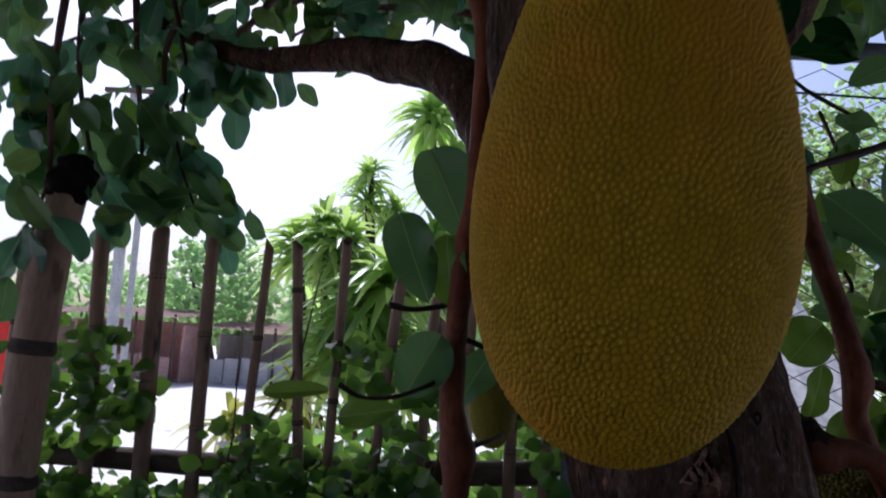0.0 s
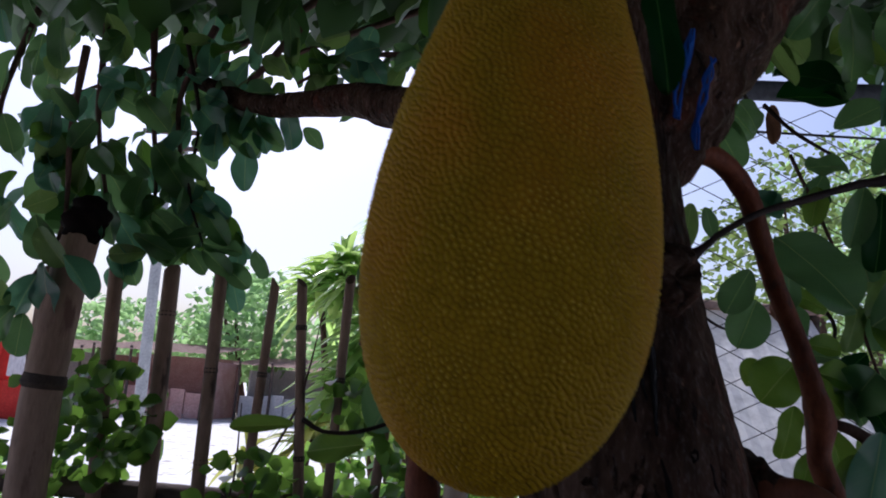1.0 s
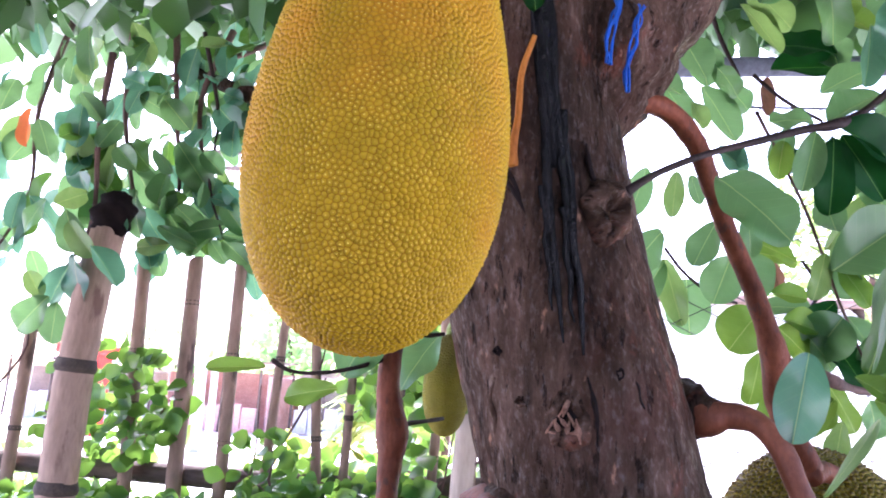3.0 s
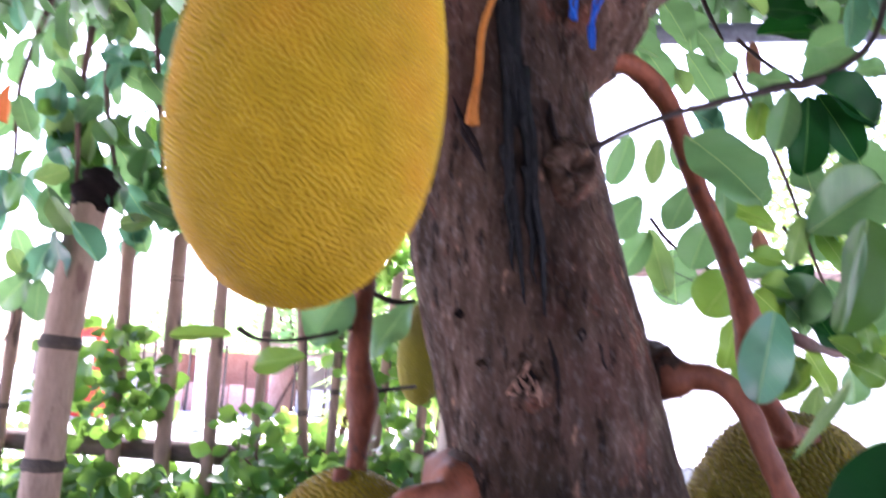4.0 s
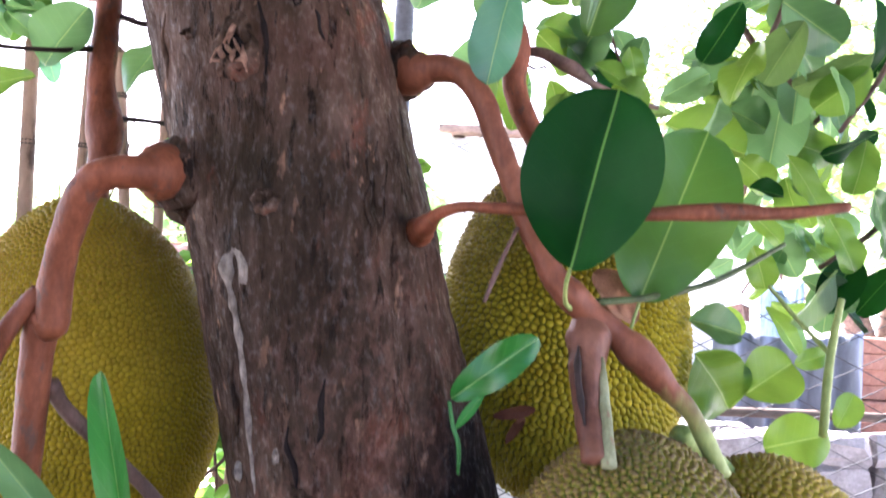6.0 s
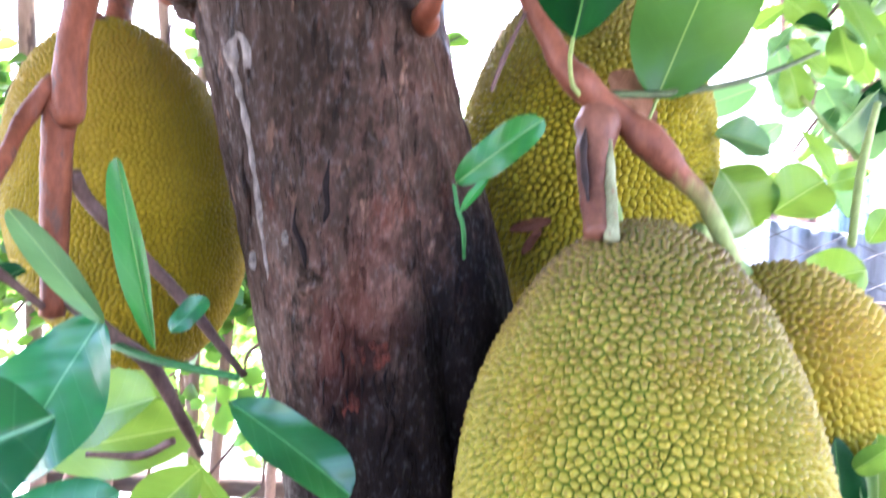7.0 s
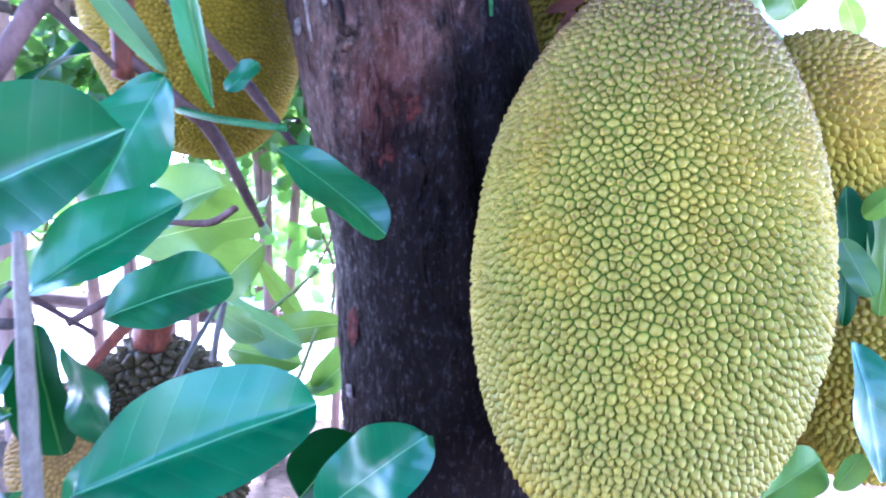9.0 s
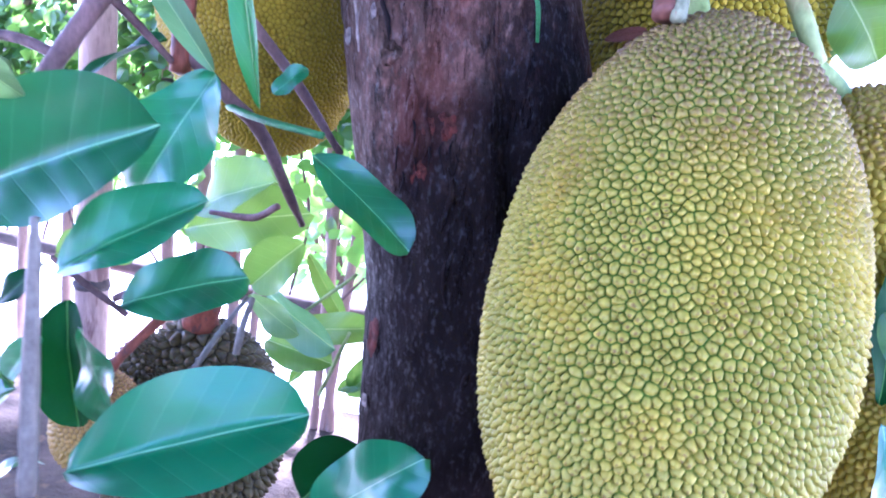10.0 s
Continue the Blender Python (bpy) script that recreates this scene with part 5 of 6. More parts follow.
leaf(twig_back, (0.165, 1.000, 0.598), (0.309, 0.960, 0.645), 0.050, 0, LEAF_YOUNG)
leaf(twig_back, (0.030, 0.950, 0.769), (0.160, 0.900, 0.837), 0.093, 0, LEAF_YOUNG)
leaf(twig_back, (-0.016, 0.980, 0.724), (0.193, 0.920, 0.795), 0.096, 0, LEAF_YOUNG)
leaf(twig_back, (0.046, 1.000, 0.824), (0.157, 0.970, 0.813), 0.046, 0, LEAF_YOUNG)
leaf(twig_back, (-0.076, 0.800, 0.703), (0.027, 0.780, 0.751), 0.069, 0, LEAF_YOUNG)
leaf(twig_back, (0.026, 0.750, 0.749), (0.064, 0.780, 0.726), 0.032, 0, LEAF_YOUNG)
leaf(twig_back, (0.222, 1.100, 0.476), (0.296, 1.050, 0.565), 0.063, 0, LEAF_YOUNG)
leaf(twig_back, (0.128, 1.100, 0.692), (0.213, 1.080, 0.598), 0.033, 0, LEAF_YOUNG)
leaf(twig_back, (0.149, 1.100, 0.569), (0.289, 1.050, 0.612), 0.043, 0, LEAF_YOUNG)
leaf(twig_back, (0.150, 0.950, 0.664), (0.275, 0.900, 0.619), 0.064, 20, LEAF_MID)
leaf(twig_back, (0.200, 1.100, 0.475), (0.276, 1.080, 0.523), 0.032, 0, LEAF_YOUNG)
leaf(twig_back, (0.165, 1.000, 0.510), (0.209, 1.000, 0.571), 0.023, 0, LEAF_YOUNG)
leaf(twig_low_right, (0.943, 1.080, 0.982), (1.011, 1.050, 1.009), 0.072, 0, LEAF_YOUNG)
leaf(twig_low_right, (0.852, 0.660, 0.770), (0.885, 0.620, 0.671), 0.061, 0, LEAF_GLOSSY, (0.5, -1, -0.2))
leaf(twig_low_right, (0.862, 0.720, 0.766), (0.856, 0.710, 0.888), 0.040, 15, LEAF_DARK, (0.3, -1, 0.1))
leaf(twig_low_right, (0.898, 0.740, 0.772), (0.891, 0.730, 0.890), 0.052, -10, LEAF_YOUNG, (0.2, -1, 0.1))
leaf(twig_low_right, (0.845, 0.700, 0.846), (0.870, 0.680, 0.804), 0.026, 20, LEAF_MID)
leaf(twig_low_right, (0.866, 0.720, 0.863), (0.882, 0.700, 0.888), 0.022, 0, LEAF_YOUNG)
leaf(twig_low_right, (0.805, 0.680, 0.611), (0.867, 0.720, 0.643), 0.045, 0, LEAF_YOUNG)
leaf(twig_low_right, (0.887, 0.750, 0.595), (0.907, 0.750, 0.633), 0.026, 0, LEAF_YOUNG)
leaf(stem_right, (0.663, 0.818, 1.197), (0.704, 0.813, 1.173), 0.031, 15, LEAF_DRY)
leaf(stem_right, (0.668, 0.818, 1.181), (0.708, 0.813, 1.152), 0.027, -15, LEAF_DRY)
leaf(stem_right, (0.688, 0.818, 1.185), (0.706, 0.813, 1.151), 0.018, 20, LEAF_DRY)
leaf(stem_right, (0.665, 0.818, 1.170), (0.692, 0.813, 1.152), 0.018, 10, LEAF_DRY)
leaf(twig_upper, (0.299, 0.440, 1.715), (0.312, 0.430, 1.633), 0.025, 0, LEAF_DARK)
leaf(stem_right, (0.574, 0.865, 1.044), (0.616, 0.850, 1.056), 0.013, 30, LEAF_BROWN)
leaf(stem_right, (0.588, 0.858, 1.018), (0.604, 0.852, 1.046), 0.011, -20, LEAF_BROWN)
leaf(twig_left, (-1.071, 1.660, 2.066), (-1.071, 1.660, 1.959), 0.055, 10, LEAF_ORANGE)
leaf(sprig, (0.531, 0.705, 1.086), (0.597, 0.690, 1.140), 0.033, 25, LEAF_SPRIG)
leaf(sprig, (0.535, 0.700, 1.062), (0.556, 0.700, 1.091), 0.009, 0, LEAF_SPRIG)

# ---- canopy ----
def leafy_branch(pts, radii, count, spread, size, mats, seed, droop=0.6, label=""):
    """A drooping branch of the tree with leaves set round it."""
    rnd = random.Random(seed)
    me = tube("branch", pts, radii, BROWN_TWIG, 7, 5, 0.1, seed)
    ob = part("branch", me, tree)
    path = smooth_path(pts, 12)
    for i in range(count):
        c, u = path[int(len(path) * (i + rnd.random()) / count) % len(path)]
        d = Vector((rnd.uniform(-1, 1), rnd.uniform(-0.7, 0.7), rnd.uniform(-1, 0.5) - droop)).normalized()
        b = c + Vector([rnd.uniform(-1, 1) * spread for _ in range(3)])
        length = size * rnd.uniform(0.7, 1.25)
        leaf(ob, b, b + d * length, length * rnd.uniform(0.5, 0.68), rnd.uniform(-35, 35), rnd.choice(mats), (rnd.uniform(-0.6, 0.6), -1, rnd.uniform(-0.2, 0.9)))
    return ob


opening_twig = stem("twig", ((-0.640, 1.720, 2.310), (-0.569, 1.720, 2.067), (-0.569, 1.720, 1.885), (-0.511, 1.720, 1.738)), (0.006, 0.005, 0.004, 0.0025), DARK_TWIG)
leaf(opening_twig, (-0.750, 1.720, 1.813), (-0.654, 1.700, 1.712), 0.070, 0, LEAF_BLUE)
leaf(opening_twig, (-0.667, 1.720, 1.800), (-0.582, 1.700, 1.694), 0.062, 0, LEAF_MID)
leaf(opening_twig, (-0.649, 1.720, 1.818), (-0.563, 1.700, 1.755), 0.062, 0, LEAF_MID)
leaf(opening_twig, (-0.536, 1.720, 1.750), (-0.603, 1.700, 1.692), 0.054, 0, LEAF_MID)
leaf(opening_twig, (-0.547, 1.720, 1.733), (-0.495, 1.700, 1.682), 0.046, 0, LEAF_MID)
leaf(opening_twig, (-0.511, 1.720, 1.736), (-0.429, 1.700, 1.673), 0.051, 0, LEAF_MID)
leaf(opening_twig, (-0.515, 1.720, 1.749), (-0.415, 1.700, 1.740), 0.051, 0, LEAF_MID)
leaf(opening_twig, (-0.526, 1.720, 1.835), (-0.448, 1.700, 1.749), 0.057, 0, LEAF_MID)
leaf(opening_twig, (-0.560, 1.720, 1.847), (-0.483, 1.700, 1.827), 0.049, 0, LEAF_BLUE)
leaf(opening_twig, (-0.599, 1.720, 1.967), (-0.527, 1.700, 1.906), 0.057, 0, LEAF_MID)
leaf(opening_twig, (-0.578, 1.720, 1.996), (-0.512, 1.700, 2.015), 0.041, 0, LEAF_MID)
leaf(opening_twig, (-0.472, 1.720, 2.086), (-0.413, 1.700, 1.970), 0.073, 0, LEAF_MID)
leaf(opening_twig, (-0.413, 1.720, 2.082), (-0.383, 1.700, 1.988), 0.054, 0, LEAF_BLUE)
leaf(opening_twig, (-0.418, 1.720, 2.061), (-0.342, 1.700, 1.999), 0.041, 0, LEAF_MID)
leaf(opening_twig, (-0.671, 1.720, 1.991), (-0.565, 1.700, 1.866), 0.089, 0, LEAF_MID)
leaf(opening_twig, (-0.573, 1.720, 2.095), (-0.488, 1.700, 2.014), 0.081, 0, LEAF_BLUE)
leaf(opening_twig, (-0.804, 1.720, 1.955), (-0.707, 1.700, 1.817), 0.081, 0, LEAF_MID)
leaf(opening_twig, (-0.857, 1.720, 1.841), (-0.753, 1.700, 1.753), 0.084, 0, LEAF_MID)
leaf(opening_twig, (-0.526, 1.720, 2.169), (-0.466, 1.700, 2.065), 0.076, 0, LEAF_MID)
leaf(opening_twig, (-0.728, 1.720, 2.116), (-0.639, 1.700, 2.027), 0.068, 0, LEAF_MID)
leaf(opening_twig, (-0.932, 1.720, 1.976), (-0.834, 1.700, 1.850), 0.086, 0, LEAF_BLUE)
leaf(opening_twig, (-0.977, 1.720, 1.904), (-0.862, 1.700, 1.767), 0.095, 0, LEAF_MID)
leaf(opening_twig, (-0.248, 1.720, 2.000), (-0.289, 1.700, 2.053), 0.041, 0, LEAF_MID)
leaf(opening_twig, (-0.214, 1.720, 2.072), (-0.172, 1.700, 2.087), 0.032, 0, LEAF_MID)
SHADE = (LEAF_MID, LEAF_MID, LEAF_BLUE, LEAF_MID, LEAF_OLIVE, LEAF_BLUE, LEAF_PALE)
leafy_branch(((-0.836, 1.70, 2.30), (-0.823, 1.70, 2.07), (-0.772, 1.70, 1.87), (-0.737, 1.70, 1.78)), (0.010, 0.007, 0.005, 0.003), 30, 0.09, 0.105, SHADE, 1)
leafy_branch(((-0.739, 1.75, 2.325), (-0.707, 1.75, 2.096), (-0.669, 1.75, 1.888), (-0.67, 1.75, 1.75)), (0.010, 0.007, 0.005, 0.003), 30, 0.08, 0.10, SHADE, 2)
leafy_branch(((-0.572, 1.75, 2.33), (-0.64, 1.75, 2.126), (-0.597, 1.75, 1.918), (-0.52, 1.75, 1.80), (-0.44, 1.75, 1.73)), (0.010, 0.007, 0.005, 0.004, 0.003), 40, 0.06, 0.09, SHADE, 3)
leafy_branch(((-0.35, 1.75, 2.336), (-0.452, 1.75, 2.19), (-0.513, 1.75, 2.10), (-0.385, 1.75, 2.05)), (0.012, 0.008, 0.005, 0.003), 34, 0.065, 0.095, SHADE, 4)
leafy_branch(((-0.83, 1.62, 2.20), (-0.82, 1.60, 1.98), (-0.80, 1.60, 1.74), (-0.88, 1.60, 1.58)), (0.010, 0.007, 0.005, 0.003), 30, 0.09, 0.115, SHADE, 5)
leafy_branch(((0.16, 1.62, 2.20), (0.0, 1.60, 2.20), (-0.17, 1.60, 2.19), (-0.29, 1.60, 2.12)), (0.010, 0.008, 0.006, 0.004), 34, 0.05, 0.09, SHADE, 6, 0.2)
leafy_branch(((-0.30, 1.85, 2.50), (-0.55, 1.9, 2.36), (-0.85, 1.9, 2.26), (-1.1, 1.9, 2.15)), (0.012, 0.009, 0.006, 0.004), 18, 0.10, 0.11, SHADE, 17)
leafy_branch(((0.10, 1.75, 2.45), (-0.15, 1.8, 2.38), (-0.40, 1.85, 2.30), (-0.6, 1.9, 2.2)), (0.012, 0.009, 0.006, 0.004), 16, 0.09, 0.10, SHADE, 18)
leafy_branch(((-1.10, 1.80, 2.40), (-1.12, 1.75, 2.1), (-1.08, 1.72, 1.85), (-1.15, 1.7, 1.65)), (0.010, 0.007, 0.005, 0.003), 34, 0.09, 0.12, SHADE, 7)
leafy_branch(((0.68, 0.92, 2.15), (0.85, 1.1, 2.1), (1.05, 1.25, 2.0), (1.2, 1.4, 1.8)), (0.014, 0.010, 0.007, 0.004), 34, 0.10, 0.11, SHADE, 8)
leafy_branch(((0.80, 1.0, 2.3), (1.0, 1.1, 2.15), (1.25, 1.2, 1.95), (1.35, 1.25, 1.7)), (0.014, 0.010, 0.007, 0.004), 26, 0.11, 0.11, (LEAF_MID, LEAF_YOUNG, LEAF_DARK), 9)


LIGHT = (LEAF_MID, LEAF_YOUNG, LEAF_MID, LEAF_DARK, LEAF_PALE)
leafy_branch(((1.06, 1.16, 2.0), (1.0, 1.12, 1.78), (0.96, 1.08, 1.60), (0.90, 1.05, 1.47)), (0.006, 0.005, 0.004, 0.003), 26, 0.06, 0.085, LIGHT, 31)
leafy_branch(((1.30, 1.2, 1.85), (1.18, 1.14, 1.66), (1.10, 1.10, 1.50), (1.02, 1.06, 1.40)), (0.006, 0.005, 0.004, 0.003), 28, 0.06, 0.085, LIGHT, 32)
leafy_branch(((1.30, 1.1, 1.45), (1.16, 1.08, 1.36), (1.06, 1.05, 1.27), (0.98, 1.02, 1.22)), (0.005, 0.004, 0.004, 0.003), 18, 0.05, 0.085, LIGHT, 33)


leafy_branch(((0.95, 1.2, 2.25), (1.02, 1.18, 2.05), (1.08, 1.16, 1.9), (1.12, 1.14, 1.78)), (0.007, 0.006, 0.005, 0.003), 30, 0.07, 0.095, SHADE, 34)
leafy_branch(((1.45, 1.35, 2.2), (1.42, 1.3, 2.0), (1.38, 1.26, 1.8), (1.34, 1.22, 1.62)), (0.007, 0.006, 0.005, 0.003), 30, 0.08, 0.10, SHADE, 35)
leafy_branch(((0.60, 1.02, 1.80), (0.66, 1.02, 1.66), (0.70, 1.02, 1.53), (0.74, 1.02, 1.42)), (0.0028, 0.0024, 0.002, 0.0015), 15, 0.045, 0.07, LIGHT, 36)
leafy_branch(((1.108, 1.350, 1.698), (1.045, 1.350, 1.616), (0.990, 1.350, 1.546), (0.934, 1.350, 1.494)), (0.005, 0.004, 0.003, 0.002), 22, 0.06, 0.085, (LEAF_MID, LEAF_YOUNG, LEAF_MID, LEAF_MID), 41)
leafy_branch(((1.189, 1.450, 1.521), (1.130, 1.450, 1.456), (1.081, 1.450, 1.392), (1.033, 1.450, 1.329)), (0.005, 0.004, 0.003, 0.002), 24, 0.06, 0.085, (LEAF_MID, LEAF_YOUNG, LEAF_MID, LEAF_MID), 42)
leafy_branch(((1.220, 1.550, 1.384), (1.179, 1.550, 1.306), (1.127, 1.550, 1.249), (1.085, 1.550, 1.182)), (0.005, 0.004, 0.003, 0.002), 16, 0.06, 0.085, (LEAF_MID, LEAF_YOUNG, LEAF_MID, LEAF_MID), 43)


# Unseen crown added overhead and behind the camera to shade the tree.
def added_crown_rows(count, seed, xs, ys, thick, size, low=1.72, slope=0.40):
    rnd = random.Random(seed)
    rows = []
    while len(rows) < count:
        x, y = rnd.uniform(*xs), rnd.uniform(*ys)
        reach = math.hypot((x - 0.3) / 3.3, (y - 0.3) / 3.5)
        z = max(2.3, low + slope * y) + rnd.uniform(0, thick * (1.5 - reach))
        if reach > 0.92 + 0.22 * noise.noise(Vector((x, y, 7))):
            continue
        # The second test leaves an opening for sky to reflect in the leaves.
        if noise.noise(Vector((x, y, z)) * 2.2) < -0.28 or (-1.35 < y < -0.6 and -1.0 < x < 0.35):
            continue
        b = Vector((x, y, z))
        d = Vector((rnd.uniform(-1, 1), rnd.uniform(-1, 1), rnd.uniform(-1.2, 0.2))).normalized()
        length = size * rnd.uniform(0.7, 1.3)
        rows.append((b, b + d * length, length * 0.6, (rnd.uniform(-0.5, 0.5), rnd.uniform(-0.5, 0.5), 1)))
    return rows


for k in range(7):
    a = k * 0.9 + 0.4
    tip = Vector((0.35 + 2.3 * math.cos(a), 0.5 + 2.3 * math.sin(a), 3.0 + 0.3 * math.sin(a)))
    foot = Vector((0.41, 0.93, 2.55 + 0.05 * k))
    part("branch", tube("branch", (foot, foot.lerp(tip, 0.35) + Vector((0, 0, 0.2)), foot.lerp(tip, 0.7) + Vector((0, 0, 0.12)), tip), (0.05, 0.04, 0.026, 0.01), BARK, 10, 5, 0.1, k, 20), tree)
crown = part("crown", scatter_leaves("crown", added_crown_rows(17500, 21, (-3.2, 3.8), (-3.4, 3.9), 0.9, 0.16), ADDED_CROWN_LEAF), tree, "dense dark green leaf crown, added overhead out of view for shade")
tagged(crown, kind="stuff")

# ---- the fruit ----
fruit("large golden yellow jackfruit hanging in front of the trunk", (0.2231, 0.4024, 1.5775), (0.0506, 0.0236, 1), rind_mesh("rind", 0.0728, 0.1836, 0.4488, 0.0036, 0.0012, RIND_YELLOW, 1, 0.9, 0.012, 0.05),
      ((0.228, 0.422, 1.73), (0.238, 0.44, 1.78), (0.275, 0.55, 1.85), (0.34, 0.70, 1.90)), (0.012, 0.012, 0.013, 0.016), RED_STEM)
fruit("olive green jackfruit hanging behind a red stem", (0.143, 0.896, 1.059), (-0.047, -0.281, 1), rind_mesh("rind", 0.128, 0.199, 0.06, 0.0060, 0.0026, RIND_OLIVE, 2, 0.8),
      ((0.133, 0.832, 1.225), (0.133, 0.836, 1.240), (0.133, 0.842, 1.252)), (0.010, 0.010, 0.009), RED_STEM)
fruit("big green-gold jackfruit with a browned crown beside the trunk", (0.6845, 0.675, 0.829), (0.010, 0.321, 1), rind_mesh("rind", 0.1425, 0.238, 0.05, 0.0074, 0.0047, RIND_GREEN, 3, 0.42),
      ((0.672, 0.755, 1.03), (0.662, 0.77, 1.07), (0.654, 0.775, 1.092)), (0.012, 0.011, 0.011), GREEN_STEM)
fruit("wet dark green jackfruit hanging on a red stalk", (0.660, 1.003, 1.133), (0.003, 0.128, 1), rind_mesh("rind", 0.148, 0.208, 0.06, 0.0080, 0.0052, RIND_DARK, 4, 0.6),
      ((0.67, 0.96, 1.31), (0.64, 0.93, 1.32), (0.619, 0.90, 1.314)), (0.012, 0.012, 0.012), RED_STEM)
fruit("yellow-green jackfruit tucked behind the big one", (0.85, 0.83, 0.92), (-0.5, -0.1, 1), rind_mesh("rind", 0.097, 0.104, 0.05, 0.0078, 0.005, RIND_GOLD, 5, 0.7),
      ((0.806, 0.822, 1.003), (0.79, 0.81, 1.02), (0.765, 0.795, 1.035), (0.742, 0.785, 1.052)), (0.010, 0.008, 0.009, 0.0115), GREEN_STEM)
fruit("small young green jackfruit behind the stem", (0.181, 1.03, 1.395), (0, 0, 1), rind_mesh("rind", 0.032, 0.070, 0.08, 0.004, 0.0012, RIND_YOUNG, 6),
      ((0.181, 1.03, 1.455), (0.188, 1.02, 1.48), (0.25, 0.90, 1.50)), (0.006, 0.006, 0.007), GREEN_STEM)
fruit("old mossy brown jackfruit low behind the leaves", (-0.035, 1.05, 0.375), (0.0, 0.0, 1), rind_mesh("rind", 0.15, 0.17, 0.05, 0.012, 0.012, RIND_OLD, 7, 0.6, 0.2),
      ((-0.02, 1.03, 0.56), (0.0, 1.02, 0.62), (0.02, 1.02, 0.70)), (0.03, 0.026, 0.024), RED_STEM)
fruit("small orange-brown jackfruit low behind the leaves", (-0.068, 0.87, 0.440), (0.1, 0.0, 1), rind_mesh("rind", 0.062, 0.078, 0.05, 0.0075, 0.0045, RIND_RUST, 9, 0.6),
      ((-0.06, 0.87, 0.512), (-0.045, 0.90, 0.55), (0.0, 1.00, 0.64)), (0.008, 0.008, 0.010), RED_STEM)
fruit("yellow jackfruit hanging low beside the big one", (0.94, 0.86, 0.70), (0.1, 0.0, 1), rind_mesh("rind", 0.11, 0.13, 0.05, 0.0082, 0.005, RIND_GOLD, 8, 0.7),
      ((0.95, 0.86, 0.82), (0.93, 0.86, 0.88), (0.86, 0.85, 0.98)), (0.009, 0.009, 0.009), GREEN_STEM)
# ---- bamboo fence ----
def picket_mesh(name, height, r, nodes, seed, mat=BAMBOO):
    """A split-topped bamboo pole standing on z 0, with ringed joints and a hollow cut end."""
    rnd = random.Random(seed)
    sides = 12
    rows = []
    zs = sorted([0, height - 0.004, height] + [n + d for n in nodes for d in (-0.014, -0.005, 0.0, 0.006, 0.016)])
    for z in zs:
        k = min([abs(z - n) for n in nodes] + [1])
        rows.append((z, r * (1.10 if k < 0.004 else 0.97 if k < 0.008 else 1.0) * (1 + 0.05 * math.sin(z * 5 + seed))))
    verts, faces = [], []
    for z, rr in rows:
        for j in range(sides):
            a = 2 * math.pi * j / sides
            tilt = 0.012 * math.cos(a + seed) if z >= height - 0.01 else 0
            verts.append((rr * math.cos(a), rr * math.sin(a), z + tilt))
    n = len(rows)
    for j in range(sides):
        a = 2 * math.pi * j / sides
        verts.append((r * 0.7 * math.cos(a), r * 0.7 * math.sin(a), height + 0.012 * math.cos(a + seed)))
    for j in range(sides):
        a = 2 * math.pi * j / sides
        verts.append((r * 0.7 * math.cos(a), r * 0.7 * math.sin(a), height - 0.10))
    for i in range(n + 1):
        for j in range(sides):
            a, b = i * sides + j, i * sides + (j + 1) % sides
            faces.append((a, b, b + sides, a + sides))
    faces.append(tuple((n + 1) * sides + j for j in range(sides)))
    return mesh_of(name, verts, faces, mat)


def ring_mesh(r):
    return tube("joint", ((0, 0, -0.006), (0, 0, 0), (0, 0, 0.006)), (r * 1.02, r * 1.07, r * 1.02), BAMBOO_NODE, 12, 2)


fence = empty("bamboo_fence", (-0.4, 1.78, 0), "weathered bamboo picket fence with a dark rail", "fence")
rnd = random.Random(5)
pickets = [(-1.72, 0.03, 1.70, 0.017), (-1.55, 0.02, 1.62, 0.016), (-1.38, 0.05, 1.69, 0.017), (-1.21, 0.03, 1.64, 0.016), (-1.05, 0.0, 1.60, 0.017), (-0.921, -0.01, 1.677, 0.021), (-0.754, -0.092, 1.701, 0.0172), (-0.614, -0.052, 1.691, 0.0198),
           (-0.478, -0.034, 1.676, 0.0160), (-0.344, 0.053, 1.675, 0.0120), (-0.276, -0.156, 1.684, 0.0132), (-0.155, 0.014, 1.692, 0.0120), (-0.021, 0.123, 1.616, 0.0130), (0.063, 0.055, 1.574, 0.012), (0.15, 0.03, 1.60, 0.013), (0.25, -0.02, 1.6, 0.014), (0.34, 0.02, 1.62, 0.014)]
for i, (x, lean, top, r) in enumerate(pickets):
    nodes = [0.22 + rnd.uniform(-0.05, 0.05), 0.58 + rnd.uniform(-0.06, 0.06), 0.93 + rnd.uniform(-0.05, 0.05), 1.27 + rnd.uniform(-0.05, 0.05), top - 0.11 if i % 3 == 1 else 1.45]
    y = 1.78 + rnd.uniform(-0.012, 0.012)
    m = Matrix.Translation((x - lean, y, 0)) @ Matrix.Rotation(math.atan2(lean, top), 4, "Y")
    p = part("picket", picket_mesh("picket", top, r, nodes, i), fence, "", m)
    for n in nodes[2:]:
        part("joint", ring_mesh(r), p, "", m @ Matrix.Translation((0, 0, n)))
for z, a, b in ((1.15, -1.9, 0.42), (0.35, -1.9, 0.42)):
    part("rail", tube("rail", ((a, 1.825, z), (-0.8, 1.83, z - 0.004), (-0.2, 1.825, z + 0.002), (b, 1.83, z + 0.035)), (0.026, 0.027, 0.028, 0.028), DARK_WOOD, 10, 6, 0.1, 2), fence, "dark weathered bamboo rail")
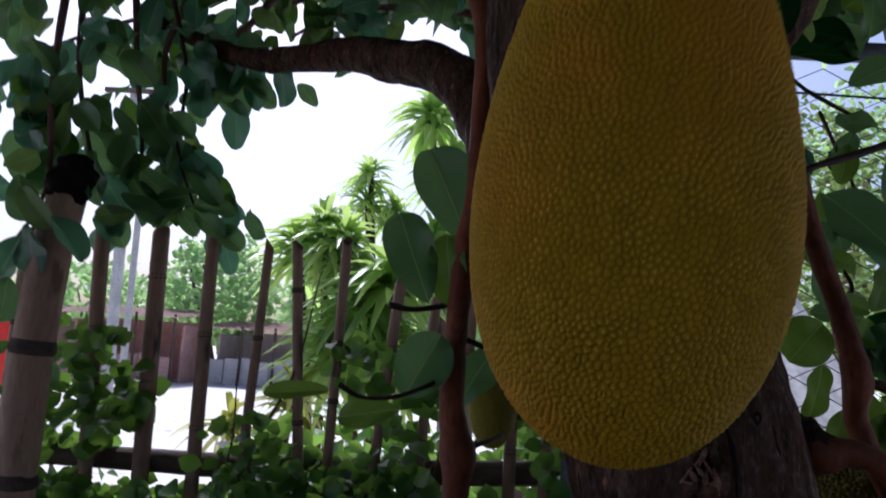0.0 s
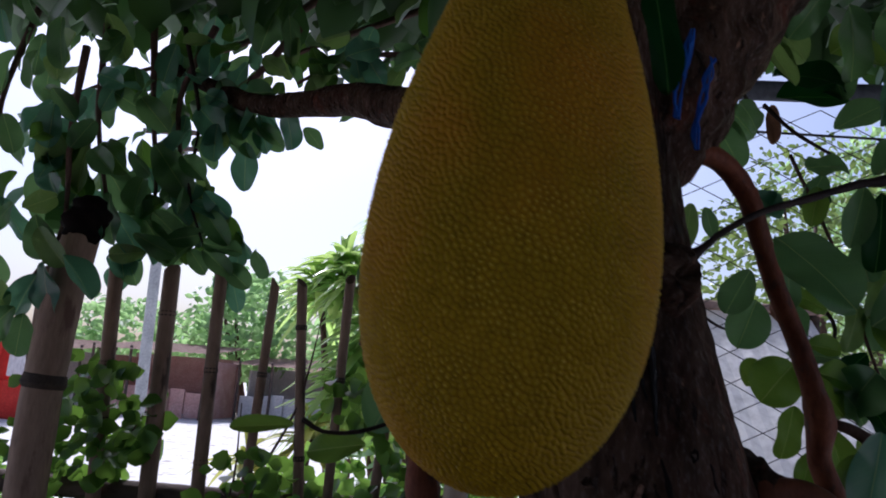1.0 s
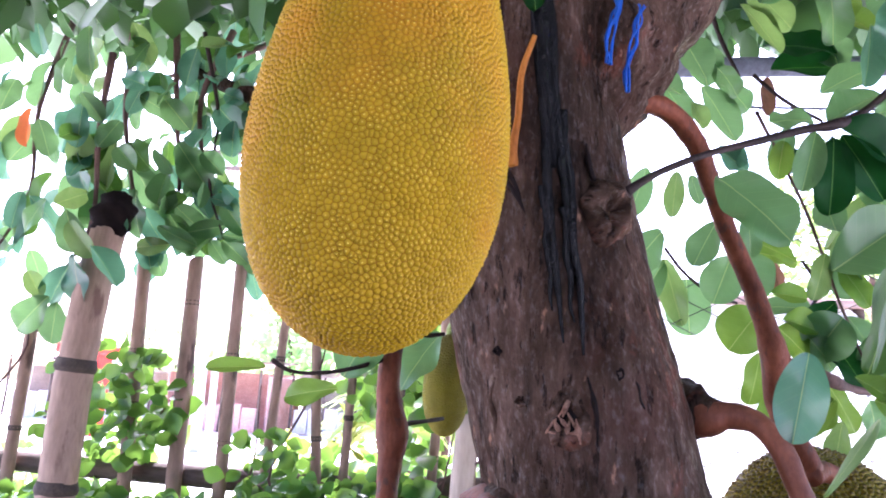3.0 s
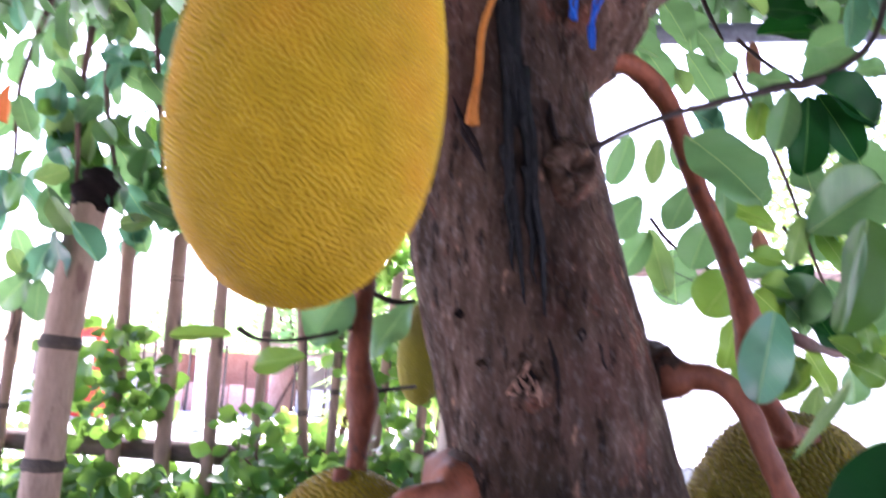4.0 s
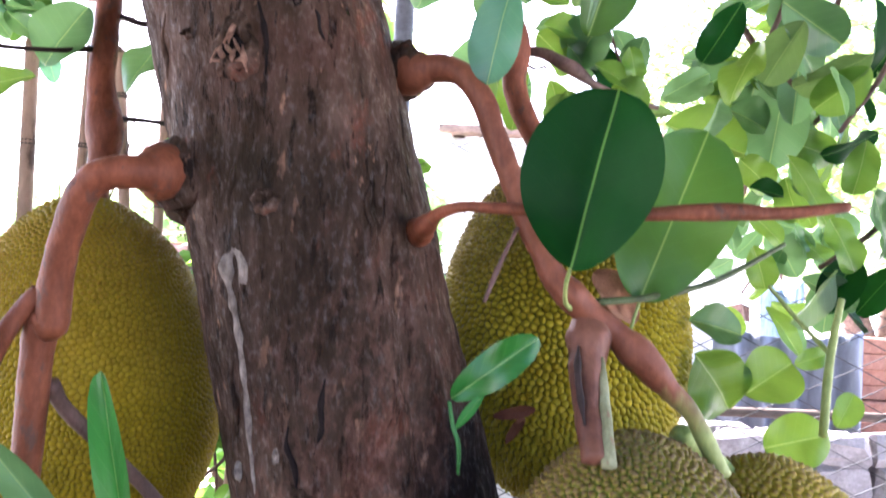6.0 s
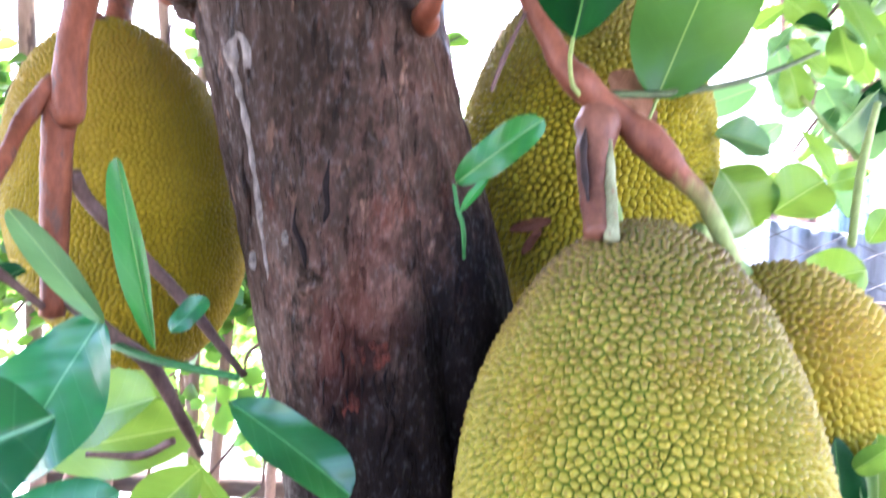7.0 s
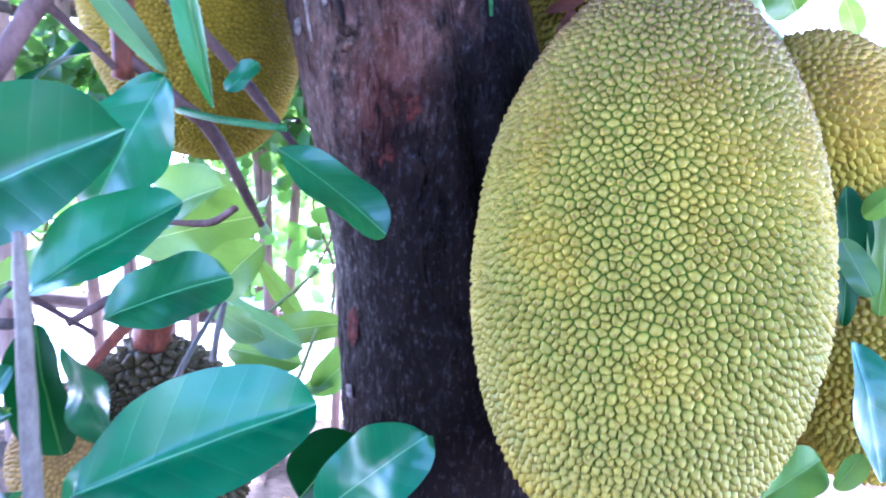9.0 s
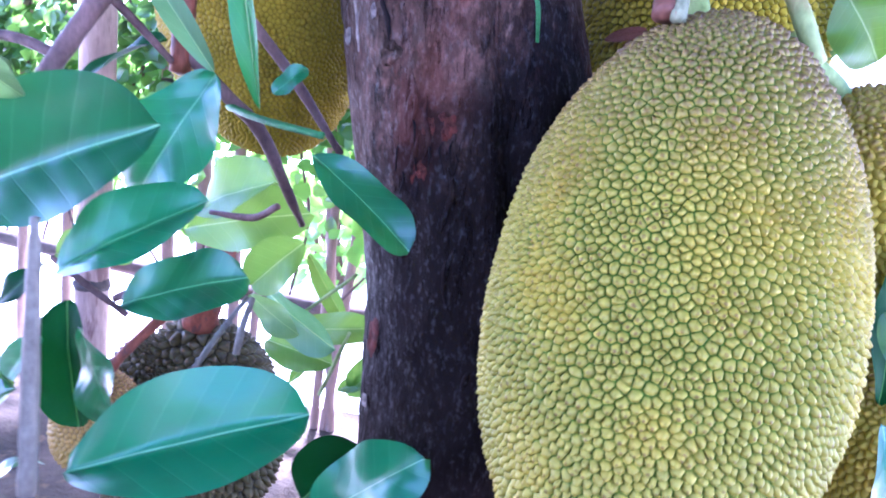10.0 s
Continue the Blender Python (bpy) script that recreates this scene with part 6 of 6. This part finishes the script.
part("post", tube("post", ((0.128, 1.66, 0.0), (0.130, 1.66, 0.7), (0.136, 1.66, 1.14), (0.143, 1.66, 1.34)), (0.028, 0.027, 0.0255, 0.024), PEELED_WOOD, 14, 6, 0.05, 7, 25), fence, "short pale peeled wooden post")
POST = ((-0.780, 1.600, 0.000), (-0.780, 1.600, 0.598), (-0.780, 1.600, 1.196), (-0.780, 1.600, 1.400), (-0.764, 1.600, 1.626), (-0.749, 1.600, 1.731))
post = tagged(new("bamboo_post", tube("bamboo_post", POST, (0.044, 0.044, 0.043, 0.043, 0.042, 0.041), PALE_BAMBOO, 18, 8, 0.05, 3, 14)), "thick leaning bamboo post beside the fence", "post")
part("knob", tube("knob", ((-0.753, 1.600, 1.719), (-0.745, 1.600, 1.753), (-0.735, 1.600, 1.786), (-0.727, 1.600, 1.816)), (0.038, 0.050, 0.046, 0.026), CRACK, 14, 5, 0.45, 4, 40), post, "dark lumpy top knot")
for low, top, f in ((0, 1, 0.6), (1, 2, 0.88), (3, 4, 0.0)):
    at = Vector(POST[low]).lerp(Vector(POST[top]), f)
    way = (Vector(POST[top]) - Vector(POST[low])).normalized()
    part("joint", tube("joint", (at - way * 0.016, at - way * 0.006, at + way * 0.002, at + way * 0.014), (0.0445, 0.0485, 0.0465, 0.044), BAMBOO_NODE, 18, 3, 0.06, low, 40), post, "dark ringed joint")

pole = tagged(new("concrete_post", tube("concrete_post", ((0.085, 2.9, 0), (0.088, 2.9, 0.7), (0.092, 2.9, 1.36)), (0.045, 0.042, 0.040), CONCRETE, 14, 4, 0.05, 2, 12)), "pale grey concrete post standing behind the fence", "post")

# ---- the vine on the fence ----
def vine_rows(count, seed):
    rnd = random.Random(seed)
    rows = []
    while len(rows) < count:
        x = rnd.uniform(-1.9, 0.42)
        z = (rnd.uniform(0.80, 1.18) if rnd.random() < 0.9 else rnd.uniform(0.5, 0.8)) if rnd.random() < 0.78 else rnd.uniform(1.15, 1.46)
        if z > 1.1 and noise.noise(Vector((x * 3.2, 0, z * 3.2))) < 0.08 * (z - 1.0) * 4 - 0.12:
            continue
        b = Vector((x, 1.78 + rnd.uniform(-0.10, 0.12), z))
        d = Vector((rnd.uniform(-1, 1), rnd.uniform(-1, 0.3), rnd.uniform(-0.9, 0.5))).normalized()
        length = rnd.uniform(0.028, 0.062)
        rows.append((b, b + d * length, length * 0.85, (rnd.uniform(-0.7, 0.7), -1, rnd.uniform(0, 1.2))))
    return rows


vine = tagged(empty("climbing_vine", (-0.6, 1.78, 0), "leafy green vine tangled over the bamboo fence", "vine"), kind="stuff")
part("foliage", scatter_leaves("foliage", vine_rows(5600, 31), VINE_LEAF), vine)
rnd = random.Random(8)
for k in range(16):
    x = -1.8 + k * 0.14
    pts = [Vector((x, 1.74, 0.4))]
    for i in range(6):
        pts.append(pts[-1] + Vector((rnd.uniform(-0.12, 0.14), rnd.uniform(-0.03, 0.03), rnd.uniform(0.05, 0.24))))
        pts[-1].y = 1.76 + rnd.uniform(-0.04, 0.04)
    part("tendril", tube("tendril", pts, [0.004] * 5 + [0.003, 0.0015], BROWN_TWIG, 6, 5, 0.1, k), vine)

# ---- plants beyond the fence ----
def strap_plant(at, crowns, length, mat, label, seed, count=46):
    """Bare stems that end in rosettes of long strap leaves."""
    rnd = random.Random(seed)
    ob = empty("dracaena", at, label, "plant", "dracaenas beyond the fence")
    for cx, cy, cz in crowns:
        top = Vector((cx, cy, cz))
        part("stem", tube("stem", (Vector(at), Vector(at).lerp(top, 0.5) + Vector((0.05, 0, 0)), top), (0.03, 0.025, 0.018), BROWN_TWIG, 8, 6, 0.1, seed), ob)
        verts, faces = [], []
        for i in range(count):
            a, e = rnd.uniform(0, 6.283), rnd.uniform(-0.5, 1.45)
            d = Vector((math.cos(a) * math.cos(e), math.sin(a) * math.cos(e), math.sin(e)))
            w = d.cross(Vector((0, 0, 1))).normalized()
            ln, b = length * rnd.uniform(0.7, 1.2), top - Vector((0, 0, rnd.uniform(0, 0.35) * length * 1.3))
            k = len(verts)
            for s in range(6):
                f = s / 5
                c = b + d * ln * f - Vector((0, 0, ln * 0.5 * f * f))
                half = 0.05 * length / 0.4 * math.sin(math.pi * (0.12 + 0.86 * f)) * 0.6
                verts += [c - w * half + Vector((0, 0, half * 0.5)), c, c + w * half + Vector((0, 0, half * 0.5))]
            for s in range(5):
                for j in (0, 1):
                    q = k + s * 3 + j
                    faces.append((q, q + 1, q + 4, q + 3))
        part("leaf_crown", mesh_of("leaf_crown", verts, faces, mat), ob)
    return ob


strap_plant((-0.75, 4.6, 0), ((-0.772, 4.500, 2.187), (-0.941, 4.600, 2.070), (-0.626, 4.400, 2.093)), 0.36, PALM_LEAF, "tall dracaena with bright arching strap leaves", 1, 110)
strap_plant((-0.45, 4.9, 0), ((-0.573, 4.900, 2.639), (-0.584, 4.900, 2.444), (-0.390, 4.900, 2.397)), 0.24, PALM_LEAF, "tall dracaena with a spiky top shoot", 5, 70)
strap_plant((-0.35, 4.3, 0), ((-0.482, 4.300, 1.755), (-0.288, 4.200, 1.919), (-0.573, 4.200, 1.487), (-0.289, 4.200, 1.506)), 0.42, PALM_LEAF, "tall dracaena with dense dark strap leaves", 2, 120)
strap_plant((0.05, 4.6, 0), ((-0.171, 4.600, 2.993), (-0.004, 4.600, 2.632), (-0.092, 4.500, 2.141)), 0.34, PALM_LEAF, "tall dracaena with drooping crowns of strap leaves", 3, 100)
strap_plant((-1.0, 4.0, 0), ((-1.05, 3.9, 1.05), (-0.75, 4.0, 1.2)), 0.30, YELLOW_LEAF, "low dracaena with yellow variegated leaves", 4, 34)


def bush(name, at, size, count, leaf_size, mat, label, seed, category="bush"):
    """A loose mound of leaves on a few stems."""
    rnd = random.Random(seed)
    ob = tagged(empty(name, at, label, category))
    rows = []
    for i in range(count):
        while True:
            p = Vector((rnd.uniform(-1, 1), rnd.uniform(-1, 1), rnd.uniform(-1, 1)))
            if 0.35 < p.length < 1 + 0.25 * noise.noise(p * 3 + Vector((seed, 0, 0))) and noise.noise(p * 4 + Vector((seed, 3, 0))) > -0.22:
                break
        c = Vector(at) + Vector((p.x * size[0], p.y * size[1], size[2] * (1 + p.z) * 0.5 + size[3]))
        d = Vector((rnd.uniform(-1, 1), rnd.uniform(-1, 1), rnd.uniform(-0.8, 0.8))).normalized()
        ln = leaf_size * rnd.uniform(0.6, 1.3)
        rows.append((c, c + d * ln, ln * 0.55, (rnd.uniform(-0.8, 0.8), -1, rnd.uniform(0, 1))))
    for k in range(4):
        a = rnd.uniform(0, 6.28)
        top = Vector(at) + Vector((math.cos(a) * size[0] * 0.5, math.sin(a) * size[1] * 0.5, size[3] + size[2] * 0.7))
        part("stem" if size[3] < 0.6 else "trunk", tube("stem", (Vector(at) + Vector((0.05 * k, 0, 0)), Vector(at).lerp(top, 0.5), top), [max(0.01, size[2] * q) for q in (0.03, 0.022, 0.008)], BROWN_TWIG, 7, 5, 0.1, k), ob)
    tagged(part("foliage", scatter_leaves("foliage", rows, mat, 3), ob), kind="stuff")
    return ob


bush("bush", (-0.2, 2.9, 0), (0.55, 0.35, 1.25, 0.0), 900, 0.09, BUSH_LEAF, "bright green leafy bush behind the fence", 1)
bush("bush", (-0.9, 3.2, 0), (0.35, 0.3, 0.75, 0.0), 400, 0.09, BUSH_LEAF, "bright green leafy bush behind the fence", 2)
bush("bush", (0.35, 3.2, 0), (0.4, 0.3, 1.3, 0.0), 600, 0.08, BUSH_LEAF, "bright green leafy bush behind the fence", 3)
bush("tree", (-9.2, 27.5, 0), (2.3, 2.0, 4.4, 1.0), 1700, 0.36, TREE_LEAF, "broad leafy tree behind the huts", 5, "tree")
bush("tree", (-14.5, 29, 0), (4.0, 2.4, 3.4, 0.8), 1300, 0.4, TREE_LEAF, "broad leafy tree behind the huts", 6, "tree")
bush("tree", (-5.5, 34, 0), (3.0, 2.5, 4.4, 0.8), 1800, 0.5, TREE_LEAF, "distant broad leafy green tree", 7, "tree")
bush("tree", (-1.5, 34, 0), (3.0, 2.5, 5.0, 0.8), 1800, 0.5, TREE_LEAF, "distant broad leafy green tree", 8, "tree")
bush("tree", (5.2, 8.5, 0), (2.0, 1.6, 4.2, 1.0), 5200, 0.12, TREE_LEAF, "sunlit small-leaved tree beyond the wire fence", 9, "tree")
bush("tree", (3.2, 7.0, 0), (1.2, 1.0, 2.6, 1.5), 3600, 0.085, SUNNY_LEAF, "yellow-green sunlit tree beyond the wire fence", 10, "tree")
bush("tree", (9.5, 10.5, 0), (3.0, 2.0, 5.0, 0.8), 2400, 0.25, TREE_LEAF, "sunlit small-leaved tree beyond the wire fence", 11, "tree")
bush("bush", (-3.2, 4.6, 0), (0.8, 0.5, 0.9, 0.0), 500, 0.12, BUSH_LEAF, "green bush beyond the fence", 12)

# ---- huts across the yard ----
def hut(at, size, wall_mat, label, posts=4, boards=True):
    """A low hut with a lean-to roof on posts, board walls and a dark doorway."""
    w, d, h = size
    ob = empty("hut", at, label, "hut", "huts across the yard")
    o = Vector(at)
    part("wall", box("wall", (w, 0.08, h * 0.92), wall_mat, 0.01), ob, "", Matrix.Translation(o + Vector((0, d * 0.35, h * 0.46))))
    for s in (-1, 1):
        part("wall", box("wall", (0.08, d * 0.66, h * 0.86), wall_mat, 0.01), ob, "", Matrix.Translation(o + Vector((s * w * 0.46, 0, h * 0.43))))
    bm = bmesh.new()
    n = int(w / 0.12)
    rows = []
    for i in range(n + 1):
        x = -w * 0.55 + w * 1.1 * i / n
        z = 0.02 * math.sin(i * math.pi)
        rows.append([bm.verts.new((x, y, h + zz + (0.025 if i % 2 else 0))) for y, zz in ((-d * 0.75, -0.12), (d * 0.55, 0.28))])
    for a, b in zip(rows, rows[1:]):
        bm.faces.new((a[0], b[0], b[1], a[1]))
    bmesh.ops.solidify(bm, geom=bm.faces[:], thickness=0.02)
    part("roof", from_bm("roof", bm, RUST_ROOF), ob, "rusty corrugated roof", Matrix.Translation(o))
    for i in range(posts):
        x = -w * 0.48 + w * 0.96 * i / max(1, posts - 1)
        part("post", tube("post", ((x, -d * 0.65, 0), (x + 0.02, -d * 0.65, h * 0.5), (x, -d * 0.65, h)), (0.05, 0.045, 0.045), DARK_WOOD, 8, 3), ob, "", Matrix.Translation(o))
    if boards:
        for i in range(int(w / 0.5)):
            part("board", box("board", (0.46, 0.03, 0.75 + 0.1 * (i % 3)), wall_mat, 0.006), ob, "", Matrix.Translation(o + Vector((-w * 0.45 + 0.5 * i + 0.2, -d * 0.6, 0.42))))
    return ob


hut((-15.5, 25, 0), (5.0, 3.0, 2.0), GREY_WALL, "low grey board hut with a rusty roof")
hut((-10.6, 24.5, 0), (3.8, 3.0, 2.1), RED_WALL, "dark red board hut with a rusty roof")
hut((-6.6, 26, 0), (3.4, 3.0, 1.9), GREY_WALL, "low grey board hut with a rusty roof")
hut((-3.2, 28, 0), (3.0, 3.0, 1.9), RED_WALL, "dark red board hut with a rusty roof")
kiosk = empty("kiosk", (-11.4, 17.5, 0), "bright red painted kiosk with a pale panel", "kiosk")
for dx in (-0.45, 0.45):
    part("pillar", box("pillar", (0.22, 0.5, 2.0), RED_PAINT, 0.02), kiosk, "", Matrix.Translation((-11.4 + dx, 17.5, 1.0)))
part("roof", box("roof", (1.3, 0.8, 0.25), RED_PAINT, 0.04), kiosk, "", Matrix.Translation((-11.4, 17.5, 2.1)))
part("counter", box("counter", (0.7, 0.4, 0.9), RED_PAINT, 0.02), kiosk, "", Matrix.Translation((-11.4, 17.55, 0.45)))
# Plain white panel on the kiosk front, not lit.
part("window", box("window", (0.5, 0.06, 0.8), WHITE_WALL, 0.02), kiosk, "plain white panel", Matrix.Translation((-11.4, 17.45, 1.4)))
for x, y, lean, wide in ((-7.16, 15.3, -0.03, 1.5), (-7.42, 16.5, -0.02, 0.95)):
    p = empty("utility_pole", (x, y, 0), "pale grey concrete utility pole", "pole", "utility poles")
    part("shaft", tube("shaft", ((x, y, 0), (x + lean * 3, y, 3), (x + lean * 7, y, 7)), (0.085 * wide, 0.078 * wide, 0.065 * wide), CONCRETE, 12, 4), p)
    part("crossarm", box("crossarm", (1.2, 0.08, 0.1), DARK_WOOD, 0.01), p, "", Matrix.Translation((x + lean * 6.6, y - 0.12, 6.6)))

# ---- wire fence and the yard beside it ----
FY = 1.72
wire_fence = empty("chain_link_fence", (1.3, FY, 0), "sagging chain-link fence under a galvanised pipe", "fence")
verts, faces = [], []
pitch = 0.068


def wire_run(a, b, r=0.0013):
    k = len(verts)
    d = (b - a).normalized()
    s = d.cross(Vector((0, 1, 0))).normalized() * r
    o = Vector((0, r, 0))
    for c in (a, b):
        verts.extend((c + s, c - s * 0.5 + o, c - s * 0.5 - o))
    for j in range(3):
        faces.append((k + j, k + (j + 1) % 3, k + 3 + (j + 1) % 3, k + 3 + j))


x0, x1, z0, z1 = 0.385, 3.4, 0.25, 2.18
cols, rows_n = int((x1 - x0) / pitch), int((z1 - z0) / (pitch * 0.5))
for i in range(cols):
    for j in range(rows_n):
        flip = (i + j) % 2
        xa, xb = x0 + (i + flip) * pitch, x0 + (i + 1 - flip) * pitch
        a, b = [Vector((x + 0.006 * noise.noise(Vector((x * 4, z * 4, 0))), FY + 0.02 * noise.noise(Vector((x * 2, z * 2, 5))), z)) for x, z in ((xa, z0 + j * pitch * 0.5), (xb, z0 + (j + 1) * pitch * 0.5))]
        wire_run(a, b)
part("wire_mesh", mesh_of("wire_mesh", verts, faces, WIRE), wire_fence)
part("top_pipe", tube("top_pipe", ((0.37, FY, 2.20), (1.9, FY, 2.205), (3.4, FY, 2.20)), (0.024, 0.024, 0.024), PIPE, 12, 4), wire_fence)
for x in (0.385, 1.9, 3.4):
    part("pipe_post", tube("pipe_post", ((x, FY, 0), (x, FY, 1.1), (x, FY, 2.2)), (0.022, 0.022, 0.022), PIPE, 12, 3), wire_fence)
part("strand", tube("strand", ((0.44, FY - 0.01, 2.10), (1.9, FY - 0.01, 2.08), (3.4, FY - 0.01, 2.10)), (0.003, 0.003, 0.003), WIRE, 6, 6), wire_fence)

house = empty("white_shed", (1.25, 4.3, 0), "low shed under a white sheet roof with a rusty ridge", "shed")
bm = bmesh.new()
rows = []
for i in range(33):
    x = 0.45 + 1.55 * i / 32
    lift = 0.012 if i % 2 else 0.0
    rows.append([bm.verts.new((x, y, z + lift)) for y, z in ((3.35, 1.12), (3.9, 1.56), (4.5, 2.03))])
for a, b in zip(rows, rows[1:]):
    for j in (0, 1):
        bm.faces.new((a[j], b[j], b[j + 1], a[j + 1]))
bmesh.ops.solidify(bm, geom=bm.faces[:], thickness=0.006)
part("roof_sheet", from_bm("roof_sheet", bm, WHITE_WALL), house, "white corrugated roof sheet")
part("ridge_cap", box("ridge_cap", (1.7, 0.16, 0.06), RUST_ROOF, 0.012, 4), house, "rusty brown ridge cap", Matrix.Translation((1.22, 4.5, 2.06)))
part("wall", box("wall", (1.4, 0.08, 1.05), WHITE_WALL, 0.01), house, "", Matrix.Translation((1.22, 3.5, 0.52)))
part("wall", box("wall", (0.08, 1.0, 1.05), GREY_WALL, 0.01), house, "", Matrix.Translation((1.88, 4.05, 0.52)))
for x in (0.5, 2.02):
    part("corner_post", tube("corner_post", ((x, 3.4, 0), (x, 3.4, 0.6), (x, 3.4, 1.2)), (0.04, 0.04, 0.04), DARK_WOOD, 8, 3), house)
    part("corner_post", tube("corner_post", ((x, 4.5, 0), (x, 4.5, 1.0), (x, 4.5, 2.03)), (0.04, 0.04, 0.04), DARK_WOOD, 8, 3), house)


def drape(name, at, size, mat, label, folds, seed, category="tarpaulin"):
    """Cloth hung over a line, with hanging folds."""
    w, h = size
    nx, nz = 50, 16
    verts, faces = [], []
    for i in range(nx + 1):
        for k in range(nz + 1):
            x, s = w * (i / nx - 0.5), k / nz
            y = (0.02 + 0.05 * s) * math.sin(folds * i / nx * 6.28 + seed) + 0.04 * noise.noise(Vector((x * 4, s * 2, seed)))
            verts.append((x, y, h * (1 - s) - 0.04 * math.sin(i / nx * 3.14) * (1 - s)))

    for i in range(nx):
        for k in range(nz):
            a = i * (nz + 1) + k
            faces.append((a, a + 1, a + nz + 2, a + nz + 1))
    ob = tagged(new(name, mesh_of(name, verts, faces, mat)), label, category)
    ob.matrix_world = Matrix.Translation(at)
    md = ob.modifiers.new("thickness", "SOLIDIFY")
    md.thickness = 0.004
    line = [Vector(verts[i * (nz + 1)]) + Vector((0, 0, 0.006)) for i in range(0, nx + 1, 5)]
    part("rope", tube("rope", line, [0.006] * len(line), PALE_BAMBOO, 6, 2), ob, "thin pale rope through the top edge")
    low = [Vector(verts[i * (nz + 1) + nz]) + Vector((0, 0, 0.012)) for i in range(0, nx + 1, 2)]
    part("hem", tube("hem", low, [0.007] * len(low), mat, 6, 2), ob, "rolled hem")
    return ob


drape("tarpaulin", (1.78, 2.9, 0.0), (0.56, 1.06), TARP, "grey-blue tarpaulin hung in upright folds", 5, 1)
drape("tarpaulin", (1.84, 3.1, 0.0), (0.17, 1.24), BLUE_TARP, "pale blue plastic sheet hung in folds", 2, 2)


def stone_row(at, width, courses, seed, label):
    """A rough wall of grey blocks laid in courses."""
    rnd = random.Random(seed)
    ob = empty("stone_wall", at, label, "wall")
    z = 0.0
    for c in range(courses):
        x = -width / 2
        h = rnd.uniform(0.09, 0.13)
        while x < width / 2:
            w = rnd.uniform(0.13, 0.24)
            part("stone", box("stone", (w - 0.012, 0.16, h - 0.010), STONE, 0.016, rnd.randrange(1, 999)), ob, "", Matrix.Translation(Vector(at) + Vector((x + w / 2, rnd.uniform(-0.015, 0.015), z + h / 2))))
            x += w
        z += h
    return ob


stone_row((2.1, 2.55, 0.0), 1.9, 7, 4, "low rough wall of mauve-grey stone blocks")
pipe = tagged(new("metal_pipe", tube("metal_pipe", ((1.2, 2.55, 0.79), (2.0, 2.54, 0.80), (3.0, 2.56, 0.79)), (0.016, 0.016, 0.016), DARK_WOOD, 8, 4)), "dark pipe lying along the wall top", "pipe")
for i in range(34):
    rnd = random.Random(i + 70)
    b = tagged(new("brick", box("brick", (0.2, 0.1, 0.06), BRICK, 0.005, i + 1)), "loose red brick stacked beside the sheets", "brick", "bricks in the stack")
    b.matrix_world = Matrix.Translation((2.16 + 0.21 * (i % 2) + rnd.uniform(-0.01, 0.01), 3.05 + rnd.uniform(-0.02, 0.02), 0.031 + 0.0605 * (i // 2))) @ Matrix.Rotation(rnd.uniform(-0.06, 0.06), 4, "Z")
